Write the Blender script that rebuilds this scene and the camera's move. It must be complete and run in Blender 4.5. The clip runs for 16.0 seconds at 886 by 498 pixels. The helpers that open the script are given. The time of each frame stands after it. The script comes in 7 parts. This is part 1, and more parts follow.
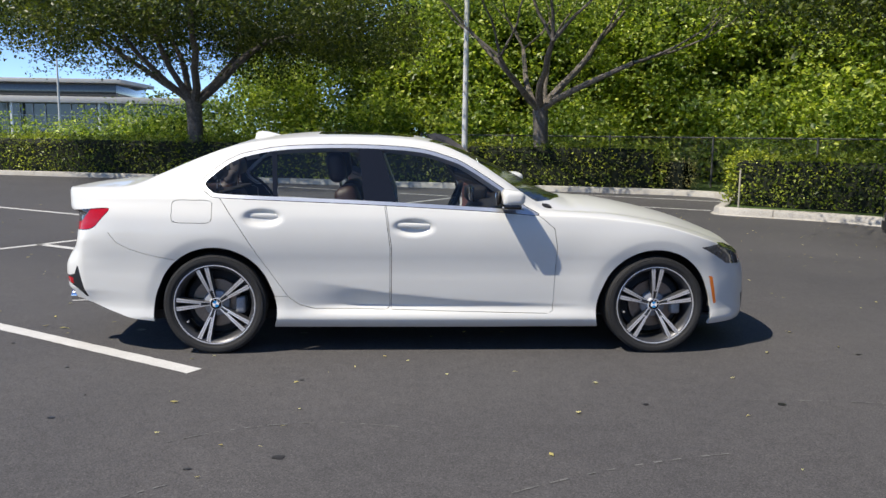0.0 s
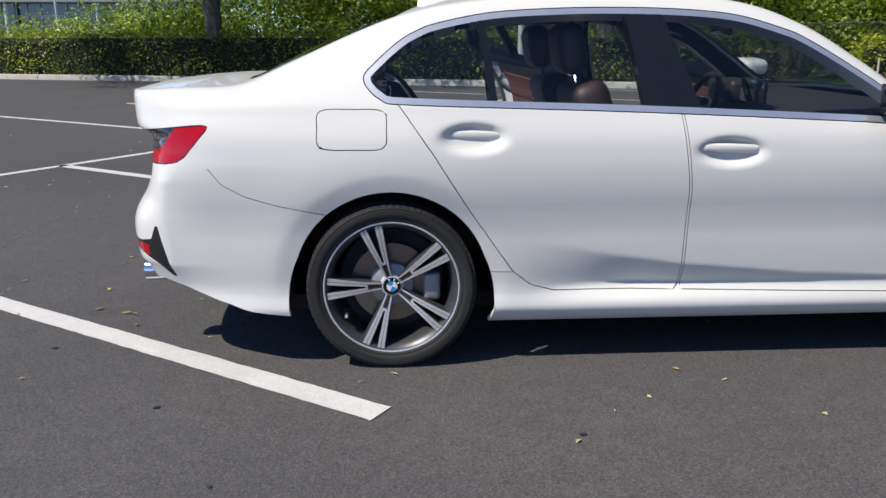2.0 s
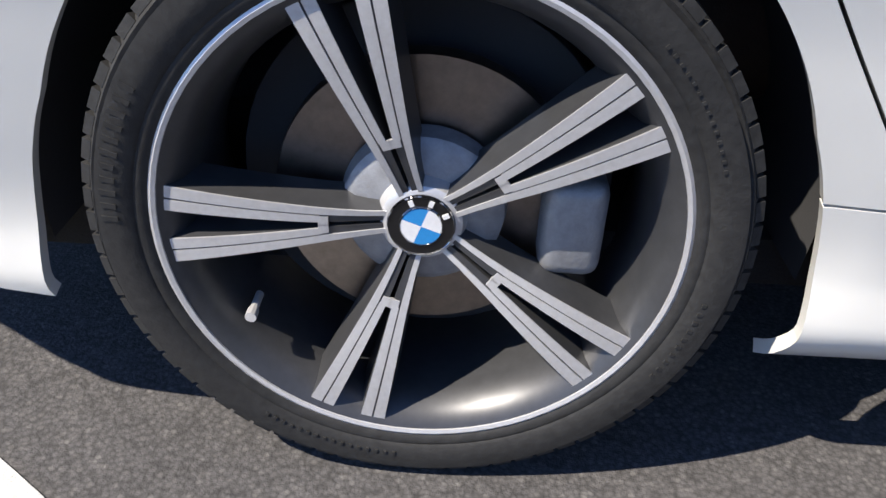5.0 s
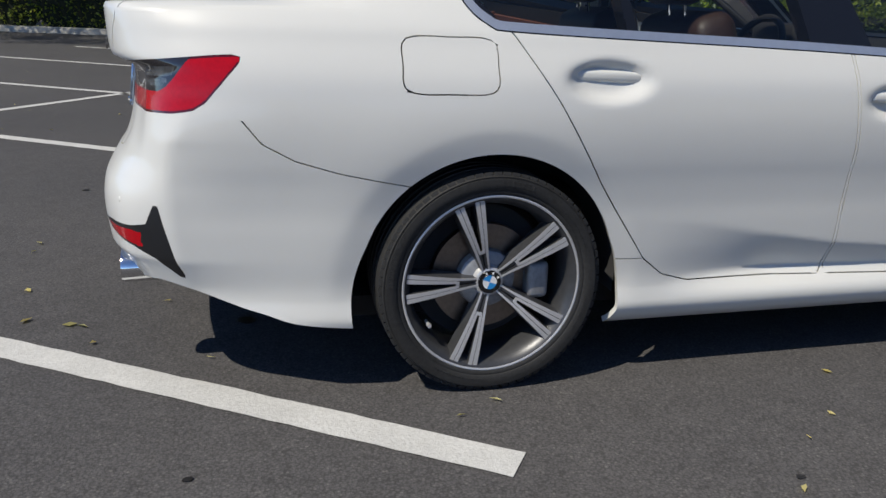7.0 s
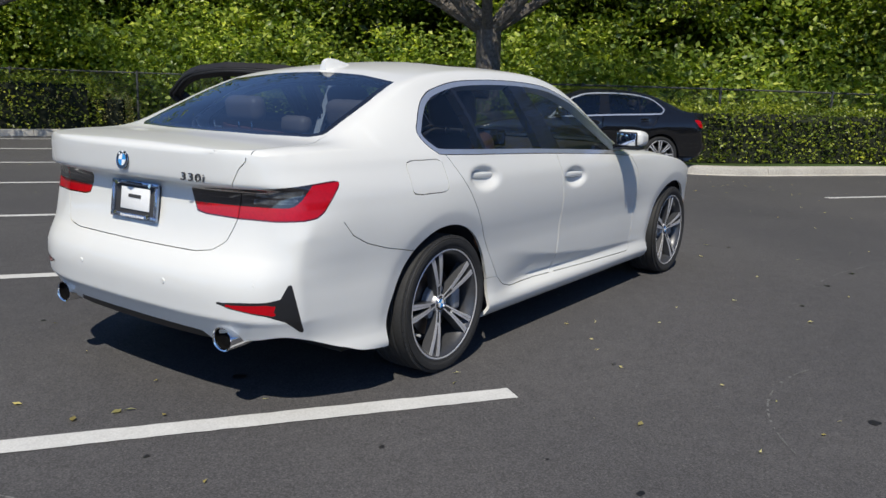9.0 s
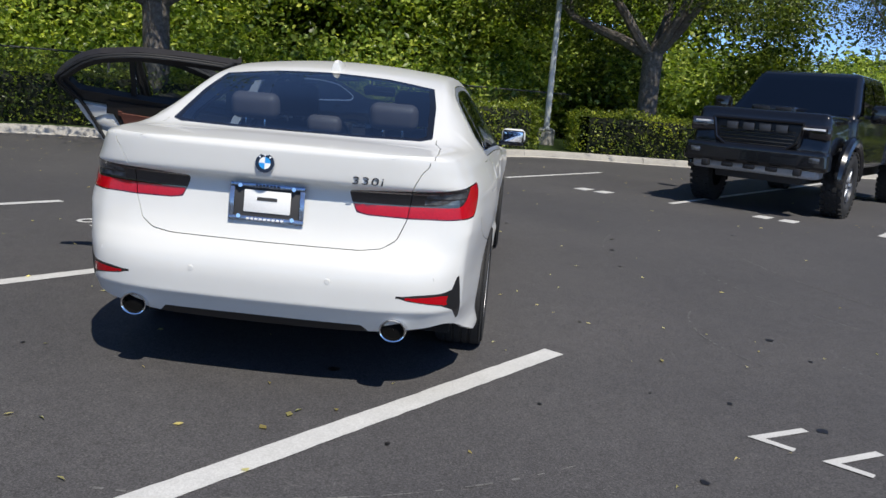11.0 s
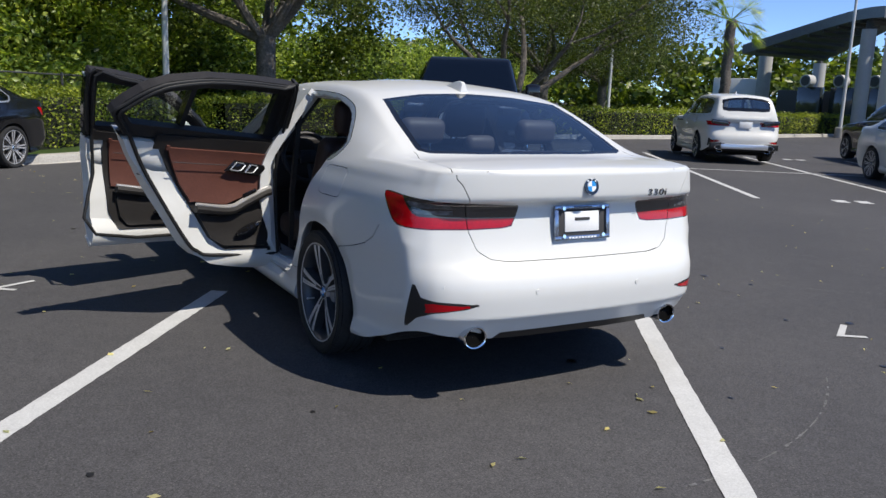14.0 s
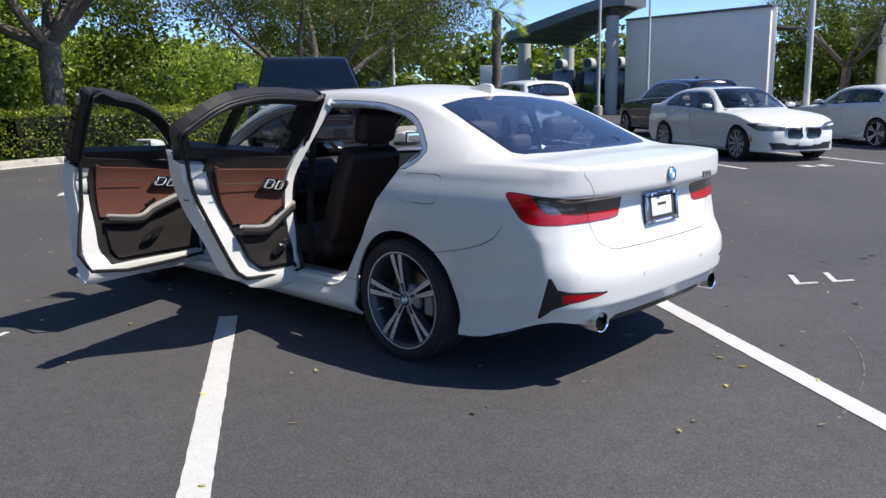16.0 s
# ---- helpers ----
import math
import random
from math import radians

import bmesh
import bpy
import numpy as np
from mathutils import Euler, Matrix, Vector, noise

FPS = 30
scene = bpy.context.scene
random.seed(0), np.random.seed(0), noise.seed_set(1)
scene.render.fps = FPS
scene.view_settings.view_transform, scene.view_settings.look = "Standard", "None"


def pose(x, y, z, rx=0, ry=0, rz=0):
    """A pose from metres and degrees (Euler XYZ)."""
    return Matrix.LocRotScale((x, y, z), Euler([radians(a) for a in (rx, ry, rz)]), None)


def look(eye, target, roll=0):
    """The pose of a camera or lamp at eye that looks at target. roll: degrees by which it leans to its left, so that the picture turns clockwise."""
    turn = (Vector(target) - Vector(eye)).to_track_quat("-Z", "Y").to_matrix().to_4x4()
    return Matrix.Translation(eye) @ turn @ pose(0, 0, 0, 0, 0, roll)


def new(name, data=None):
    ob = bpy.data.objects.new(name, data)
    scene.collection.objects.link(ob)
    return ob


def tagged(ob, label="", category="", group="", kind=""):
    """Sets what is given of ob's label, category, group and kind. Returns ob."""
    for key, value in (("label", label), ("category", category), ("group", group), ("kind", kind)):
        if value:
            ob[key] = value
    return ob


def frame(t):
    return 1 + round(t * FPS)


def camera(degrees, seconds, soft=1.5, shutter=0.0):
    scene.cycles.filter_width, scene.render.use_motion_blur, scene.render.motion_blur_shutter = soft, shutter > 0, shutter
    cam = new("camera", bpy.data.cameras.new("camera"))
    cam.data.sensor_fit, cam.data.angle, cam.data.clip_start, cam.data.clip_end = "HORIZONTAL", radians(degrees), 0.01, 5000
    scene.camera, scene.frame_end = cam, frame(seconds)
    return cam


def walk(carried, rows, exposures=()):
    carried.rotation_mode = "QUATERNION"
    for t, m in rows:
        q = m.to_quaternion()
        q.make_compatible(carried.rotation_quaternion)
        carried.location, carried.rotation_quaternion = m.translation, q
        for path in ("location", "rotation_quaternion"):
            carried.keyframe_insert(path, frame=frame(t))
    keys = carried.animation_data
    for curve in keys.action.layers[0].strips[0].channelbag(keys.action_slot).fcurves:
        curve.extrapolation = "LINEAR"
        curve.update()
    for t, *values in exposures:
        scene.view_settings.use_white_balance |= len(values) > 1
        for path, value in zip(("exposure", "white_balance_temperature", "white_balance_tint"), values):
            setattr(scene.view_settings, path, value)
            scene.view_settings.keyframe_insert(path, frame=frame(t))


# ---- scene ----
cam = camera(57.6, 16.0)
PATH = [
    (0, (1.134, -6.002, 1.391), (1.256, -4.024, 1.118), 0.8),
    (0.5, (0.664, -5.615, 1.361), (0.834, -3.648, 1.047), 0.6),
    (1, (0.345, -5.064, 1.329), (0.522, -3.109, 0.946), 0.3),
    (1.5, (0.14, -4.439, 1.281), (0.258, -2.493, 0.835), 0.1),
    (2, (0.035, -3.791, 1.239), (0.14, -1.861, 0.726), -0.1),
    (2.5, (-0.003, -3.185, 1.186), (0.093, -1.277, 0.594), -0.0),
    (3, (-0.001, -2.633, 1.076), (0.083, -0.813, 0.251), 0.3),
    (3.2, (0.017, -2.418, 1.027), (0.071, -0.633, 0.128), 0.1),
    (5.3, (0.036, -1.531, 0.728), (-0.003, 0.14, -0.37), 2.7),
    (5.5, (0.032, -1.629, 0.765), (-0.021, 0.084, -0.266), 2.1),
    (6, (-0.019, -2.047, 0.876), (-0.081, -0.244, 0.013), 2.6),
    (6.5, (-0.259, -2.469, 0.962), (-0.082, -0.618, 0.228), 4.4),
    (7, (-0.672, -2.896, 1.07), (-0.185, -1.048, 0.48), 1.9),
    (7.5, (-1.225, -3.136, 1.16), (-0.335, -1.406, 0.697), 2.1),
    (8, (-1.806, -3.246, 1.235), (-0.608, -1.698, 0.822), 2.8),
    (8.5, (-2.39, -3.17, 1.252), (-0.99, -1.8, 0.849), 2.1),
    (9, (-2.928, -2.944, 1.277), (-1.325, -1.81, 0.892), 1.8),
    (9.2, (-3.116, -2.812, 1.279), (-1.451, -1.771, 0.899), 1.6),
    (11.3, (-4.247, -0.654, 1.307), (-2.286, -0.572, 0.926), 4.0),
    (11.5, (-4.284, -0.433, 1.3), (-2.321, -0.385, 0.92), 3.1),
    (12, (-4.343, 0.149, 1.329), (-2.387, 0.005, 0.94), 2.4),
    (12.4, (-4.321, 0.624, 1.326), (-2.379, 0.343, 0.938), 2.4),
    (12.5, (-4.318, 0.736, 1.325), (-2.38, 0.421, 0.941), 2.4),
    (13, (-4.211, 1.303, 1.325), (-2.33, 0.742, 0.94), 2.8),
    (13.5, (-4.056, 1.839, 1.315), (-2.264, 1.038, 0.929), 2.4),
    (14, (-3.824, 2.338, 1.335), (-2.115, 1.368, 0.963), 2.2),
    (14.5, (-3.595, 2.782, 1.348), (-2.046, 1.568, 0.989), 1.0),
    (15, (-3.319, 3.169, 1.35), (-1.854, 1.854, 0.996), 0.9),
    (15.5, (-3.123, 3.513, 1.357), (-1.719, 2.136, 0.995), -0.7),
    (16, (-2.967, 3.659, 1.372), (-1.605, 2.244, 0.992), -0.9),
]
walk(cam, [(t, look(eye, target, roll)) for t, eye, target, roll in PATH], [(0, 0.62, 6950, 11), (2, 0.5, 6800, 12), (3, 0.35, 6800, 12), (4.2, 0.75, 6900, 12), (5.3, 1.05, 7000, 12), (5.7, 0.95, 7000, 12), (6.3, 0.5, 7000, 10), (7, 0.14, 6900, 9), (9, 0.28, 6750, 9), (12.5, 0.36, 6650, 11), (14.5, 0.48, 6650, 11), (16, 0.78, 6650, 12)])

# ---- world, sun, exposure ----
world = bpy.data.worlds.new("sky")
scene.world = world
world.use_nodes = True
sky = world.node_tree.nodes.new("ShaderNodeTexSky")
sky.sky_type, sky.sun_disc = "NISHITA", False
sky.sun_elevation, sky.sun_rotation = radians(53.3), radians(240.8)
sky.air_density, sky.dust_density, sky.ozone_density = 0.4, 0.0, 1.5
back = world.node_tree.nodes["Background"]
clear = world.node_tree.nodes.new("ShaderNodeMix")  # a clean, deep blue sky
clear.data_type, clear.blend_type = "RGBA", "MULTIPLY"
clear.inputs[0].default_value, clear.inputs[7].default_value = 1.0, (0.84, 0.97, 1.12, 1)
world.node_tree.links.new(sky.outputs[0], clear.inputs[6])
world.node_tree.links.new(clear.outputs[2], back.inputs[0])
back.inputs[1].default_value = 0.15
sun = new("sun", bpy.data.lights.new("sun", "SUN"))
sun.data.energy, sun.data.angle, sun.data.color = 4.0, radians(0.53), (1.0, 0.955, 0.87)
sun.matrix_world = look((-20.4, -11.4, 31.4), (0, 0, 0))
scene.view_settings.exposure = 0.0

# ---- materials ----
MATS = {}


def nodes_of(name):
    m = bpy.data.materials.new(name)
    m.use_nodes = True
    nt = m.node_tree
    return m, nt, nt.nodes["Principled BSDF"]


def ramp(nt, src, stops):
    r = nt.nodes.new("ShaderNodeValToRGB")
    while len(r.color_ramp.elements) < len(stops):
        r.color_ramp.elements.new(0.5)
    for e, (p, c) in zip(r.color_ramp.elements, stops):
        e.position, e.color = p, (*c, 1)
    nt.links.new(src, r.inputs[0])
    return r.outputs[0]


def noise_tex(nt, scale, detail=4, rough=0.6, coords="Object", w=None):
    tc = nt.nodes.new("ShaderNodeTexCoord")
    n = nt.nodes.new("ShaderNodeTexNoise")
    n.inputs["Scale"].default_value, n.inputs["Detail"].default_value, n.inputs["Roughness"].default_value = scale, detail, rough
    nt.links.new(tc.outputs[coords], n.inputs["Vector"])
    return n.outputs["Fac"]


def mix(nt, fac, a, b, kind="MIX"):
    m = nt.nodes.new("ShaderNodeMix")
    m.data_type, m.blend_type = "RGBA", kind
    for sock, v in ((m.inputs[0], fac), (m.inputs[6], a), (m.inputs[7], b)):
        if isinstance(v, (int, float)):
            sock.default_value = v
        elif isinstance(v, tuple):
            sock.default_value = (*v, 1)
        else:
            nt.links.new(v, sock)
    return m.outputs[2]


def bump(nt, b, height, strength, dist=0.01, normal=None):
    n = nt.nodes.new("ShaderNodeBump")
    n.inputs["Strength"].default_value, n.inputs["Distance"].default_value = strength, dist
    nt.links.new(height, n.inputs["Height"])
    if normal is not None:
        nt.links.new(normal, n.inputs["Normal"])
    nt.links.new(n.outputs[0], b.inputs["Normal"])
    return n.outputs[0]


def simple(name, c, rough=0.5, metal=0.0, var=0.12, scale=30.0, bumps=0.0, coat=0.0, spec=0.5, big=2.0):
    """A plain surface with grain at two scales."""
    if name in MATS:
        return MATS[name]
    m, nt, b = nodes_of(name)
    f, g = noise_tex(nt, scale), noise_tex(nt, big, 3)
    lo, hi = tuple(x * (1 - var) for x in c), tuple(min(1, x * (1 + var)) for x in c)
    fine = ramp(nt, f, [(0.3, lo), (0.7, hi)])
    wide = ramp(nt, g, [(0.3, (1 - var,) * 3), (0.7, (1, 1, 1))])
    nt.links.new(mix(nt, 1.0, fine, wide, "MULTIPLY"), b.inputs["Base Color"])
    r = nt.nodes.new("ShaderNodeMapRange")
    r.inputs[3].default_value, r.inputs[4].default_value = max(0, rough - 0.06), min(1, rough + 0.06)
    nt.links.new(g, r.inputs[0])
    nt.links.new(r.outputs[0], b.inputs["Roughness"])
    b.inputs["Metallic"].default_value = metal
    b.inputs["Specular IOR Level"].default_value = spec
    if coat:
        b.inputs["Coat Weight"].default_value, b.inputs["Coat Roughness"].default_value = coat, 0.03
    if bumps:
        bump(nt, b, f, bumps)
    MATS[name] = m
    return m


def plastic(name, c, rough=0.4):
    return simple(name, c, rough, 0, 0.05, 200, 0.02)


def paint(name, c, rough=0.25, flake=0.0):
    """Car paint under clear coat, with faint dust."""
    if name in MATS:
        return MATS[name]
    m, nt, b = nodes_of(name)
    g = noise_tex(nt, 1.7, 5)
    nt.links.new(ramp(nt, g, [(0.3, tuple(x * 0.97 for x in c)), (0.7, c)]), b.inputs["Base Color"])
    b.inputs["Roughness"].default_value = rough + 0.1
    b.inputs["Metallic"].default_value = flake
    b.inputs["Coat Weight"].default_value = 0.55 if c[0] > 0.3 else 1.0
    b.inputs["Specular IOR Level"].default_value = 0.3
    fine = noise_tex(nt, 60, 3)
    r = nt.nodes.new("ShaderNodeMapRange")
    r.inputs[3].default_value, r.inputs[4].default_value = 0.015, 0.06
    nt.links.new(fine, r.inputs[0])
    nt.links.new(r.outputs[0], b.inputs["Coat Roughness"])
    MATS[name] = m
    return m


def glass(name, tint, rough=0.0, clear=0.75, shine=0.06):
    """Tinted pane: sees through and mirrors by Fresnel."""
    if name in MATS:
        return MATS[name]
    m, nt, b = nodes_of(name)
    nt.nodes.remove(b)
    t = nt.nodes.new("ShaderNodeBsdfTransparent")
    t.inputs[0].default_value = (*(x * clear for x in tint), 1)
    g = nt.nodes.new("ShaderNodeBsdfGlossy")
    g.inputs["Roughness"].default_value = rough
    lw = nt.nodes.new("ShaderNodeLayerWeight")
    lw.inputs[0].default_value = 0.5
    pw = nt.nodes.new("ShaderNodeMath")
    pw.operation, pw.inputs[1].default_value = "POWER", 4.0
    nt.links.new(lw.outputs["Facing"], pw.inputs[0])
    fr = nt.nodes.new("ShaderNodeMath")
    fr.operation, fr.inputs[1].default_value, fr.inputs[2].default_value = "MULTIPLY_ADD", 0.9, shine
    nt.links.new(pw.outputs[0], fr.inputs[0])
    mx = nt.nodes.new("ShaderNodeMixShader")
    nt.links.new(fr.outputs[0], mx.inputs[0])
    nt.links.new(t.outputs[0], mx.inputs[1])
    nt.links.new(g.outputs[0], mx.inputs[2])
    nt.links.new(mx.outputs[0], nt.nodes["Material Output"].inputs[0])
    MATS[name] = m
    return m


def asphalt():
    m, nt, b = nodes_of("asphalt")
    fine, mid, wide = noise_tex(nt, 220, 2), noise_tex(nt, 9, 6), noise_tex(nt, 0.35, 5)
    tc = nt.nodes.new("ShaderNodeTexCoord")
    v = nt.nodes.new("ShaderNodeTexVoronoi")
    v.inputs["Scale"].default_value = 150
    nt.links.new(tc.outputs["Object"], v.inputs["Vector"])
    grains = ramp(nt, v.outputs["Color"], [(0.0, (0.066, 0.065, 0.067)), (0.75, (0.090, 0.088, 0.090)), (1.0, (0.135, 0.132, 0.13))])
    c = mix(nt, 1.0, grains, ramp(nt, wide, [(0.3, (0.8, 0.8, 0.82)), (0.7, (1.12, 1.1, 1.08))]), "MULTIPLY")
    c = mix(nt, 1.0, c, ramp(nt, mid, [(0.25, (0.88, 0.88, 0.88)), (0.75, (1.1, 1.1, 1.1))]), "MULTIPLY")
    # shade of the crevices between stones painted into the colour
    c = mix(nt, 1.0, c, ramp(nt, v.outputs["Distance"], [(0.25, (1.12, 1.12, 1.12)), (0.8, (0.62, 0.62, 0.62))]), "MULTIPLY")
    nt.links.new(c, b.inputs["Base Color"])
    b.inputs["Roughness"].default_value = 0.82
    b.inputs["Specular IOR Level"].default_value = 0.35
    n = bump(nt, b, v.outputs["Distance"], -0.6, 0.004)
    bump(nt, b, fine, 0.6, 0.003, n)
    return m


def leafy(name, dark, mid, light, gloss=0.4):
    """Leaves: colour varies from leaf to leaf, with sunlit and shaded clumps painted in; light shines through a little.
    """
    m, nt, b = nodes_of(name)
    geo = nt.nodes.new("ShaderNodeNewGeometry")
    c = ramp(nt, geo.outputs["Random Per Island"], [(0.0, dark), (0.5, mid), (1.0, light)])
    # two noises paint lit clumps and shaded gaps into the leaf colour
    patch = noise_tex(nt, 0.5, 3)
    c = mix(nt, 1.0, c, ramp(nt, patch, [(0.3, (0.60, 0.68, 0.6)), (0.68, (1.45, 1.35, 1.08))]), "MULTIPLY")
    clump_light = noise_tex(nt, 1.5, 4, 0.65)
    c = mix(nt, 1.0, c, ramp(nt, clump_light, [(0.34, (0.45, 0.52, 0.5)), (0.5, (1.0, 1.0, 1.0)), (0.64, (1.5, 1.4, 1.05))]), "MULTIPLY")
    nt.links.new(c, b.inputs["Base Color"])
    b.inputs["Roughness"].default_value = gloss
    tr = nt.nodes.new("ShaderNodeBsdfTranslucent")
    nt.links.new(mix(nt, 1.0, c, (1.35, 1.4, 0.6), "MULTIPLY"), tr.inputs[0])
    mx = nt.nodes.new("ShaderNodeMixShader")
    mx.inputs[0].default_value = 0.42
    nt.links.new(b.outputs[0], mx.inputs[1])
    nt.links.new(tr.outputs[0], mx.inputs[2])
    nt.links.new(mx.outputs[0], nt.nodes["Material Output"].inputs[0])
    return m


def bark():
    m, nt, b = nodes_of("bark")
    f = noise_tex(nt, 14, 8, 0.7)
    nt.links.new(ramp(nt, f, [(0.3, (0.06, 0.05, 0.042)), (0.55, (0.15, 0.13, 0.11)), (0.75, (0.26, 0.24, 0.21))]), b.inputs["Base Color"])
    b.inputs["Roughness"].default_value = 0.9
    bump(nt, b, f, 0.8, 0.03)
    return m


ASPHALT, BARK = asphalt(), bark()
LINE = simple("line_paint", (0.56, 0.56, 0.545), 0.8, 0, 0.14, 130, 0.35, 0, 0.3, 5)
KERB = simple("concrete_kerb", (0.42, 0.40, 0.36), 0.85, 0, 0.2, 40, 0.3, 0, 0.3, 1.5)
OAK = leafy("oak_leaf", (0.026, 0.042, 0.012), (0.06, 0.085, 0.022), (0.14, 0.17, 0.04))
# colour raised towards how the sun lights the front of the woods
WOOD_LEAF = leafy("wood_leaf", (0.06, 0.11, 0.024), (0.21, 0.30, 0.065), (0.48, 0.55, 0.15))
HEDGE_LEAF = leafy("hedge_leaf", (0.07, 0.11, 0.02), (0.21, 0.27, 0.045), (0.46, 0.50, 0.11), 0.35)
# darker copy of the leaf colours, with the shade of the woods in it
SHADED_LEAF = leafy("deep_leaf", (0.03, 0.05, 0.013), (0.09, 0.135, 0.028), (0.20, 0.25, 0.05))
DRY_LEAF = leafy("dry_leaf", (0.30, 0.24, 0.10), (0.48, 0.43, 0.22), (0.66, 0.63, 0.45), 0.6)
GALV = simple("galvanised_steel", (0.42, 0.43, 0.43), 0.45, 0.7, 0.1, 50, 0.02)
POLE = simple("pole_paint", (0.55, 0.56, 0.55), 0.5, 0, 0.1, 25, 0.03)
SOIL = simple("soil", (0.10, 0.075, 0.05), 0.95, 0, 0.4, 25, 0.6, 0, 0.2, 1)
GRASS = simple("lawn", (0.05, 0.085, 0.02), 0.9, 0, 0.4, 18, 0.6, 0, 0.2, 0.6)

# ---- helpers of the place ----
def link(name, bm, material, parent=None, label="", smooth=True, angle=35):
    """One mesh object from a bmesh, a part if it has a parent."""
    me = bpy.data.meshes.new(name)
    bm.normal_update()
    bm.to_mesh(me)
    bm.free()
    for mt in material if isinstance(material, (list, tuple)) else [material]:
        me.materials.append(mt)
    if smooth:
        me.shade_smooth()
        if "skin_normal" in me.attributes:
            me.normals_split_custom_set_from_vertices([a.vector for a in me.attributes["skin_normal"].data])
        else:
            me.set_sharp_from_angle(angle=radians(angle))
    ob = new(name, me)
    if parent is not None:
        ob.parent = parent
    if label:
        ob["label"] = label
    return ob


part = link


def data_ob(name, verts, faces, material, parent=None, smooth=False):
    me = bpy.data.meshes.new(name)
    me.from_pydata(verts, [], faces)
    me.materials.append(material)
    if smooth:
        me.shade_smooth()
    ob = new(name, me)
    if parent is not None:
        ob.parent = parent
    return ob


def thing(name, m, label, category, group="", kind=""):
    e = new(name)
    e.empty_display_size = 0.2
    e.matrix_world = m
    return tagged(e, label, category, group, kind)


def box(bm, x0, x1, y0, y1, z0, z1, bev=0.0, segs=2):
    r = bmesh.ops.create_cube(bm, size=1.0, matrix=Matrix.Translation(((x0 + x1) / 2, (y0 + y1) / 2, (z0 + z1) / 2)) @ Matrix.Diagonal((x1 - x0, y1 - y0, z1 - z0, 1)))
    if bev > 0:
        es = list({e for v in r["verts"] for e in v.link_edges})
        bmesh.ops.bevel(bm, geom=es, offset=bev, segments=segs, profile=0.5, affect="EDGES")


def boxed(x0, x1, y0, y1, z0, z1, bev=0.0, segs=2):
    bm = bmesh.new()
    box(bm, x0, x1, y0, y1, z0, z1, bev, segs)
    return bm


def tube(bm, pts, radii, sides=10, caps=True):
    """A round tube through points, its radius from point to point."""
    pts = [Vector(p) for p in pts]
    rings, ref = [], None
    for i, p in enumerate(pts):
        d = (pts[min(i + 1, len(pts) - 1)] - pts[max(i - 1, 0)]).normalized()
        ref = (ref or d.orthogonal()).copy()
        ref = (ref - d * ref.dot(d)).normalized()
        o = d.cross(ref)
        r = radii[i] if isinstance(radii, (list, tuple)) else radii
        rings.append([bm.verts.new(p + (ref * math.cos(a) + o * math.sin(a)) * r) for a in (2 * math.pi * k / sides for k in range(sides))])
    for a, b in zip(rings, rings[1:]):
        for k in range(sides):
            bm.faces.new((a[k], a[(k + 1) % sides], b[(k + 1) % sides], b[k]))
    if caps:
        bm.faces.new(rings[0][::-1])
        bm.faces.new(rings[-1])


def lathe(bm, profile, axis="y", segs=48, close=False):
    """Turns (radius, along) points about an axis."""
    rings = []
    for r, a in profile:
        ring = []
        for k in range(segs):
            t = 2 * math.pi * k / segs
            c, s = r * math.cos(t), r * math.sin(t)
            ring.append(bm.verts.new((c, a, s) if axis == "y" else (c, s, a) if axis == "z" else (a, c, s)))
        rings.append(ring)
    pairs = list(zip(rings, rings[1:])) + ([(rings[-1], rings[0])] if close else [])
    for p, q in pairs:
        for k in range(segs):
            bm.faces.new((p[k], q[k], q[(k + 1) % segs], p[(k + 1) % segs]))
    return rings


def prism(bm, outline, z0, z1, flip=False):
    """Upright prism over a plan outline."""
    lo, hi = [bm.verts.new((x, y, z0)) for x, y in outline], [bm.verts.new((x, y, z1)) for x, y in outline]
    n = len(outline)
    for k in range(n):
        bm.faces.new((lo[k], lo[(k + 1) % n], hi[(k + 1) % n], hi[k]))
    bm.faces.new(hi)
    bm.faces.new(lo[::-1])
    bmesh.ops.recalc_face_normals(bm, faces=bm.faces)


def smoothed(pts, n=8):
    """Catmull-Rom line through plan points."""
    out = []
    p = [np.array(q, float) for q in pts]
    p = [2 * p[0] - p[1]] + p + [2 * p[-1] - p[-2]]
    for a, b, c, d in zip(p, p[1:], p[2:], p[3:]):
        for k in range(n):
            t = k / n
            out.append(0.5 * (2 * b + (c - a) * t + (2 * a - 5 * b + 4 * c - d) * t * t + (3 * b - a - 3 * c + d) * t ** 3))
    return out + [p[-2]]


def leaves(centres, size, rng, up=0.3, stretch=1.6):
    """A leaf, a bent diamond of two faces, at each centre. Returns verts and faces."""
    n = len(centres)
    d = rng.normal(size=(n, 3))
    d[:, 2] *= 0.7
    d /= np.linalg.norm(d, axis=1)[:, None]
    h = rng.normal(size=(n, 3)) + np.array([0, 0, up])
    s = np.cross(d, h)
    s /= np.linalg.norm(s, axis=1)[:, None] + 1e-9
    k = np.cross(s, d)
    ln = (size * rng.uniform(0.6, 1.3, n))[:, None]
    a, b = centres - d * ln * 0.5, centres + d * ln * 0.5
    l, r = centres - s * ln * 0.5 / stretch + k * ln * 0.12, centres + s * ln * 0.5 / stretch + k * ln * 0.12
    v = np.stack([a, l, b, r], 1).reshape(-1, 3)
    i = np.arange(n)[:, None] * 4
    f = np.concatenate([i + [0, 1, 2], i + [0, 2, 3]])
    return v, f


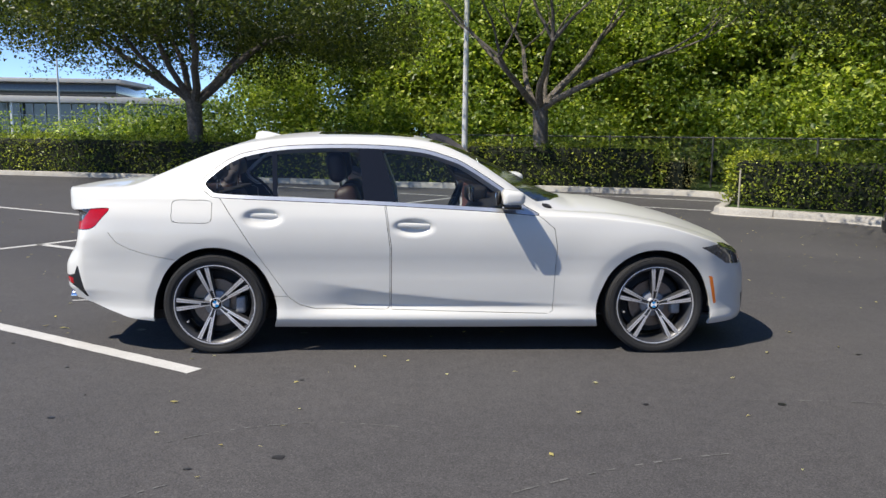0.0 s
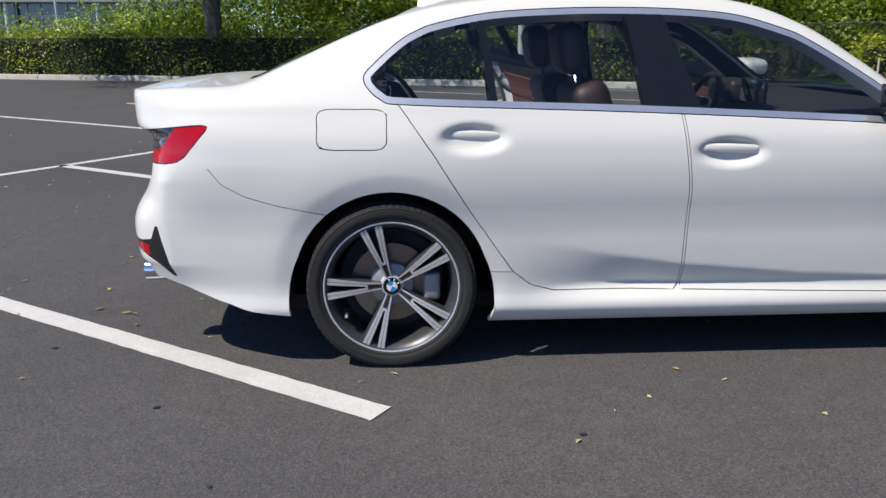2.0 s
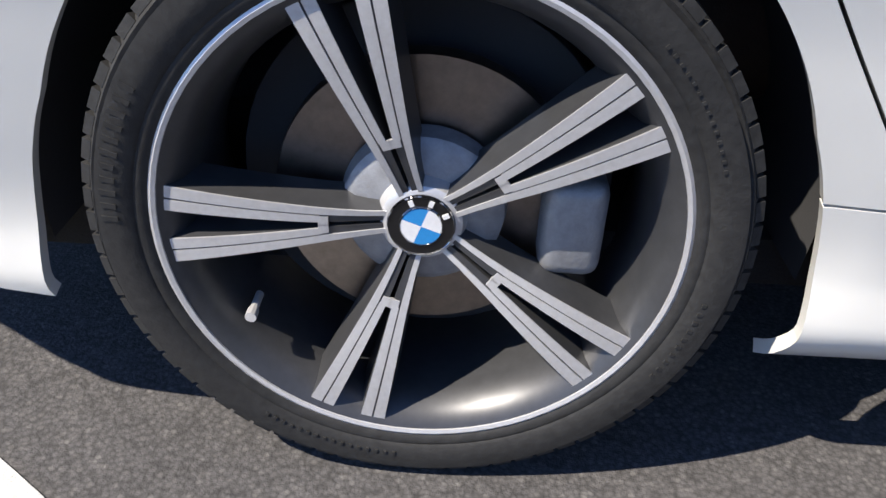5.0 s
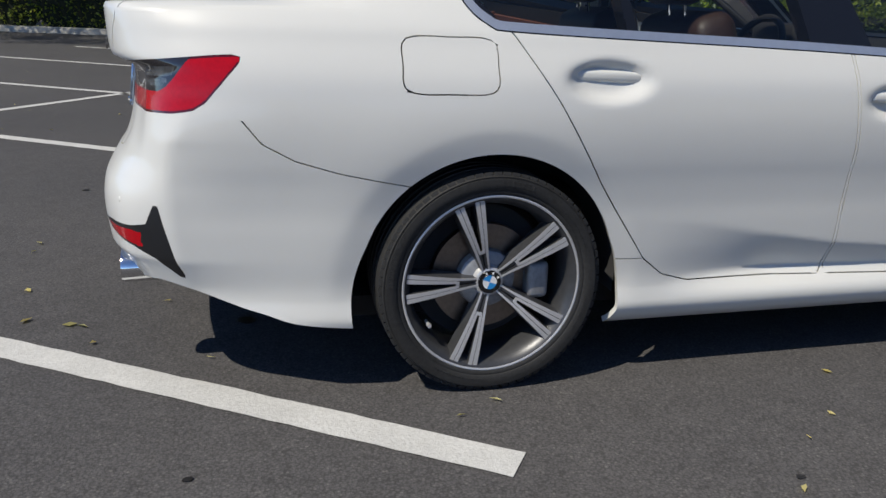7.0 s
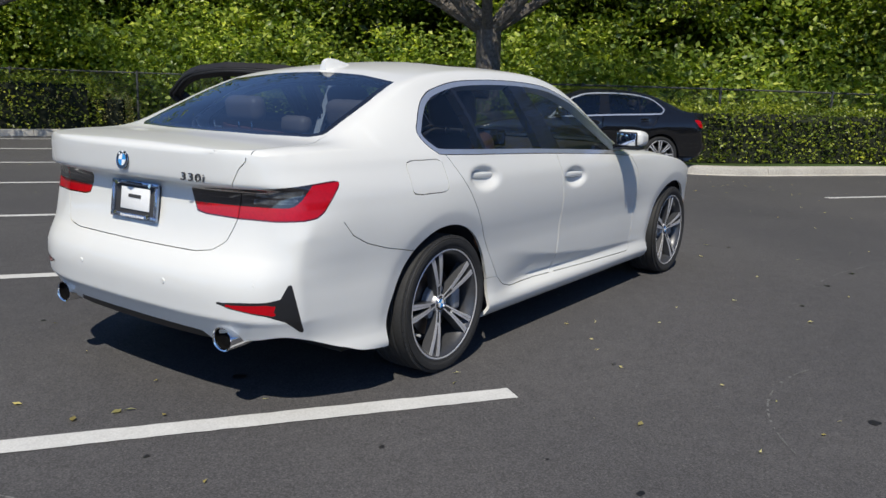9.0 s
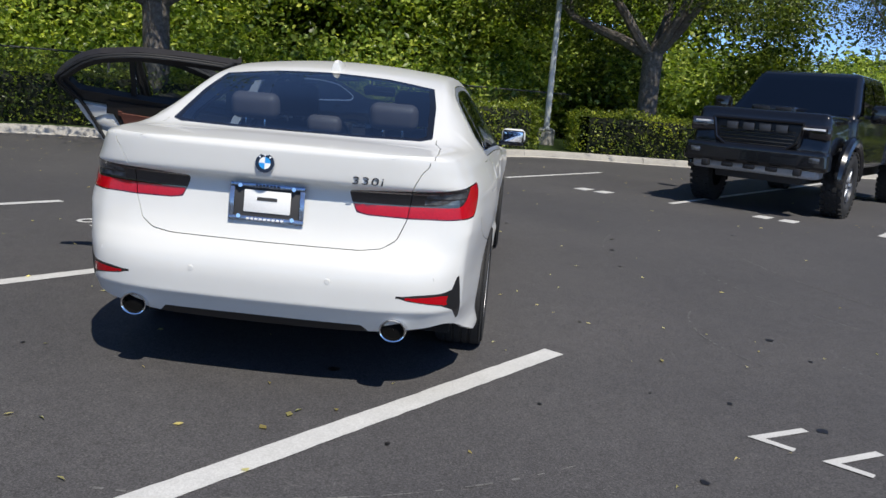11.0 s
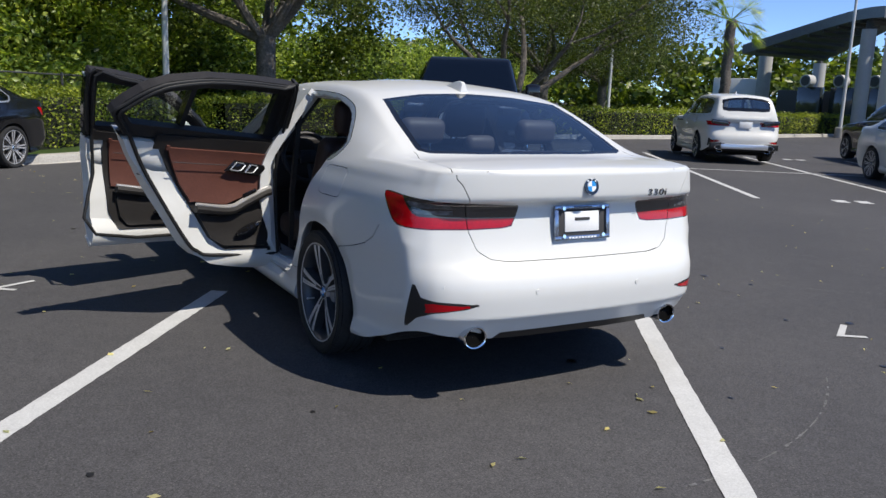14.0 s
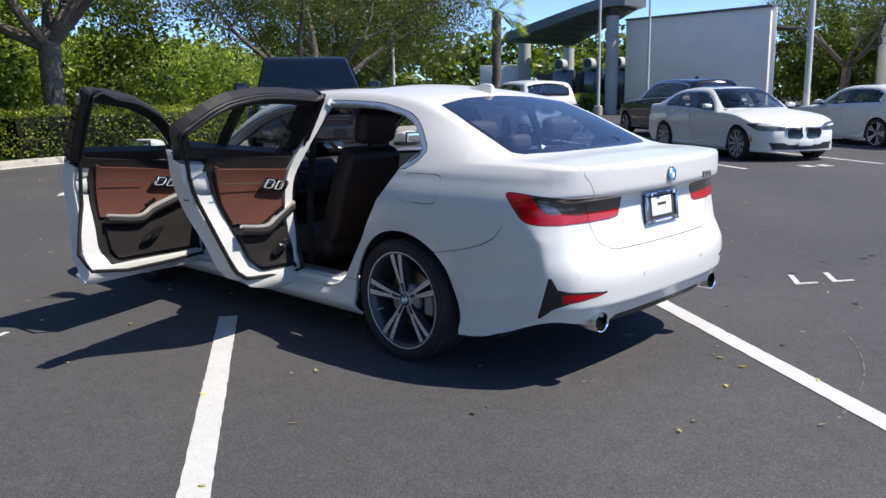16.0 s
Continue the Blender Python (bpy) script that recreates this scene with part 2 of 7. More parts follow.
def fast_mesh(name, v, f, material, parent=None):
    """A triangle mesh from arrays."""
    me = bpy.data.meshes.new(name)
    me.vertices.add(len(v))
    me.vertices.foreach_set("co", np.asarray(v, np.float32).ravel())
    f = np.asarray(f, np.int32)
    me.loops.add(f.size)
    me.loops.foreach_set("vertex_index", f.ravel())
    me.polygons.add(len(f))
    me.polygons.foreach_set("loop_start", np.arange(len(f), dtype=np.int32) * 3)
    me.materials.append(material)
    me.update(calc_edges=True)
    me.validate()
    ob = new(name, me)
    if parent is not None:
        ob.parent = parent
    return ob


# ---- ground and markings ----
D = np.array([math.cos(radians(-34)), math.sin(radians(-34))])  # along the stalls, away from the car's own stall
N = np.array([-D[1], D[0]])                                     # along the aisle
T0 = np.array([-0.04, -1.294])                                   # tip of the line beside the car
STALL, AISLE, DEPTH = 2.72, 7.3, 5.6


def dn(d, n):
    return T0 + D * d + N * n


def ground():
    bm = bmesh.new()
    bmesh.ops.create_grid(bm, x_segments=40, y_segments=40, size=600)
    g = link("ground", bm, ASPHALT, smooth=False)
    tagged(g, "dark grey sealed asphalt of a car park", "ground", kind="structure")


def stripe(a, b, width, seed):
    """A painted line with slightly ragged edges and worn ends."""
    rng = random.Random(seed)
    a, b = Vector((*a, 0)), Vector((*b, 0))
    d = (b - a).normalized()
    s = Vector((-d.y, d.x, 0)) * width / 2
    n = max(6, int((b - a).length / 0.06))
    bm = bmesh.new()
    rows = []
    for k in range(n + 1):
        p = a + (b - a) * k / n
        rows.append([bm.verts.new(p + s * (1 + rng.uniform(-0.05, 0.05)) + Vector((0, 0, 0.004))), bm.verts.new(p - s * (1 + rng.uniform(-0.05, 0.05)) + Vector((0, 0, 0.004)))])
    for p, q in zip(rows, rows[1:]):
        bm.faces.new((p[0], p[1], q[1], q[0]))
    bmesh.ops.recalc_face_normals(bm, faces=bm.faces)
    ob = link("parking_line", bm, LINE, smooth=False)
    tagged(ob, "white painted parking line on asphalt, slightly worn", "road marking", "parking lines", "structure")


def numeral(text, d, n, turn, label):
    """Stall number painted on the ground."""
    cu = bpy.data.curves.new("stall_number", "FONT")
    cu.body, cu.size, cu.align_x, cu.space_character = text, 0.42, "CENTER", 1.4
    tmp = new("stall_number_text", cu)
    me = bpy.data.meshes.new_from_object(tmp.evaluated_get(bpy.context.evaluated_depsgraph_get()))
    bpy.data.objects.remove(tmp)
    me.materials.clear()
    me.materials.append(LINE)
    ob = new("stall_number", me)
    ob.matrix_world = pose(*dn(d, n), 0.005, 0, 0, turn)
    tagged(ob, label, "road marking", "stall numbers", "structure")


ground()
stripe((-0.04, -1.294), (-4.80, 2.00), 0.115, 0)
stripe((1.45, 1.045), (-3.30, 4.30), 0.115, 1)
for k in (-2, -1, 2, 3, 4, 5, 6):
    stripe(dn(0, k * STALL), dn(-5.8 * (2 if k > 0 else 1), k * STALL), 0.105, k)
numeral("77", -0.02, -1.38, 55, "white painted stall number on asphalt")
numeral("79", -0.08, 4.25, 55, "white painted stall number on asphalt")
stripe(dn(-5.8, -1.5 * STALL), dn(-5.8, 7 * STALL), 0.1, 20)
for k in range(-5, 2):
    stripe(dn(AISLE, k * STALL - 0.15), dn(AISLE + (9.3 if k == 0 else 2 * DEPTH - 0.6), k * STALL - 0.15), 0.105, 30 + k)
stripe(dn(AISLE, 2 * STALL), dn(AISLE + 3.2, 2 * STALL), 0.105, 41)
stripe(dn(AISLE + DEPTH - 0.2, -7 * STALL), dn(AISLE + DEPTH - 0.2, 0.6 * STALL), 0.1, 42)


def worn_mark(d, n):
    """Two painted figures too worn and far to read, as bars."""
    for k in (-0.17, 0.17):
        ob = link("number_bar", boxed(-0.15, 0.15, -0.10, 0.10, 0.003, 0.006, 0.0), LINE, smooth=False)
        ob.matrix_world = pose(*dn(d, n + k), 0, 0, 0, -34)
        tagged(ob, "worn white stall number on asphalt", "road marking", "stall numbers", "structure")


for k in (-4, -3, -2, -1, 0, 1):
    worn_mark(AISLE + 0.1, (k + 0.42) * STALL)
for k in (-3, -2, -1):
    worn_mark(AISLE + 2 * DEPTH - 1.0, (k + 0.5) * STALL)

# ---- cars: a body skin cut into its panels ----
from mathutils.bvhtree import BVHTree
from mathutils.interpolate import poly_3d_calc

WHITE = paint("white_paint", (0.66, 0.66, 0.63), 0.26)
BLACK_PAINT = paint("black_paint", (0.006, 0.0065, 0.008), 0.1)
NAVY_PAINT = paint("navy_paint", (0.008, 0.011, 0.024), 0.12)
TRIM = plastic("black_trim", (0.012, 0.012, 0.013), 0.45)
GLOSS = simple("piano_black", (0.008, 0.008, 0.009), 0.08, 0, 0.02, 100, 0, 0.5)
CHROME = simple("satin_chrome", (0.74, 0.77, 0.81), 0.3, 0.8, 0.04, 60)
BRIGHT = simple("bright_chrome", (0.75, 0.76, 0.78), 0.07, 1.0, 0.03, 60)
LINER = plastic("dark_liner", (0.038, 0.038, 0.040), 0.8)
GLASS = glass("side_glass", (0.84, 0.89, 0.89), 0, 0.93)
# blue of the reflected sky put into the pane's colour, shine raised
SKY_TINT = glass("rear_glass", (0.58, 0.72, 0.88), 0, 0.85, 0.27)
DARK_GLASS = glass("dark_glass", (0.30, 0.34, 0.36), 0, 0.4, 0.12)
# near-black that stands in for the shade deep in the exhaust pipe
BORE_DARK = simple("sooty_steel", (0.004, 0.004, 0.004), 0.9, 0, 0.2, 60, 0, 0, 0.1)
MIRROR_GLASS = simple("mirror_glass", (0.85, 0.86, 0.88), 0.02, 1.0, 0.01, 10)
RUBBER = simple("rubber", (0.028, 0.028, 0.028), 0.7, 0, 0.25, 90, 0.12, 0, 0.35, 6)
SEAL = plastic("door_seal", (0.008, 0.008, 0.008), 0.6)
RED = simple("red_lens", (0.44, 0.0015, 0.008), 0.14, 0, 0.12, 90, 0.0, 0.3, 0.3)
DEEP_RED = simple("dark_red_lens", (0.07, 0.003, 0.005), 0.08, 0, 0.1, 60, 0.0, 0.5)
SMOKE = simple("smoked_lens", (0.02, 0.018, 0.02), 0.06, 0, 0.2, 150, 0.0, 1.0)
AMBER = simple("amber_lens", (0.75, 0.18, 0.02), 0.12, 0, 0.1, 120, 0, 1.0)
HEADLENS = simple("headlamp_lens", (0.13, 0.14, 0.15), 0.06, 0.2, 0.7, 28, 0.0, 1.0, 0.5, 12)
SEAT_HIDE = simple("dark_brown_leather", (0.036, 0.019, 0.015), 0.5, 0, 0.2, 140, 0.15, 0, 0.4, 4)
COGNAC = simple("cognac_leather", (0.105, 0.040, 0.029), 0.5, 0, 0.2, 140, 0.15, 0, 0.4, 4)
HIDE = simple("black_leather", (0.020, 0.018, 0.017), 0.5, 0, 0.2, 140, 0.15, 0, 0.4, 4)
# lighter copy of the seat leather, sun through the rear glass put into it
SUNLIT_HIDE = simple("taupe_leather", (0.13, 0.112, 0.105), 0.5, 0, 0.2, 140, 0.15, 0, 0.4, 4)
PEARL = simple("pearl_trim", (0.62, 0.60, 0.57), 0.25, 0.6, 0.05, 60)
CARPET = simple("carpet", (0.014, 0.013, 0.013), 0.95, 0, 0.3, 300, 0.3)
SILVER = simple("machined_silver", (0.62, 0.62, 0.63), 0.38, 0.45, 0.06, 160, 0.02)
GUNMETAL = simple("gunmetal", (0.075, 0.077, 0.083), 0.38, 0.5, 0.1, 60)
STEEL = simple("brushed_steel", (0.26, 0.225, 0.20), 0.38, 1.0, 0.12, 80, 0.05)
CAST = simple("cast_grey", (0.34, 0.35, 0.37), 0.55, 0.5, 0.15, 70, 0.15)
BLUE = plastic("enamel_blue", (0.02, 0.26, 0.62), 0.15)
ENAMEL = plastic("enamel_white", (0.8, 0.8, 0.8), 0.15)
PLATE_WHITE = plastic("plate_white", (0.78, 0.78, 0.76), 0.4)
PLATE_FRAME = simple("plate_frame", (0.30, 0.36, 0.46), 0.16, 0.8, 0.1, 60)


def table(pairs):
    xs, ys = [p[0] for p in pairs], [p[1] for p in pairs]

    def f(x):
        return np.interp(x, xs, ys)

    return f


def spline(pairs, n=400):
    """Smooth table: a Catmull-Rom line through the pairs, read off by its first value."""
    line = np.array(smoothed(pairs, 16))
    xs, ys = line[:, 0], line[:, 1]

    def f(x):
        return np.interp(x, xs, ys)

    return f


SEDAN = dict(
    plan=[(-1.035, 0), (-1.032, 0.2), (-1.02, 0.42), (-0.985, 0.62), (-0.91, 0.765), (-0.76, 0.845), (-0.45, 0.888), (0, 0.908), (0.5, 0.902), (1.1, 0.90), (1.7, 0.90),
          (2.3, 0.898), (2.85, 0.908), (3.15, 0.892), (3.31, 0.845), (3.455, 0.745), (3.57, 0.56), (3.63, 0.3), (3.645, 0)],
    bottom=[(-1.1, 0.285), (-1.03, 0.29), (-0.97, 0.318), (-0.9, 0.338), (-0.8, 0.318), (-0.63, 0.26), (-0.41, 0.212), (0.37, 0.166), (2.47, 0.168), (3.2, 0.185), (3.7, 0.20)],
    top=[(-1.1, 1.022), (-0.9, 1.03), (-0.6, 1.042), (-0.3, 1.035), (-0.05, 1.012), (0.1, 0.99), (0.94, 0.962), (1.75, 0.928), (2.06, 0.905), (2.4, 0.898), (2.85, 0.85), (3.15, 0.768),
         (3.35, 0.695), (3.5, 0.645), (3.7, 0.605)],
    side=[(0.14, -0.10), (0.165, -0.06), (0.19, -0.030), (0.225, -0.012), (0.262, -0.020), (0.29, -0.028), (0.33, -0.030), (0.40, -0.025), (0.47, -0.0215), (0.53, -0.0195), (0.60, -0.0125), (0.66, -0.004),
          (0.72, 0.001), (0.78, 0.001), (0.84, -0.005), (0.88, -0.013), (0.92, -0.028), (0.96, -0.046), (1.0, -0.064), (1.05, -0.10), (1.1, -0.14)],
    rear=[(0.2, -0.15), (0.25, -0.10), (0.29, -0.060), (0.34, -0.026), (0.385, 0.004), (0.40, 0.018), (0.42, 0.022), (0.50, 0.030), (0.56, 0.022), (0.61, -0.004), (0.655, -0.034), (0.72, -0.060), (0.80, -0.076), (0.86, -0.080), (0.885, -0.070),
          (0.902, -0.030), (0.915, -0.020), (0.94, -0.016), (0.965, -0.014), (1.0, -0.012), (1.02, -0.012), (1.035, -0.016), (1.06, -0.05)],
    front=[(0.16, -0.05), (0.2, 0.0), (0.3, 0.015), (0.45, 0.01), (0.52, 0.0), (0.58, -0.02), (0.64, -0.05), (0.76, -0.12)],
    rail=[(-1.02, 0.62, 1.036), (-0.8, 0.67, 1.052), (-0.56, 0.672, 1.064), (-0.35, 0.655, 1.146), (-0.1, 0.625, 1.256), (0.1, 0.602, 1.324), (0.4, 0.583, 1.370), (0.9, 0.578, 1.388),
          (1.34, 0.588, 1.366), (1.61, 0.632, 1.276), (1.84, 0.69, 1.130), (2.05, 0.748, 0.978), (2.2, 0.752, 0.932), (2.6, 0.72, 0.908), (3.0, 0.66, 0.838), (3.3, 0.56, 0.748), (3.5, 0.43, 0.676),
          (3.62, 0.25, 0.632)],
    centre=[(-1.03, 1.032), (-0.98, 1.048), (-0.79, 1.062), (-0.585, 1.072), (-0.45, 1.132), (-0.25, 1.228), (0.08, 1.346), (0.2, 1.380), (0.47, 1.416), (0.75, 1.430), (1.14, 1.421), (1.35, 1.394),
            (1.6, 1.322), (1.95, 1.168), (2.2, 1.042), (2.33, 0.988), (2.45, 0.982), (2.72, 0.955), (3.13, 0.865), (3.45, 0.752), (3.6, 0.680), (3.68, 0.615)],
    dlo=[(-0.094, 1.085), (-0.045, 1.148), (0.04, 1.220), (0.10, 1.254), (0.18, 1.284), (0.39, 1.324), (0.65, 1.340), (0.90, 1.343), (1.15, 1.335), (1.34, 1.315), (1.5, 1.270), (1.61, 1.224), (1.84, 1.078),
         (1.98, 0.966), (2.065, 0.905), (1.75, 0.924), (0.94, 0.962), (0.1, 0.992), (-0.03, 1.012)],
    rear_door=[(1.075, 0.955), (1.11, 0.69), (1.11, 0.30), (1.09, 0.283), (0.62, 0.292), (0.53, 0.318), (0.46, 0.372), (0.30, 0.60), (0.16, 0.82), (0.04, 0.99), (-0.062, 1.085), (-0.02, 1.138), (0.052, 1.199), (0.108, 1.232),
               (0.185, 1.262), (0.39, 1.303), (0.65, 1.320), (0.90, 1.323), (0.975, 1.322)],
    front_door=[(1.085, 0.955), (1.12, 0.69), (1.12, 0.283), (2.15, 0.262), (2.175, 0.28), (2.19, 0.70), (2.17, 0.82), (2.085, 0.893), (1.965, 0.955), (1.83, 1.062), (1.605, 1.206), (1.49, 1.252),
                (1.33, 1.297), (1.15, 1.316), (0.985, 1.322)],
    windscreen=[(2.36, 0), (2.31, 0.3), (2.20, 0.56), (2.08, 0.70), (1.80, 0.645), (1.55, 0.58), (1.36, 0.53), (1.40, 0.3), (1.42, 0)],
    backlight=[(-0.585, 0), (-0.575, 0.3), (-0.54, 0.56), (-0.50, 0.61), (-0.2, 0.585), (0.03, 0.545), (0.085, 0.3), (0.10, 0)],
    divider=(0.352, 0.382), bpillar=((0.90, 1.322), (0.945, 0.965), (1.16, 0.95), (1.045, 1.325)), axles=(0.0, 2.851), wheel_z=0.320, arch=0.368, wheel_r=0.320, crease=[(0.4, 0.50), (0.6, 0.475), (0.85, 0.43), (1.11, 0.39), (1.6, 0.345), (2.2, 0.32)],
)


def poly_sdf(poly):
    """Signed distance to a closed outline, below nought inside."""
    a = np.array(poly, float)
    b = np.roll(a, -1, 0)

    def f(p, q):
        p, q = np.atleast_1d(p).astype(float), np.atleast_1d(q).astype(float)
        best, inside = np.full(p.shape, 1e9), np.zeros(p.shape, bool)
        for (x0, y0), (x1, y1) in zip(a, b):
            ex, ey = x1 - x0, y1 - y0
            t = np.clip(((p - x0) * ex + (q - y0) * ey) / (ex * ex + ey * ey + 1e-12), 0, 1)
            best = np.minimum(best, np.hypot(p - x0 - t * ex, q - y0 - t * ey))
            cross = (y0 > q) != (y1 > q)
            inside ^= cross & (p < (x1 - x0) * (q - y0) / (y1 - y0 + 1e-12) + x0)
        return np.where(inside, -best, best)

    return f


def rounded(poly, n=5):
    """A closed outline through the points, made smooth."""
    p = list(poly)
    line = smoothed([p[-2], p[-1]] + p + [p[0], p[1]], n)
    return [tuple(q) for q in line[2 * n:2 * n + n * len(p)]]


def cut(bm, fn, where=None):
    """Splits the faces along the line where fn(co) is nought."""
    bm.verts.ensure_lookup_table()
    co = np.array([v.co for v in bm.verts])
    val = fn(co)
    val[np.abs(val) < 2e-4] = 0.0
    vals = {v: x for v, x in zip(bm.verts, val)}
    edges = [e for e in bm.edges if vals[e.verts[0]] * vals[e.verts[1]] < 0]
    if where is not None:
        edges = [e for e in edges if where(e.verts[0].co) and where(e.verts[1].co)]
    if not edges:
        return
    a, b = np.array([e.verts[0].co for e in edges]), np.array([e.verts[1].co for e in edges])
    lo, hi = np.zeros(len(edges)), np.ones(len(edges))
    s = np.sign([vals[e.verts[0]] for e in edges])
    for _ in range(9):
        m = (lo + hi) / 2
        g = np.sign(fn(a + (b - a) * m[:, None])) == s
        lo, hi = np.where(g, m, lo), np.where(g, hi, m)
    faces = set()
    for e, t in zip(edges, (lo + hi) / 2):
        faces.update(e.link_faces)
        _, v = bmesh.utils.edge_split(e, e.verts[0], min(max(t, 0.001), 0.999))
        vals[v] = 0.0
    faces.update(f for v, x in zip(list(vals), list(vals.values())) if x == 0 and v.is_valid for f in v.link_faces)
    for f in faces:
        z = [v for v in f.verts if vals[v] == 0.0]
        if len(z) >= 2 and min(vals[v] for v in f.verts) < 0 < max(vals[v] for v in f.verts):
            best = max(((p, q) for i, p in enumerate(z) for q in z[i + 1:]), key=lambda pq: (pq[0].co - pq[1].co).length)
            try:
                bmesh.utils.face_split(f, *best)
            except ValueError:
                pass


INSIDE = {"tail_smoke": "tail", "tail_clear": "tail_smoke", "tail_strip": "tail_smoke", "reflector": "vent"}


class Skin:
    """The left half of a car's skin, and the curves that shape it."""

    def __init__(self, P, fine=1.0):
        self.P = P
        self.bottom, self.top = spline(P["bottom"]), spline(P["top"])
        self.side, self.rear, self.front = spline(P["side"]), spline(P["rear"]), spline(P["front"])
        r = np.array(smoothed(P["rail"], 16))
        self.rail_y, self.rail_z = (lambda x: np.interp(x, r[:, 0], r[:, 1])), (lambda x: np.interp(x, r[:, 0], r[:, 2]))
        self.centre = spline(P["centre"])
        line = np.array(smoothed(P["plan"], 40))
        seg = np.r_[0, np.cumsum(np.linalg.norm(np.diff(line, axis=0), axis=1))]
        n = int(230 * fine)
        u = np.linspace(0, seg[-1], n + 1)
        self.plan = np.stack([np.interp(u, seg, line[:, 0]), np.interp(u, seg, line[:, 1])], 1)
        t = np.gradient(self.plan, axis=0)
        t /= np.linalg.norm(t, axis=1)[:, None]
        self.normal = np.stack([-t[:, 1], t[:, 0]], 1)
        self.fine = fine

    def off(self, x, z, nx, ny, y=0.0, grips=True):
        ends = np.where(nx < 0, self.rear(z), self.front(z))
        o = ny * ny * self.side(z) + nx * nx * ends
        for ax in self.P["axles"]:  # a flare round each wheel, bounded by an edge
            d = np.hypot(x - ax, (z - self.P["wheel_z"]) * 1.02)
            lip = self.P["arch"] + 0.07
            o = o + ny ** 4 * (0.008 * np.where(d > lip, np.exp(-((d - lip) / 0.15) ** 2), 1.0) - 0.13 * np.clip(lip - d, 0, 0.09)) * np.clip((z - 0.2) / 0.1, 0, 1)
        u = x + y + 1.0  # the edge that turns the rear corner, from the lamp's tip down past the vent
        at = np.interp(z, (0.33, 0.42, 0.60, 0.70, 0.80), (1.02, 0.99, 0.965, 0.985, 1.06))
        live = (nx < -0.05) * np.clip((z - 0.32) / 0.08, 0, 1) * np.clip((0.82 - z) / 0.10, 0, 1)
        o = o + live * 0.017 * np.exp(-np.sqrt((u - at) ** 2 + 0.007 ** 2) / 0.10)
        if "crease" in self.P:  # the undercut below the line that runs along the doors
            xs, zs = zip(*self.P["crease"])
            zc = np.interp(x, xs, zs)
            live = ny ** 4 * np.clip((x - 0.50) / 0.42, 0, 1) ** 1.5 * np.clip((2.45 - x) / 0.3, 0, 1)
            o = o - live * 0.42 * np.clip(zc - np.maximum(z, 0.305), 0, 1) * np.clip((z - 0.255) / 0.05, 0, 1)
        for hx, hz in self.P.get("handles", ()) if grips else ():
            o = o - 0.034 * ny ** 4 * np.exp(-(((x - hx) / 0.112) ** 2 + ((z - hz + 0.004) / 0.047) ** 2) ** 3)
        return o

    def lower(self):
        m = int(52 * self.fine)
        bm = bmesh.new()
        rows = []
        for (x, y), (nx, ny) in zip(self.plan, self.normal):
            zs = np.linspace(self.bottom(x), self.top(x), m + 1)
            o = self.off(x, zs, nx, ny, y)
            rows.append([bm.verts.new((x + nx * d, max(0.0, y + ny * d) if 0 < y else 0.0, z)) for d, z in zip(o, zs)])
        for a, b in zip(rows, rows[1:]):
            for k in range(m):
                bm.faces.new((a[k], a[k + 1], b[k + 1], b[k]))
        self.edge = np.array([r[-1].co for r in rows])
        return bm

    def upper(self, bm):
        """Adds the greenhouse, bonnet and boot lid above the belt line."""
        n1, n2 = int(14 * self.fine) + 2, int(18 * self.fine) + 2
        rows = []
        for bx, by, bz in self.edge:
            ry, rz, cz = float(self.rail_y(bx)), float(self.rail_z(bx)), float(self.centre(bx))
            k = min(1.0, by / 0.55)
            ry, rz = min(ry, by * 0.93), max(rz, bz + 0.004) * k + (bz + 0.002) * (1 - k)
            cz = max(cz, rz + 0.004) * k + (bz + 0.006) * (1 - k)
            row = []
            for i in range(n1 + 1):
                t = i / n1
                bulge = 0.022 * math.sin(math.pi * t)
                row.append((bx, by + (ry - by) * t + bulge * (0.4 if rz - bz > 0.1 else 0.1), bz + (rz - bz) * t + 0.3 * bulge))
            for i in range(1, n2 + 1):
                t = i / n2
                row.append((bx, ry * (1 - t), rz + (cz - rz) * (1 - (1 - t) ** 2.1)))
            rows.append(row)
        arr = np.array(rows)
        for _ in range(2):  # rounds the rail
            mid = arr.copy()
            mid[:, 1:-1] = 0.25 * arr[:, :-2] + 0.5 * arr[:, 1:-1] + 0.25 * arr[:, 2:]
            arr = mid
        wide = [i for i, e in enumerate(self.edge) if e[1] > 0.52]
        lo, hi = wide[0], wide[-1]
        vs = [[bm.verts.new(p) for p in row] for row in arr[lo:hi + 1]]
        for a, b in zip(vs, vs[1:]):
            for k in range(len(a) - 1):
                bm.faces.new((a[k], a[k + 1], b[k + 1], b[k]))
        for ids, row in ((range(0, lo + 1), arr[lo]), (range(hi, len(self.edge)), arr[hi])):  # closes the tail and the nose
            o = np.argsort(row[:, 1])
            top = [bm.verts.new((row[0, 0], e[1], np.interp(e[1], row[o, 1], row[o, 2]))) for e in self.edge[list(ids)]]
            mid = [bm.verts.new((0.35 * row[0, 0] + 0.65 * e[0], e[1], 0.45 * e[2] + 0.55 * t.co.z + 0.002)) for e, t in zip(self.edge[list(ids)], top)]
            low = [bm.verts.new(e) for e in self.edge[list(ids)]]
            for p, q in ((low, mid), (mid, top)):
                for k in range(len(p) - 1):
                    bm.faces.new((p[k], q[k], q[k + 1], p[k + 1]))

    def keep(self, bm):
        """Remembers the uncut skin, to shade its panels by."""
        bm.normal_update()
        bm.faces.ensure_lookup_table()
        self.tree = BVHTree.FromBMesh(bm)
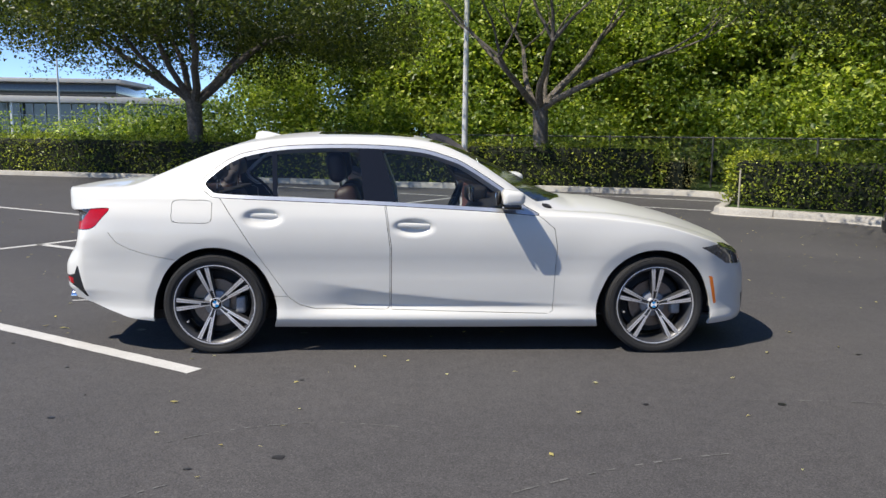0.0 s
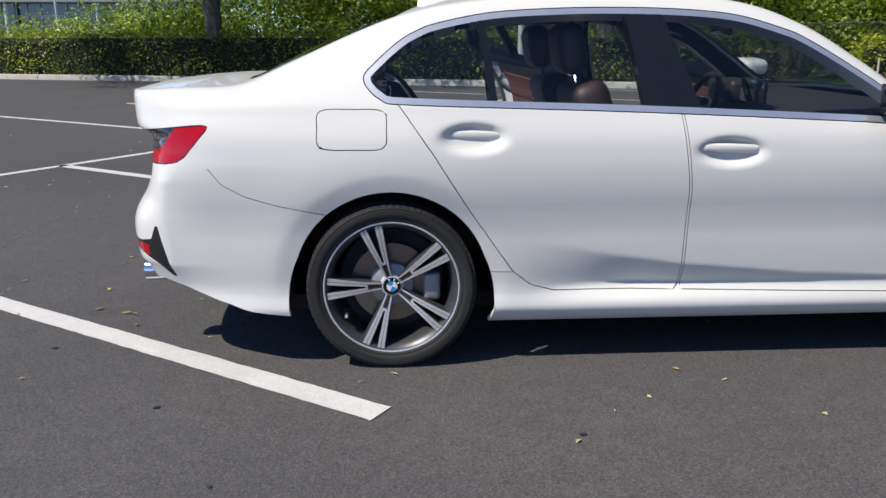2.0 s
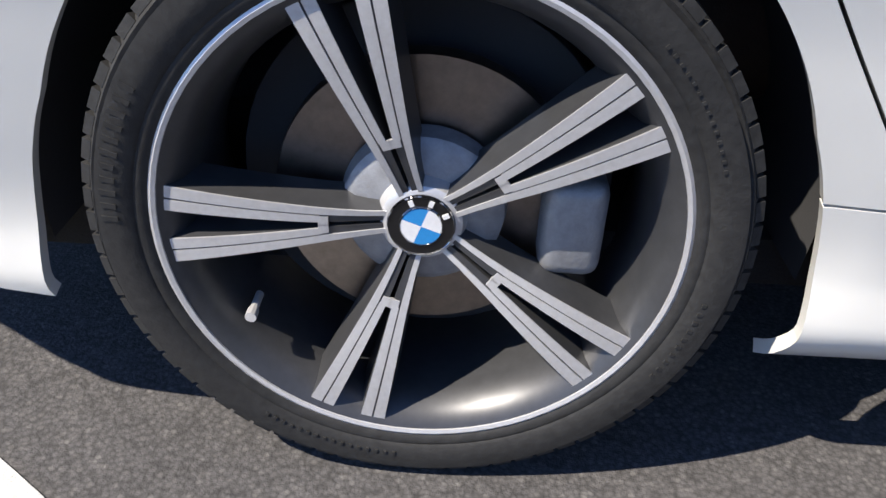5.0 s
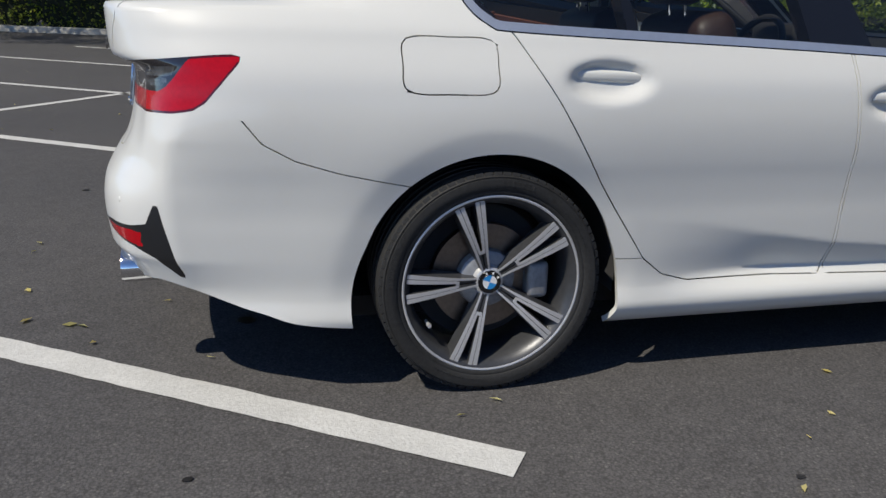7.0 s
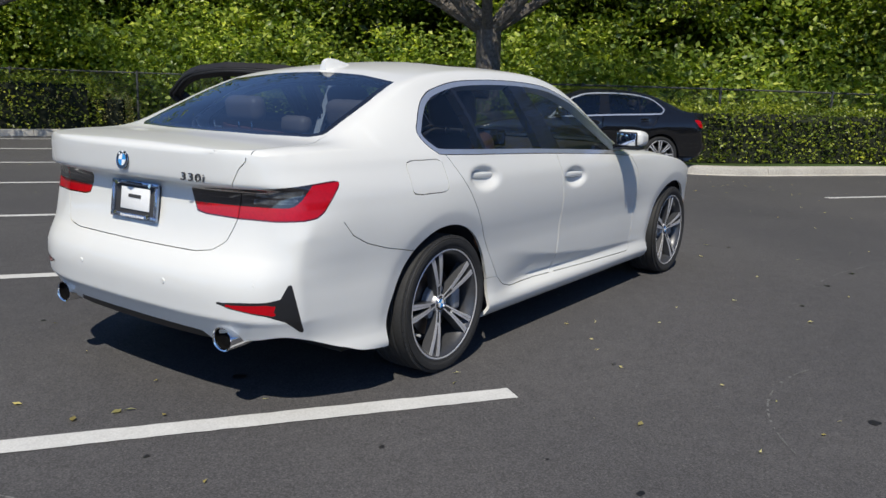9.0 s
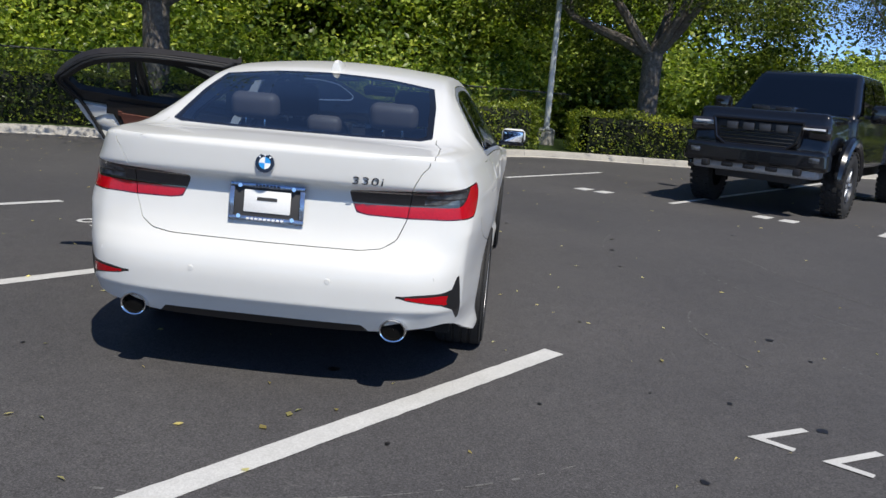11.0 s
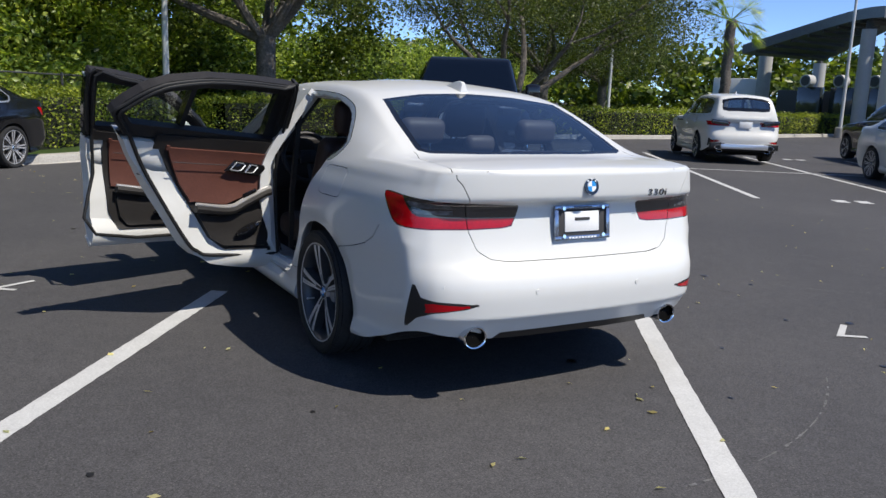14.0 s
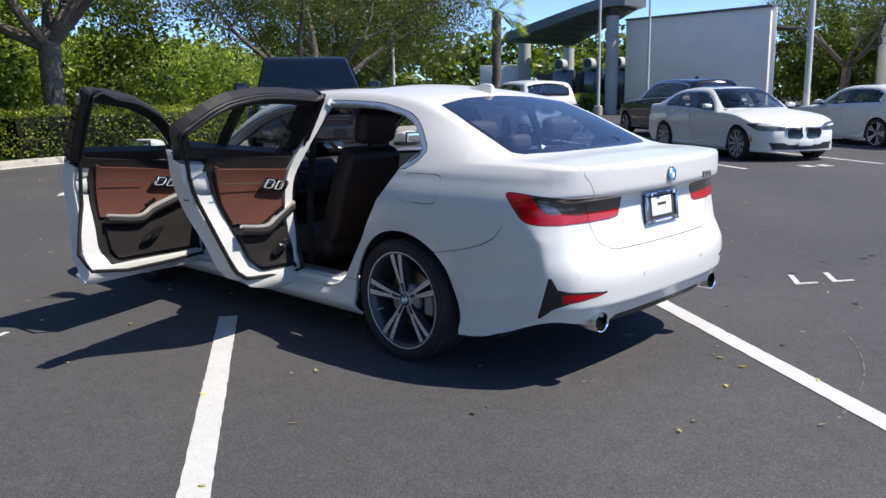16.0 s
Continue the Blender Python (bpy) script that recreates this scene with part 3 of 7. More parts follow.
        self.cells = [([v.co.copy() for v in f.verts], [v.normal.copy() for v in f.verts]) for f in bm.faces]

    def normal_at(self, co):
        place, n, i, _ = self.tree.find_nearest(co)
        cos, ns = self.cells[i]
        out = Vector((0, 0, 0))
        for w, m in zip(poly_3d_calc(cos, place), ns):
            out += m * w
        if co.y < 0.002:
            out.y = 0
        return out.normalized() if out.length > 0.1 else n

    def y_at(self, x, z):
        """Half width of the side at x and z."""
        x, z = float(x), float(z)
        zt = float(self.top(x))
        w = float(np.interp(x, self.plan[:, 0], self.plan[:, 1]))
        if z <= zt:
            return w + float(self.off(x, z, 0.0, 1.0, 0.0, False))
        by = w + float(self.off(x, zt, 0.0, 1.0, 0.0, False))
        t = (z - zt) / max(1e-3, float(self.rail_z(x)) - zt)
        return by + (float(self.rail_y(x)) - by) * min(1.0, t) + 0.009 * math.sin(math.pi * min(1.0, t))


def flipped(bm):
    lay = bm.verts.layers.float_vector.get("skin_normal")
    for v in bm.verts:
        v.co.y = -v.co.y
        if lay is not None:
            v[lay] = Vector((v[lay].x, -v[lay].y, v[lay].z))
    bmesh.ops.reverse_faces(bm, faces=bm.faces)
    return bm


def taken(src, faces, skin):
    """A bmesh of these faces alone, which remembers the whole skin's smooth normals."""
    bm, seen = bmesh.new(), {}
    lay = bm.verts.layers.float_vector.new("skin_normal")
    for f in faces:
        vs = []
        for v in f.verts:
            if v not in seen:
                seen[v] = bm.verts.new(v.co)
            vs.append(seen[v])
        try:
            bm.faces.new(vs)
        except ValueError:
            pass
    bmesh.ops.remove_doubles(bm, verts=bm.verts, dist=0.0002)
    for _ in range(2):  # welds slivers onto the cut line, never the line onto them
        into = {}
        for e in bm.edges:
            a, b = e.verts
            if a.is_boundary != b.is_boundary and e.calc_length() < 0.004:
                v, w = (b, a) if a.is_boundary else (a, b)
                if v not in into:
                    into[v] = w
        bmesh.ops.weld_verts(bm, targetmap=into)
    bmesh.ops.dissolve_degenerate(bm, dist=1e-5, edges=bm.edges)
    for v in bm.verts:
        v[lay] = skin.normal_at(v.co)
    return bm


def islands(bm):
    """The separate pieces of a bmesh, the largest first."""
    left, groups = set(bm.faces), []
    while left:
        todo, got = [left.pop()], []
        while todo:
            f = todo.pop()
            got.append(f)
            for e in f.edges:
                for g in e.link_faces:
                    if g in left:
                        left.discard(g)
                        todo.append(g)
        groups.append(got)
    groups.sort(key=lambda g: -sum(f.calc_area() for f in g))
    src = bm.verts.layers.float_vector["skin_normal"]
    out = []
    for g in groups:
        if sum(f.calc_area() for f in g) < 2e-5:
            continue
        piece, seen = bmesh.new(), {}
        lay = piece.verts.layers.float_vector.new("skin_normal")
        for f in g:
            for v in f.verts:
                if v not in seen:
                    seen[v] = piece.verts.new(v.co)
                    seen[v][lay] = v[src]
            piece.faces.new([seen[v] for v in f.verts])
        out.append(piece)
    bm.free()
    return out


def both(bm):
    """The half and its mirror image in one."""
    other = flipped(bm.copy())
    me = bpy.data.meshes.new("tmp")
    other.to_mesh(me)
    other.free()
    bm.from_mesh(me)
    bpy.data.meshes.remove(me)
    bmesh.ops.remove_doubles(bm, verts=bm.verts, dist=0.0008)
    return bm


def thick(ob, t, rim=True, inner=None):
    """Gives a sheet its thickness: an inner face and a rim along its edges, each with shading of its own."""
    me = ob.data
    known = "skin_normal" in me.attributes
    if inner is not None:
        me.materials.append(inner)
    bm = bmesh.new()
    bm.from_mesh(me)
    bm.normal_update()
    lay = bm.verts.layers.float_vector["skin_normal"] if known else bm.verts.layers.float_vector.new("skin_normal")
    faces, edges = list(bm.faces), [e for e in bm.edges if e.is_boundary]
    deep = {}
    for v in list(bm.verts):
        n = v[lay].copy() if known else v.normal.copy()
        w = bm.verts.new(v.co - n * (t(v.co) if callable(t) else t))
        w[lay] = -n if known else Vector((0, 0, 0))
        deep[v] = w
    for e in edges if rim else ():
        l = e.link_loops[0]
        p, q = l.vert, l.link_loop_next.vert
        bm.faces.new([bm.verts.new(c) for c in (q.co, p.co, deep[p].co, deep[q].co)])
    for f in faces:
        g = bm.faces.new([deep[v] for v in reversed(f.verts)])
        g.material_index = 0 if inner is None else 1
    for f in bm.faces:
        f.smooth = True
    bm.to_mesh(me)
    bm.free()
    if known:
        me.normals_split_custom_set_from_vertices([a.vector for a in me.attributes["skin_normal"].data])
    else:
        me.set_sharp_from_angle(angle=radians(35))
    return ob


def out_faces(bm):
    bmesh.ops.recalc_face_normals(bm, faces=bm.faces)
    return bm


def panels(P, fine=1.0, gap=0.0018):
    """Cuts the skin into named regions. Returns the skin and the bmesh of each region (left half)."""
    skin = Skin(P, fine)
    bm = skin.lower()
    skin.upper(bm)
    bmesh.ops.remove_doubles(bm, verts=bm.verts, dist=0.0006)
    bmesh.ops.recalc_face_normals(bm, faces=bm.faces)
    if sum(f.normal.z * f.calc_area() for f in bm.faces if f.calc_center_median().z > 1.2) < 0:
        bmesh.ops.reverse_faces(bm, faces=bm.faces)
    skin.keep(bm)
    side_ok = lambda c: c.y > 0.42
    xz = lambda poly: (lambda f: (lambda co: f(co[:, 0], co[:, 2])))(poly_sdf(poly))
    xy = lambda poly: (lambda f: (lambda co: f(co[:, 0], co[:, 1])))(poly_sdf(poly))
    yz = lambda poly: (lambda f: (lambda co: f(co[:, 1], co[:, 2])))(poly_sdf(poly))
    uz = lambda poly: (lambda f: (lambda co: f(co[:, 1] + co[:, 0] + 1.0, co[:, 2])))(poly_sdf(poly))
    wz = lambda poly: (lambda f: (lambda co: f(co[:, 1] + 3.68 - co[:, 0], co[:, 2])))(poly_sdf(poly))
    planes = {"xz": xz, "yz": yz, "xy": xy, "uz": uz, "wz": wz}
    shift = lambda fn, d: (lambda co: fn(co) - d)
    F = dict(dlo=xz(rounded(P["dlo"], 4)), rear_door=xz(P["rear_door"]), front_door=xz(P["front_door"]))
    F["screen"] = xy([*P["windscreen"], *[(x, -y) for x, y in P["windscreen"][::-1]]])
    F["back"] = xy([*P["backlight"], *[(x, -y) for x, y in P["backlight"][::-1]]])
    arches = []
    for ax in P["axles"]:
        def arch(co, ax=ax):
            z = co[:, 2]
            return np.hypot(co[:, 0] - ax, z - P["wheel_z"]) - (P["arch"] + 0.032 * np.clip((P["wheel_z"] + 0.12 - z) / 0.22, 0, 1))
        arches.append(arch)
        cut(bm, arch, lambda c: c.y > 0.6)
    top_ok = lambda c: c.z > P["belt_z"] if "belt_z" in P else c.z > 0.9
    for k in (0, -0.004, -0.026):
        cut(bm, shift(F["dlo"], k), side_ok)
    for d in ("rear_door", "front_door"):
        for k in (gap, -gap):
            cut(bm, shift(F[d], k), side_ok)
    lo, hi = P["divider"]
    for x in (lo, hi):
        cut(bm, lambda co, x=x: co[:, 0] - x - (co[:, 2] - 1.15) * -0.1, lambda c: c.y > 0.5 and c.z > 0.95)
    F["pillar"] = xz(P["bpillar"])
    cut(bm, F["pillar"], side_ok)
    for n in ("screen", "back"):
        for k in (0, -0.03):
            cut(bm, shift(F[n], k), top_ok)
    extra = P.get("extra", {})
    for n, (plane, poly, rule) in extra.items():
        F[n] = planes[plane](poly)
        cut(bm, F[n], rule)
    if "tail" in extra:  # the bright red bar stands within a dark border
        cut(bm, shift(F["tail"], -0.006), extra["tail"][2])
    seams = [(planes[plane](poly), rule) for plane, poly, rule in P.get("seams", ())]
    for fn, rule in seams:
        for k in (gap, -gap):
            cut(bm, shift(fn, k), rule)
    bm.faces.ensure_lookup_table()
    cs = np.array([f.calc_center_median() for f in bm.faces])
    V = {n: f(cs) for n, f in F.items()}
    S = [fn(cs) for fn, _ in seams]
    A = np.minimum(arches[0](cs), arches[1](cs))
    out = {}
    for i, f in enumerate(bm.faces):
        x, y, z = cs[i]
        if A[i] < 0 and y > 0.6:
            continue
        name = "body"
        side = y > 0.42
        if any(abs(v[i]) < gap and rule(f.calc_center_median()) for v, (_, rule) in zip(S, seams)):
            continue
        if side and (abs(V["rear_door"][i]) < gap or abs(V["front_door"][i]) < gap) and not (V["dlo"][i] < 0):
            continue
        for n, (plane, poly, rule) in extra.items():
            if V[n][i] < 0 and rule(f.calc_center_median()) and V[INSIDE.get(n, n)][i] < 0:
                name = n
        if name == "tail" and V["tail"][i] < -0.006:
            name = "tail_bar"
        if name == "body" and top_ok(f.calc_center_median()) and f.normal.z > 0.12:
            if V["screen"][i] < 0:
                name = "screen_band" if V["screen"][i] > -0.03 else "screen"
            elif V["back"][i] < 0:
                name = "back_band" if V["back"][i] > -0.03 else "back"
        if name == "body" and side:
            door = "rear_door" if V["rear_door"][i] < 0 else "front_door" if V["front_door"][i] < 0 else ""
            if V["dlo"][i] < 0:
                kind = "black" if V["dlo"][i] > -0.004 else "chrome" if V["dlo"][i] > -0.026 else "black" if V["pillar"][i] < 0 or (door == "rear_door" and lo < x + (z - 1.15) * 0.1 < hi) else "glass"
                if not door and kind == "glass":
                    kind = "black"
                name = (door + "_" if door else "") + kind
            elif door:
                name = door
        out.setdefault(name, []).append(f)
    made = {n: taken(bm, fs, skin) for n, fs in out.items()}
    bm.free()
    return skin, made


def loop_tube(name, pts, r, material, parent, sides=8, closed=True):
    bm = bmesh.new()
    tube(bm, list(pts) + ([pts[0]] if closed else []), r, sides)
    return part(name, bm, material, parent)


def patch(skin, poly, offset, sign=1, step=0.03, grow=0.0, band=0.0):
    """A sheet that follows the car's side within an outline, set in by offset; with a band it is a frame of that width."""
    a = np.array(poly)
    x0, x1, z0, z1 = a[:, 0].min(), a[:, 0].max(), a[:, 1].min(), a[:, 1].max()
    nx, nz = max(2, int((x1 - x0) / step)), max(2, int((z1 - z0) / step))
    bm = bmesh.new()
    grid = [[bm.verts.new((x, skin.y_at(x, z) - offset, z)) for z in np.linspace(z0 - 0.01 - grow, z1 + 0.01 + grow, nz)] for x in np.linspace(x0 - 0.01 - grow, x1 + 0.01 + grow, nx)]
    for p, q in zip(grid, grid[1:]):
        for k in range(len(p) - 1):
            bm.faces.new((p[k], p[k + 1], q[k + 1], q[k]))
    f = poly_sdf(poly)
    g = lambda co: f(co[:, 0], co[:, 2]) - grow
    cut(bm, g)
    if band:
        cut(bm, lambda co: g(co) + band)
    bm.faces.ensure_lookup_table()
    val = g(np.array([x.calc_center_median() for x in bm.faces]))
    bmesh.ops.delete(bm, geom=[x for x, v in zip(bm.faces, val) if v > 0 or (band and v < -band)], context="FACES")
    bmesh.ops.recalc_face_normals(bm, faces=bm.faces)
    if bm.faces and sum(x.normal.y for x in bm.faces) > 0:
        bmesh.ops.reverse_faces(bm, faces=bm.faces)
    return bm if sign > 0 else flipped(bm)


def spoke_pair(bm_dark, bm_silver, ang, R, y, half=9.5, depth=0.045, dish=0.036):
    """A pair of blades that part towards the rim. Each face has two bright strips with a dark groove between, the inner strips meet in a U."""
    c, sn = math.cos(radians(ang)), math.sin(radians(ang))
    outer = lambda r: np.interp(r, (0.03, 0.06, 0.10, R), (0.012, 0.0145, 0.020, R * radians(half)))
    inner = lambda r: np.interp(r, (0.03, 0.09, 0.105, R), (0.0015, 0.0025, 0.0035, R * radians(half) * 0.37))
    face = lambda r: y + dish * max(0.0, (R - r) / R) ** 1.35 - 0.004 * math.sin(math.pi * min(1.0, r / R))

    def strip(target, s, lo, hi, r0, r1, top, deep, n=10):
        vs = []
        for k in range(n + 1):
            r = r0 + (R * r1 - r0) * k / n
            p, q = (inner(r) + (outer(r) - inner(r)) * f for f in (lo, hi))
            f0, f1 = face(r) - top, face(r) + deep
            grow = 0.005 if target is bm_dark else 0.0
            vs.append([target.verts.new((r * c - o * sn, yy, r * sn + o * c)) for o, yy in ((s * p, f0), (s * q, f0), (s * (q + grow), f1), (s * max(0.0, p - grow), f1))])
        for a, b in zip(vs, vs[1:]):
            for i in range(4):
                target.faces.new((a[i], a[(i + 1) % 4], b[(i + 1) % 4], b[i]))
        target.faces.new(vs[0])
        target.faces.new(vs[-1][::-1])

    for s in (-1, 1):
        strip(bm_dark, s, 0.0, 1.0, 0.03, 1.0, 0.0, depth)
        strip(bm_silver, s, 0.53, 0.995, 0.034, 1.0, 0.0016, 0.002)
        strip(bm_silver, s, 0.01, 0.45, 0.098, 1.0, 0.0016, 0.002)
        strip(bm_silver, s, -0.22, 0.40, 0.090, 0.1 / R, 0.0016, 0.002, 2)


def roundel(parent, r, m, quarters=(0, 2)):
    """A round badge: dark ring, bright rims, four quarters."""
    ring = bmesh.new()
    lathe(ring, [(0.001, 0.0), (r * 0.99, 0.0), (r, -0.002), (r * 0.97, -0.004), (r * 0.64, -0.0035), (0.001, -0.0035)], "y", 40)
    base = part("badge", out_faces(ring), GLOSS, parent, "round black ringed badge with blue and white quarters")
    base.matrix_local = m
    rim = bmesh.new()
    for rr in (r * 0.97, r * 0.62):
        lathe(rim, [(rr - r * 0.025, -0.0035), (rr, -0.0052), (rr + r * 0.025, -0.0035)], "y", 40)
    part("ring", out_faces(rim), BRIGHT, base)
    for k in range(4):
        q = bmesh.new()
        c = q.verts.new((0, -0.0046, 0))
        arc = [q.verts.new((r * 0.6 * math.cos(a), -0.0046, r * 0.6 * math.sin(a))) for a in (radians(90 * k + 9 * i) for i in range(11))]
        for a, b in zip(arc, arc[1:]):
            q.faces.new((c, a, b))
        out_faces(q)
        part("quarter", q, BLUE if k in quarters else ENAMEL, base)
    for k in range(3):  # unreadable letters as bars
        a = radians(90 + (k - 1) * 42)
        part("bar", boxed(-r * 0.07, r * 0.07, -0.0052, -0.0036, -r * 0.1, r * 0.1), ENAMEL, base).matrix_local = Matrix.Translation((r * 0.8 * math.cos(a), 0, r * 0.8 * math.sin(a))) @ pose(0, 0, 0, 0, -math.degrees(a) + 90, 0)
    return base


def wheel(parent, m, turn=0.0, detail=True, spokes="double"):
    """A wheel whose outer face looks along its own -y."""
    R, RT = 0.253, 0.3205
    rim = bmesh.new()
    lathe(rim, [(R + 0.006, 0.012), (R + 0.004, 0.001), (R - 0.002, -0.003), (R - 0.010, 0.002), (R - 0.022, 0.018), (R - 0.030, 0.045), (R - 0.032, 0.12), (R - 0.014, 0.205), (R + 0.004, 0.215)], "y", 72)
    top = part("wheel", out_faces(rim), GUNMETAL, parent, "two-tone alloy wheel with split spokes and low-profile tyre")
    top.matrix_local = m @ pose(0, 0, 0, 0, turn, 0)
    lip = bmesh.new()
    lathe(lip, [(R + 0.005, -0.0035), (R + 0.001, -0.0055), (R - 0.003, -0.004), (R - 0.004, 0.004), (R + 0.005, 0.004)], "y", 72, True)
    part("rim_lip", out_faces(lip), SILVER, top)
    dark, bright = bmesh.new(), bmesh.new()
    if spokes == "double":
        for k in range(5):
            spoke_pair(dark, bright, 108 + 72 * k, R - 0.004, 0.003, 10.2)
    else:
        for k in range(spokes):
            spoke_pair(dark, bright, 360 / spokes * k, R - 0.006, 0.004, 70 / spokes, 0.02)
    hub = bmesh.new()
    lathe(hub, [(0.001, 0.030), (0.036, 0.029), (0.041, 0.032), (0.044, 0.040), (0.052, 0.07), (0.001, 0.07)], "y", 40)
    part("spokes", out_faces(dark), GUNMETAL, top, smooth=True)
    part("spoke_face", out_faces(bright), SILVER, top)
    part("hub", out_faces(hub), SILVER, top)
    tyre = bmesh.new()
    prof = [(R + 0.0, 0.004), (R + 0.004, -0.004), (R + 0.012, -0.0085), (R + 0.016, -0.0075), (R + 0.019, -0.0105), (R + 0.035, -0.0135), (R + 0.05, -0.0115), (RT - 0.018, -0.005), (RT - 0.013, -0.006), (RT - 0.007, 0.004), (RT - 0.002, 0.018)]
    for c in (0.055, 0.095, 0.135, 0.175):
        prof += [(RT, c - 0.008), (RT - 0.006, c - 0.005), (RT - 0.006, c + 0.005), (RT, c + 0.008)]
    prof += [(RT - 0.003, 0.208), (RT - 0.02, 0.228), (R + 0.03, 0.235), (R, 0.215)]
    lathe(tyre, prof, "y", 96)
    ty = part("tyre", out_faces(tyre), RUBBER, top, "black low-profile tyre", angle=50)
    if not detail:
        return top
    blocks = bmesh.new()
    for k in range(76):
        a = 2 * math.pi * k / 76
        M = pose(0, 0, 0, 0, math.degrees(-a), 0) @ Matrix.Translation((RT - 0.0088, 0.009, 0)) @ pose(0, 0, 0, 0, 0, 18)
        r = bmesh.ops.create_cube(blocks, size=1.0, matrix=M @ Matrix.Diagonal((0.0095, 0.020, 0.021, 1)))
    tagged(part("tread", blocks, RUBBER, ty, smooth=False), kind="stuff")
    # raised writing that cannot be read, as bars
    bars = bmesh.new()
    rng = random.Random(5)
    for a0, n, rr, h, w in ((150, 11, RT - 0.030, 0.016, 0.010), (70, 7, RT - 0.030, 0.016, 0.011), (235, 16, R + 0.028, 0.005, 0.006), (20, 14, R + 0.03, 0.004, 0.006), (330, 10, R + 0.03, 0.006, 0.007)):
        for k in range(n):
            a = a0 + math.degrees(k * (w + 0.004) / rr)
            M = pose(0, 0, 0, 0, -a, 0) @ Matrix.Translation((rr, -0.0128, 0))
            bmesh.ops.create_cube(bars, size=1.0, matrix=M @ Matrix.Diagonal((h * rng.uniform(0.7, 1), 0.0022, w * 0.55, 1)))
    tagged(part("raised_lettering", bars, RUBBER, ty, smooth=False), kind="stuff")
    disc = bmesh.new()
    lathe(disc, [(0.075, 0.082), (0.154, 0.082), (0.155, 0.085), (0.155, 0.105), (0.075, 0.105)], "y", 56)
    part("brake_disc", out_faces(disc), STEEL, top)
    bell = bmesh.new()
    lathe(bell, [(0.001, 0.045), (0.07, 0.047), (0.082, 0.055), (0.086, 0.076)], "y", 40)
    part("disc_bell", out_faces(bell), CAST, top)
    drum = bmesh.new()
    lathe(drum, [(0.2, 0.135), (0.001, 0.135), (0.001, 0.16), (0.2, 0.16)], "y", 40)
    part("brake_shield", out_faces(drum), LINER, top)
    for k in range(5):
        a = radians(108 + 36 + 72 * k)
        b = bmesh.new()
        lathe(b, [(0.001, 0.004), (0.0095, 0.004), (0.0125, 0.008), (0.0125, 0.05)], "y", 12)
        part("wheel_bolt", out_faces(b), GUNMETAL, top).matrix_local = Matrix.Translation((0.056 * math.cos(a), 0.046, 0.056 * math.sin(a)))
    cal = boxed(-0.035, 0.03, 0.03, 0.125, -0.06, 0.05, 0.016, 3)
    c = part("brake_caliper", cal, CAST, top, "grey cast brake caliper")
    c.matrix_local = pose(0, 0, 0, 0, -turn, 0) @ Matrix.Translation((0.155, 0.012, -0.005))
    v = bmesh.new()
    tube(v, [(0, 0.05, 0), (0, 0.022, 0), (0, 0.021, 0), (0, 0.008, 0)], [0.0045, 0.0045, 0.0062, 0.0062], 10)
    part("valve", v, SILVER, top).matrix_local = Matrix.Translation((0.208 * math.cos(radians(213)), 0, 0.208 * math.sin(radians(213))))
    roundel(top, 0.034, Matrix.Translation((0, 0.029, 0)) @ pose(0, 0, 0, 0, 20, 0), (1, 3))
    return top

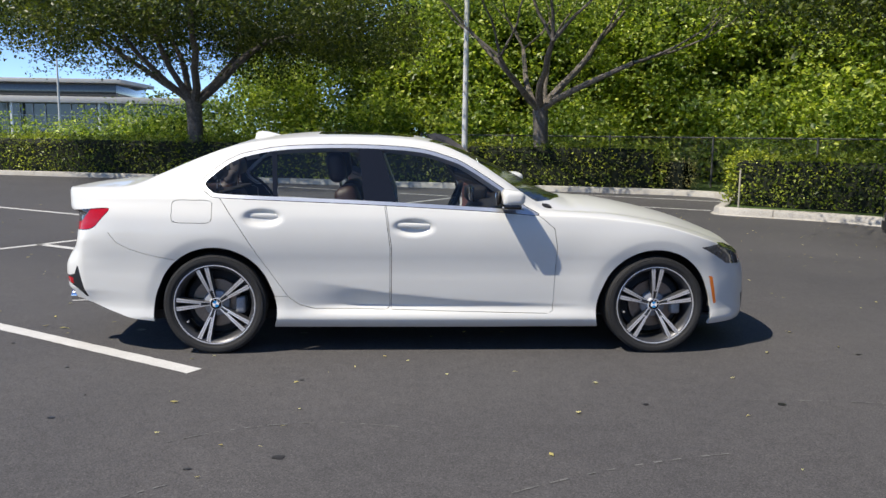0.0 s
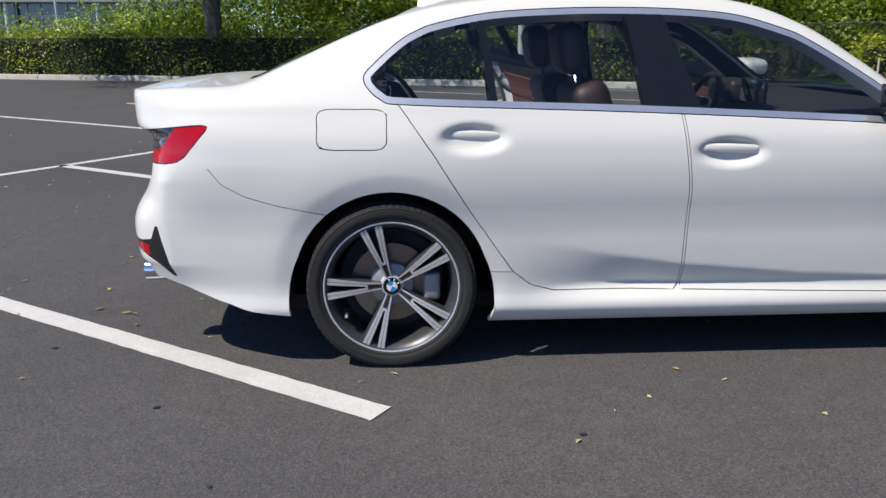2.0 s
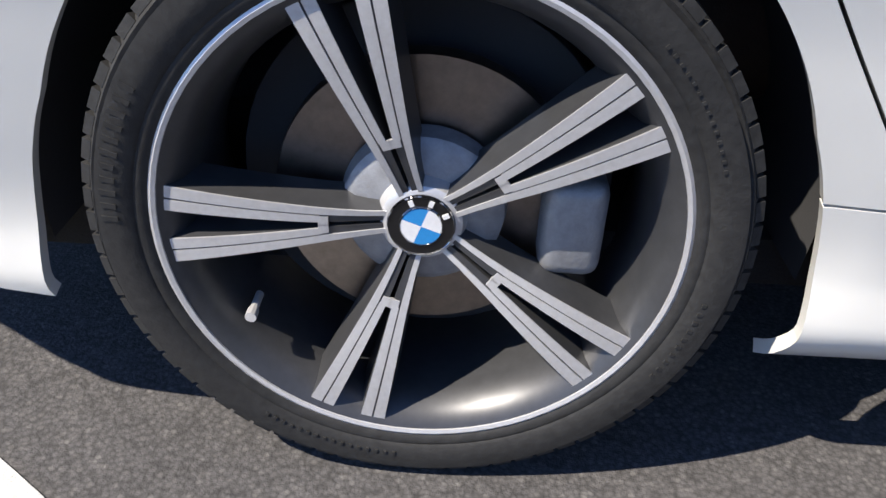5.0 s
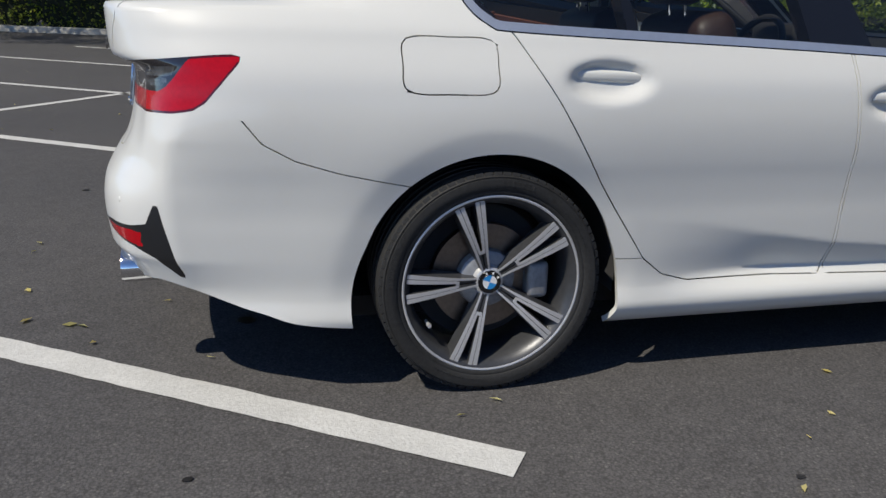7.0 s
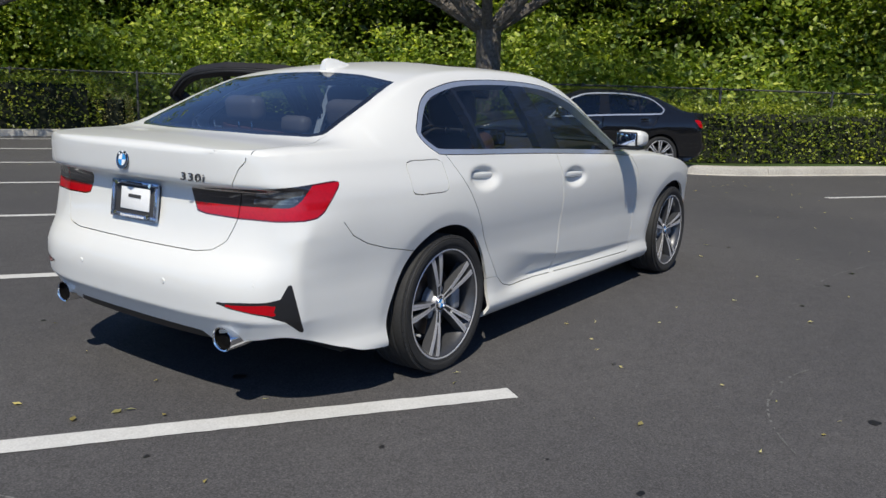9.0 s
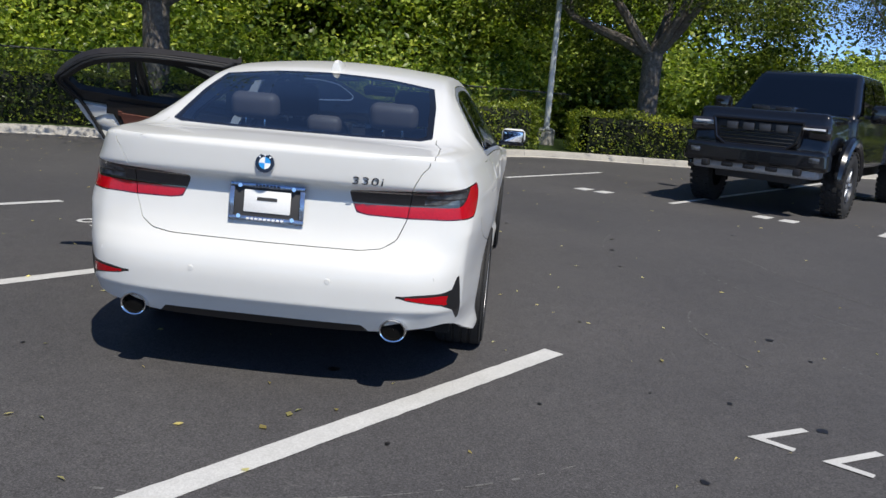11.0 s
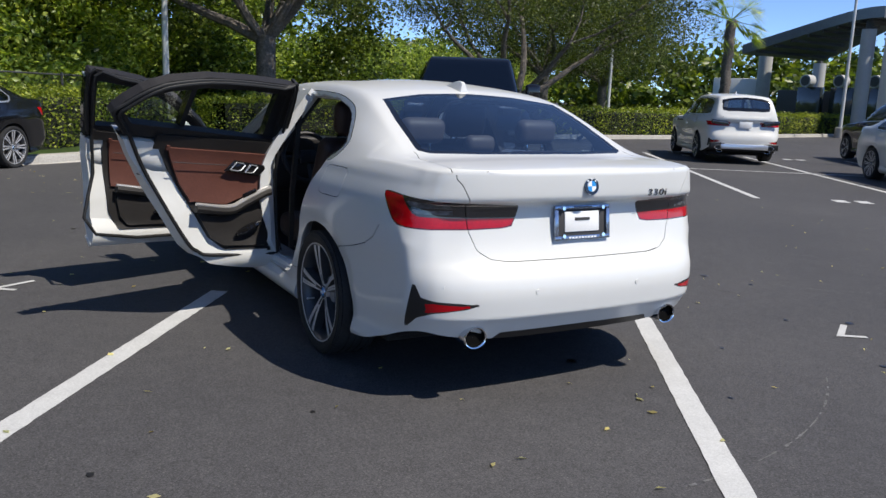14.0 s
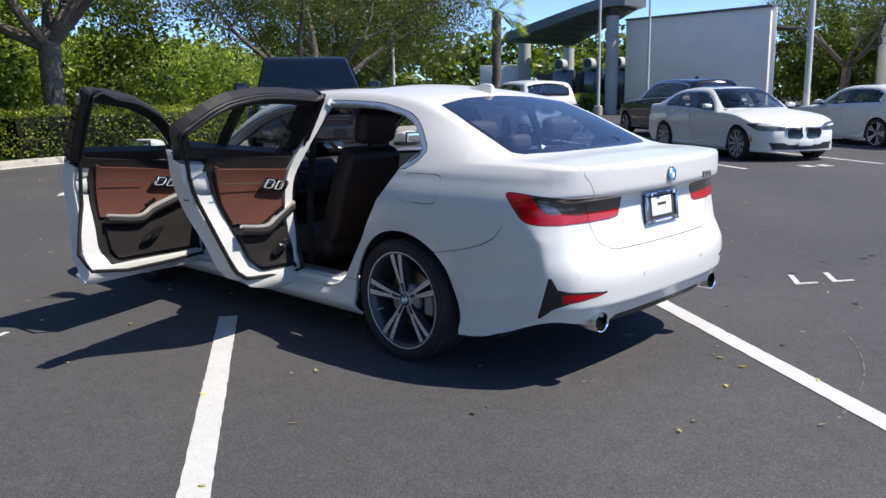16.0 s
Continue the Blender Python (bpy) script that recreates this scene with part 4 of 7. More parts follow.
SEDAN["handles"] = [(0.305, 0.880), (1.26, 0.826)]
SEDAN["extra"] = {
    "tail": ("uz", [(0.385, 0.882), (0.5, 0.889), (0.727, 0.899), (0.95, 0.913), (1.12, 0.927), (1.172, 0.929), (1.188, 0.921), (1.185, 0.905), (1.15, 0.86), (1.105, 0.812), (1.068, 0.792), (1.0, 0.784), (0.85, 0.779),
                    (0.65, 0.778), (0.47, 0.782), (0.418, 0.790), (0.402, 0.83)], lambda c: c.x < -0.45 and 0.72 < c.z < 1.0),
    "tail_smoke": ("uz", [(0.36, 0.95), (1.08, 0.95), (1.04, 0.914), (0.99, 0.864), (0.958, 0.842), (0.92, 0.833), (0.727, 0.829), (0.45, 0.826), (0.36, 0.826)], lambda c: c.x < -0.6 and 0.80 < c.z < 0.96),
    "tail_clear": ("uz", [(0.745, 0.866), (0.745, 0.885), (1.0, 0.897), (0.985, 0.872)], lambda c: c.x < -0.6 and 0.80 < c.z < 0.96),
    "tail_strip": ("uz", [(0.745, 0.842), (0.745, 0.858), (0.968, 0.864), (0.945, 0.846)], lambda c: c.x < -0.6 and 0.80 < c.z < 0.96),
    "vent": ("uz", [(0.527, 0.470), (0.60, 0.452), (0.80, 0.430), (0.90, 0.405), (0.982, 0.352), (0.997, 0.358), (0.968, 0.45), (0.935, 0.548), (0.918, 0.553), (0.875, 0.497), (0.80, 0.486), (0.65, 0.480)], lambda c: c.x < -0.6 and c.z < 0.62),
    "reflector": ("uz", [(0.585, 0.465), (0.80, 0.475), (0.848, 0.469), (0.836, 0.433), (0.63, 0.452)], lambda c: c.x < -0.7 and c.z < 0.62),
    "diffuser": ("yz", [(-1, 0.1), (0.50, 0.1), (0.455, 0.29), (0.42, 0.326), (-1, 0.334)], lambda c: c.x < -0.8),
    "headlamp": ("wz", [(1.44, 0.705), (1.2, 0.730), (0.85, 0.700), (0.48, 0.640), (0.45, 0.575), (0.85, 0.572), (1.14, 0.590)], lambda c: c.x > 3.0 and 0.52 < c.z < 0.775),
    "kidney": ("yz", [(0.03, 0.47), (0.09, 0.42), (0.33, 0.44), (0.385, 0.54), (0.355, 0.64), (0.04, 0.648)], lambda c: c.x > 3.3),
    "intake": ("yz", [(-1, 0.215), (0.60, 0.235), (0.66, 0.36), (0.40, 0.36), (0.34, 0.32), (-1, 0.32)], lambda c: c.x > 3.2),
    "marker": ("xz", [(3.215, 0.51), (3.24, 0.512), (3.283, 0.33), (3.262, 0.325)], lambda c: c.x > 3.1 and c.y > 0.5),
    "sunroof": ("xy", [(0.62, -1), (1.26, -1), (1.27, 0.40), (1.22, 0.44), (0.68, 0.44), (0.62, 0.40)], lambda c: c.z > 1.3),
}
SEDAN["seams"] = [
    ("xz", rounded([(-0.247, 0.976), (-0.13, 0.981), (-0.022, 0.974), (-0.010, 0.908), (-0.022, 0.848), (-0.13, 0.842), (-0.247, 0.849), (-0.258, 0.912)], 4), lambda c: c.y > 0.6 and -0.4 < c.x < 0.05),
    ("yz", [(-1, 0.637), (0.40, 0.643), (0.485, 0.655), (0.54, 0.69), (0.575, 0.775), (0.592, 0.9), (0.63, 0.975), (0.655, 1.0), (0.66, 1.2), (-1, 1.2)], lambda c: c.x < -0.80 and c.z < 1.02),
    ("xy", [(-1.4, 0.66), (-0.85, 0.675), (-0.62, 0.66), (-0.545, 0.63), (-0.45, 0.63), (-0.45, -1), (-1.4, -1)], lambda c: c.z > 1.02 and c.x < -0.5 and c.y > 0.5),
    ("xz", [(-0.235, 0.602), (-0.42, 0.640), (-0.53, 0.672), (-0.61, 0.715), (-0.67, 0.79), (-1.5, 0.79), (-1.5, 0.05), (-0.1, 0.05), (-0.1, 0.575)], lambda c: -0.72 < c.x < -0.2 and c.y > 0.6 and 0.54 < c.z < 0.782),
    ("xz", [(0.2, 0.372), (0.465, 0.372), (0.465, -0.5), (0.2, -0.5)], lambda c: 0.3 < c.x < 0.462 and c.y > 0.6),
    ("xy", [(2.1, 0.79), (2.6, 0.735), (3.0, 0.68), (3.3, 0.6), (3.45, 0.45), (3.5, -1), (2.1, -1)], lambda c: c.x > 2.12 and c.z > 0.7),
]


def seat(parent, x, y, w, colour, rear=False):
    """A seat of cushions: base, back, bolsters and headrest."""
    base = part("seat", boxed(x - 0.27, x + 0.27, y - w / 2, y + w / 2, 0.36, 0.53, 0.06, 4), colour, parent, "leather car seat with headrest")
    bk = boxed(-0.075, 0.075, -w / 2, w / 2, 0, 0.60, 0.055, 4)
    for v in bk.verts:
        v.co.y *= 1 - 0.22 * max(0, v.co.z - 0.3) / 0.3
        v.co.x += 0.03 * math.cos(v.co.y / w * math.pi)
    b = part("backrest", bk, colour, base)
    b.matrix_local = Matrix.Translation((x - 0.24, y, 0.48)) @ pose(0, 0, 0, 0, -18 if not rear else -22, 0)
    hd = boxed(-0.058, 0.058, -0.145, 0.145, -0.01, 0.2, 0.055, 5) if not rear else boxed(-0.05, 0.05, -0.125, 0.125, 0.0, 0.135, 0.045, 5)
    # rear headrests get the leather colour with sunlight painted in
    h = part("headrest", hd, SUNLIT_HIDE if rear else colour, base)
    h.matrix_local = Matrix.Translation((x - 0.445 if not rear else x - 0.34, y, 1.09 if not rear else 1.09)) @ pose(0, 0, 0, 0, -10, 0)
    for s in (-0.05, 0.05):
        t = bmesh.new()
        tube(t, [(x - 0.42, y + s, 0.98), (x - 0.445, y + s, 1.13)] if not rear else [(x - 0.36, y + s, 0.9), (x - 0.35, y + s, 1.12)], 0.006, 8)
        part("headrest_post", t, BRIGHT, base)
    return base


def interior(car, colour):
    part("floor_pan", boxed(-0.55, 2.35, -0.76, 0.76, 0.2, 0.26), CARPET, car)
    part("tunnel", boxed(0.2, 2.2, -0.13, 0.13, 0.25, 0.60, 0.04, 3), HIDE, car)
    part("bulkhead", boxed(2.2, 2.26, -0.82, 0.82, 0.2, 0.92), LINER, car)
    sh = boxed(-0.56, -0.02, -0.66, 0.66, 0.985, 1.005, 0.004)
    part("parcel_shelf", sh, CARPET, car)
    for s in (-1, 1):
        seat(car, 1.2, s * 0.38, 0.52, colour)
    seat(car, 0.28, 0.36, 0.56, colour, True)
    seat(car, 0.28, -0.36, 0.56, colour, True)
    part("centre_seat", boxed(0.0, 0.55, -0.10, 0.10, 0.36, 0.52, 0.04, 3), colour, car)
    b = part("centre_backrest", boxed(-0.07, 0.07, -0.12, 0.12, 0, 0.56, 0.04, 3), colour, car)
    b.matrix_local = Matrix.Translation((0.05, 0, 0.48)) @ pose(0, 0, 0, 0, -22, 0)
    part("centre_headrest", boxed(-0.10, -0.02, -0.09, 0.09, 1.04, 1.135, 0.035, 3), SUNLIT_HIDE, car)
    dash = boxed(1.72, 2.22, -0.78, 0.78, 0.62, 0.97, 0.09, 4)
    for v in dash.verts:
        v.co.z -= 0.10 * max(0, 1.9 - v.co.x) / 0.2 * (v.co.z > 0.8)
    part("dashboard", dash, HIDE, car, "black dashboard with brown lower trim")
    part("screen", boxed(1.70, 1.72, -0.14, 0.12, 0.93, 1.04, 0.006), GLOSS, car)
    part("instrument_hood", boxed(1.70, 1.86, 0.24, 0.56, 0.9, 1.02, 0.03, 3), HIDE, car)
    st = bmesh.new()
    ring = [Vector((0.0, 0.175 * math.cos(a), 0.175 * math.sin(a))) for a in (2 * math.pi * k / 36 for k in range(36))]
    tube(st, ring + [ring[0]], 0.016, 10, False)
    box(st, -0.02, 0.02, -0.06, 0.06, -0.05, 0.05, 0.015)
    for a in (0, 180, 270):
        tube(st, [(0, 0, 0), (0, 0.17 * math.cos(radians(a)), 0.17 * math.sin(radians(a)))], 0.014, 8)
    w = part("steering_wheel", st, HIDE, car)
    w.matrix_local = Matrix.Translation((1.60, 0.38, 0.88)) @ pose(0, 0, 0, 0, 22, 0)
    part("rear_mirror", boxed(1.52, 1.55, -0.11, 0.11, 1.235, 1.30, 0.015, 3), GLOSS, car)
    part("inner_rear", boxed(-0.80, -0.6, -0.62, 0.62, 0.3, 0.98), LINER, car)
    part("undertray", boxed(-0.55, 3.3, -0.70, 0.70, 0.215, 0.23), LINER, car)
    part("engine_bay", boxed(2.3, 3.25, -0.45, 0.45, 0.25, 0.78), LINER, car)


def door_inner(door, skin, s, front):
    """Trim of a door's inner face: leather, lower pocket, armrest, release, speaker, seal."""
    if front:
        card = [(1.19, 0.99), (2.06, 0.94), (2.11, 0.85), (2.11, 0.335), (1.30, 0.335), (1.24, 0.45)]
        up = [(1.235, 0.943), (1.6, 0.925), (2.08, 0.895), (2.09, 0.80), (2.0, 0.745), (1.80, 0.675), (1.60, 0.635), (1.50, 0.605), (1.25, 0.620)]
        low = [(1.28, 0.555), (1.45, 0.54), (1.80, 0.57), (2.06, 0.62), (2.08, 0.40), (2.03, 0.36), (1.36, 0.36), (1.31, 0.42)]
        cap = [(1.12, 1.0), (2.03, 0.955), (2.07, 0.90), (1.13, 0.945)]
        arm = [(1.27, 0.63), (1.52, 0.605), (1.66, 0.66), (1.9, 0.73), (2.04, 0.78)]
        rel, ctr = (1.80, 0.80), (1.62, 0.66)
    else:
        card = [(0.23, 1.005), (1.015, 0.985), (1.02, 0.345), (0.70, 0.35), (0.60, 0.42), (0.42, 0.69), (0.27, 0.93)]
        up = [(0.30, 0.955), (0.7, 0.95), (1.01, 0.945), (1.012, 0.75), (0.95, 0.725), (0.82, 0.665), (0.70, 0.615), (0.47, 0.635), (0.40, 0.74)]
        low = [(0.50, 0.575), (0.60, 0.545), (0.85, 0.565), (1.01, 0.595), (1.012, 0.40), (0.98, 0.37), (0.68, 0.375), (0.60, 0.42)]
        cap = [(0.19, 1.012), (1.005, 1.0), (1.01, 0.955), (0.24, 0.965)]
        arm = [(0.48, 0.62), (0.70, 0.605), (0.82, 0.655), (0.95, 0.715), (1.005, 0.732)]
        rel, ctr = (0.82, 0.83), (0.84, 0.665)
    low_by = lambda pts: [(x, z - 0.032 * min(1.0, max(0.0, (z - 0.6) / 0.3))) for x, z in pts]
    card, up, cap, arm = low_by(card), low_by(up), low_by(cap), low_by(arm)
    for name, poly, off, m, lab in (("door_card", card, 0.098, HIDE, "black inner door panel"), ("door_trim", up, 0.115, COGNAC, "cognac leather door trim with stitched seam"), ("door_pocket", low, 0.118, HIDE, "black lower door panel"), ("door_cap", cap, 0.10, HIDE, "black padded door cap")):
        o = part(name, patch(skin, poly, off, s, 0.02), m, door, lab)
        thick(o, 0.02)
    y = lambda x, z, off: (x, s * (skin.y_at(x, z) - off), z)
    st = bmesh.new()
    tube(st, [y(x, z, 0.150) for x, z in smoothed(arm, 6)], [0.010 + 0.006 * min(1, k / 12) for k in range(len(smoothed(arm, 6)))], 8)
    part("armrest_trim", st, PEARL, door, "pearl silver armrest strip")
    ar = bmesh.new()
    tube(ar, [y(x, z - 0.025, 0.145) for x, z in smoothed(arm, 6)], 0.024, 8)
    part("armrest", ar, HIDE, door)
    seam = bmesh.new()
    a, b = (up[0], up[1])
    tube(seam, [y(a[0] + (b[0] - a[0]) * t, a[1] + (b[1] - a[1]) * t - 0.075, 0.145) for t in np.linspace(0.05, 0.95, 10)], 0.0025, 6)
    part("stitching", seam, LINER, door)
    p = Vector(y(*rel, 0.142))
    pl = boxed(-0.125, 0.125, -0.006, 0.006, -0.036, 0.036, 0.006)
    for v in pl.verts:
        v.co.x += v.co.z * 0.9
    part("release_plate", pl, GLOSS, door).matrix_local = Matrix.Translation(p) @ pose(0, 0, 0, 0, 6, 0)
    for k, wide in ((-0.062, 0.042), (0.036, 0.034)):  # a slanting chrome loop for the catch and one for the lock
        lp = bmesh.new()
        ring = [Vector((k + wide * u + 0.021 * v * 0.9, -s * 0.010, 0.024 * v)) for u, v in ((-0.9, -1), (0.3, -1), (0.75, -0.7), (0.75, 0.7), (0.3, 1), (-0.9, 1))]
        tube(lp, ring + [ring[0]], 0.0038, 8, False)
        part("door_release", lp, CHROME, door, "chrome inner door handle").matrix_local = Matrix.Translation(p) @ pose(0, 0, 0, 0, 6, 0)
    sp = bmesh.new()
    tube(sp, [y(ctr[0] - 0.09 + 0.03 * k, 0.44 + 0.012 * k, 0.150) for k in range(7)], [0.008, 0.018, 0.024, 0.026, 0.024, 0.018, 0.008], 8)
    part("pocket_lip", sp, GLOSS, door)
    sw = boxed(-0.05, 0.05, -0.006, 0.006, -0.012, 0.012, 0.004)
    part("window_switch", sw, GLOSS, door).matrix_local = Matrix.Translation(Vector(y(ctr[0], ctr[1] + 0.02, 0.16))) @ pose(0, 0, 0, 0, -22, 0)


def swing(hinge, front):
    """How an open door stands: turned out, and lifted a little by its leaning hinges."""
    return Matrix.Translation(hinge + Vector((0, 0, 0.014 if front else 0.025))) @ pose(0, 0, 0, 0, 0, -69.5 if front else -68.0) @ pose(0, 0, 0, 0, 3.2 if front else 4.4, 0) @ Matrix.Translation(-hinge)


def sedan(name, m, paint_mat, label, open_left=False, fine=1.0, P=SEDAN, bases=None, colour=SEAT_HIDE, group="", doors=True, wheel_turns=(0, 0, 0, 0), spokes="double", rear_kit=True):
    car = thing(name, m, label, "car", group)
    skin, R = bases
    cm = lambda k: R[k].copy()
    for i, piece in enumerate(islands(both(cm("body")))):
        c = sum((v.co for v in piece.verts), Vector()) / len(piece.verts)
        kind = "body" if i == 0 else "fuel_flap" if abs(c.y) > 0.5 and -0.3 < c.x < 0.1 else "rear_bumper" if c.x < -0.5 and c.z < 0.65 else "boot_lid" if c.x < -0.5 else "bonnet" if c.x > 2.2 else "body_panel"
        thick(part(kind, piece, paint_mat, car), 0.016, True, LINER)
    for k, mat, lab in (("screen", GLASS if paint_mat is WHITE else DARK_GLASS, "windscreen"), ("back", SKY_TINT, "blue-tinted rear window"), ("sunroof", GLOSS, "")):
        if k in R:
            o = part({"screen": "windscreen", "back": "rear_window", "sunroof": "sunroof"}[k], both(cm(k)), mat, car)
            o.visible_shadow = k == "sunroof"
    for k in ("screen_band", "back_band"):
        if k in R:
            part("glass_border", both(cm(k)), GLOSS, car)
    if "diffuser" in R:
        part("diffuser", both(cm("diffuser")), TRIM, car, "black lower bumper insert")
    for s in (1, -1):
        half = (lambda k: cm(k)) if s > 0 else (lambda k: flipped(cm(k)))
        for k, nm, mat in (("tail", "tail_light", DEEP_RED), ("headlamp", "headlight", HEADLENS), ("vent", "bumper_vent", TRIM), ("kidney", "grille", GLOSS), ("intake", "air_intake", TRIM), ("marker", "side_marker", AMBER), ("chrome", "window_corner_trim", CHROME), ("black", "window_corner", GLOSS)):
            if k in R:
                if k in ("chrome", "black"):
                    for piece in islands(half(k)):
                        part(nm, piece, mat, car)
                    continue
                o = part(nm, half(k), mat, car, {"tail": "red tail light with smoked upper lens"}.get(k, ""))
                if k in ("tail", "headlamp", "vent"):
                    thick(o, 0.02, False)
                if k == "tail" and "tail_smoke" in R:
                    part("smoked_lens", half("tail_smoke"), SMOKE, o)
                for strip in ("tail_clear", "tail_strip"):
                    if k == "tail" and strip in R:
                        part("reversing_lens", half(strip), HEADLENS, o, "clear lens strip behind smoked glass")
                if k == "tail" and "tail_bar" in R:
                    part("light_bar", half("tail_bar"), RED, o, "bright red light bar")
                if k == "vent" and "reflector" in R:
                    part("reflector", half("reflector"), RED, o)
        for d, front in (("rear_door", False), ("front_door", True)):
            hinge = Vector((1.085 if not front else 2.165, s * (0.87 if not front else 0.868), 0))
            M = swing(hinge, front) if open_left and s > 0 else Matrix.Identity(4)
            shell = part("door", half(d), paint_mat, car, ("open " if open_left and s > 0 else "") + "white rear door" * (not front) + "white front door" * front if paint_mat is WHITE else "")
            shell.matrix_local = M
            grip = P["handles"][1 if front else 0]
            full = 0.085 if open_left and s > 0 else 0.05
            thick(shell, lambda co: full - 0.034 * math.exp(-(((co.x - grip[0]) / 0.112) ** 2 + ((co.z - grip[1] + 0.004) / 0.047) ** 2) ** 3))
            for k, nm, mat in (("_chrome", "window_trim", CHROME), ("_black", "pillar_cover", GLOSS), ("_glass", "window", GLASS if paint_mat is WHITE else DARK_GLASS)):
                if d + k in R:
                    for piece in islands(half(d + k)):
                        o = part(nm, piece, mat, shell)
                        if k == "_glass":
                            o.visible_shadow = False
                        else:
                            thick(o, 0.045, True, SEAL)
            if doors:
                hx, hz = P["handles"][1 if front else 0]
                hb = boxed(-0.110, 0.110, -0.013, 0.013, -0.0165, 0.0165, 0.0125, 4)
                for v in hb.verts:
                    v.co.y -= 0.010 * (v.co.x / 0.105) ** 2
                h = part("door_handle", hb if s > 0 else flipped(hb), paint_mat, shell)
                h.matrix_local = Matrix.Translation((hx, s * (skin.y_at(hx, hz + 0.07) + 0.001), hz + 0.008)) @ pose(0, 0, 0, 0, 2.5, 0)
            if open_left and s > 0:
                door_inner(shell, skin, s, front)
                ol = [(x, s * (skin.y_at(x, z) - 0.098), z) for x, z in P[d]]
                cx, cz = np.mean([p[0] for p in ol]), np.mean([p[2] for p in ol])
                ins = [(cx + (x - cx) * 0.955, y, cz + (z - cz) * 0.955) for x, y, z in ol]
                loop_tube("weather_seal", [tuple(q) for q in smoothed(ins + [ins[0]], 3)], 0.011, SEAL, shell, 8, False)
                rise = P[d][[p[1] > 0.95 for p in P[d]].index(True, 3):] + [P[d][0]]
                fr = part("window_frame", patch(skin, [q for q in rise if q[1] > 0.94], 0.088, s, 0.02, 0.008, 0.056), HIDE, shell, "black window frame")
                thick(fr, 0.055)
                top = [(x, s * (skin.y_at(x, z) - 0.096), z - 0.006) for x, z in rise]
                loop_tube("frame_bead", [tuple(q) for q in smoothed(top, 4)], 0.010, SEAL, shell, 8, False)
                lt = (0.19, 0.80) if not front else (1.14, 0.80)
                part("door_latch", boxed(-0.012, 0.014, -0.02, 0.02, -0.035, 0.035, 0.006), TRIM, shell).matrix_local = Matrix.Translation((lt[0] + 0.01, s * (skin.y_at(*lt) - 0.05), lt[1]))
        # mirror
        mb = boxed(-0.06, 0.085, -0.088, 0.088, -0.05, 0.056, 0.04, 5)
        for v in mb.verts:
            v.co.z *= 1 - 0.25 * max(0, v.co.x) / 0.095
            v.co.x += 0.03 * -abs(v.co.y - 0.02)
        M = Matrix.Translation((1.87, s * 0.962, 1.020))
        if open_left and s > 0:
            M = swing(Vector((2.165, 0.868, 0)), True) @ M
        mir = part("door_mirror", mb if s > 0 else flipped(mb), paint_mat, car, "door mirror in body colour")
        mir.matrix_local = M
        rm = boxed(-0.008, 0.006, -0.078, 0.078, -0.043, 0.046, 0.006)
        part("mirror_rim", rm, TRIM, mir).matrix_local = Matrix.Translation((-0.079, 0, 0.0)) @ pose(0, 0, 0, 0, -4, s * 13)
        gl = boxed(-0.006, 0.004, -0.07, 0.07, -0.036, 0.039, 0.003)
        part("mirror_glass", gl, MIRROR_GLASS, mir).matrix_local = Matrix.Translation((-0.084, 0, 0.0)) @ pose(0, 0, 0, 0, -4, s * 13)
        part("mirror_base", boxed(-0.055, 0.06, -0.10, 0.085, -0.066, -0.034, 0.012), GLOSS, mir).matrix_local = Matrix.Translation((0.0, -s * 0.02, 0))
        # wheels and liners
        for i, ax in enumerate(P["axles"]):
            wm = Matrix.Translation((ax, s * 0.896, P["wheel_z"]))
            if s > 0:
                wm = wm @ pose(0, 0, 0, 0, 0, 180)
            wheel(car, wm, wheel_turns[i + (0 if s < 0 else 2)], doors, spokes)
            ln = bmesh.new()
            prof = [(P["arch"] + 0.03, s * 0.835), (P["arch"] + 0.025, s * 0.48), (0.05, s * 0.47)]
            lathe(ln, prof, "y", 40)
            bmesh.ops.delete(ln, geom=[v for v in ln.verts if v.co.z < -0.09], context="VERTS")
            part("wheel_arch_liner", ln, LINER, car).matrix_local = Matrix.Translation((ax, 0, P["wheel_z"]))
        if rear_kit:
            ex = bmesh.new()
            lathe(ex, [(0.049, 0.16), (0.051, 0.0), (0.0495, -0.005), (0.0445, -0.003), (0.042, 0.003), (0.042, 0.16)], "x", 40)
            part("exhaust_tip", out_faces(ex), BRIGHT, car, "round chrome exhaust tip").matrix_local = Matrix.Translation((-0.994, s * 0.556, 0.318)) @ Matrix.Diagonal((1, 1.12, 0.95, 1))
            # shallow plug coloured as dark as the depth of the pipe
            ei = bmesh.new()
            lathe(ei, [(0.0415, 0.002), (0.040, 0.020), (0.001, 0.020)], "x", 24)
            part("exhaust_bore", ei, BORE_DARK, car).matrix_local = Matrix.Translation((-0.994, s * 0.556, 0.318)) @ Matrix.Diagonal((1, 1.12, 0.95, 1))
            for yy, zz in ((0.285, 0.515), (0.70, 0.545)):
                x = float(np.interp(yy, skin.plan[:60, 1], skin.plan[:60, 0])) - float(skin.rear(zz)) * (1 if yy < 0.5 else 0.6)
                pd = bmesh.new()
                lathe(pd, [(0.001, 0.0), (0.010, 0.0), (0.012, 0.004)], "x", 20)
                part("parking_sensor", out_faces(pd), paint_mat, car).matrix_local = Matrix.Translation((x - 0.003, s * yy, zz))
    fin = bmesh.new()  # steep behind, a short flat top, a long slope ahead
    rows = []
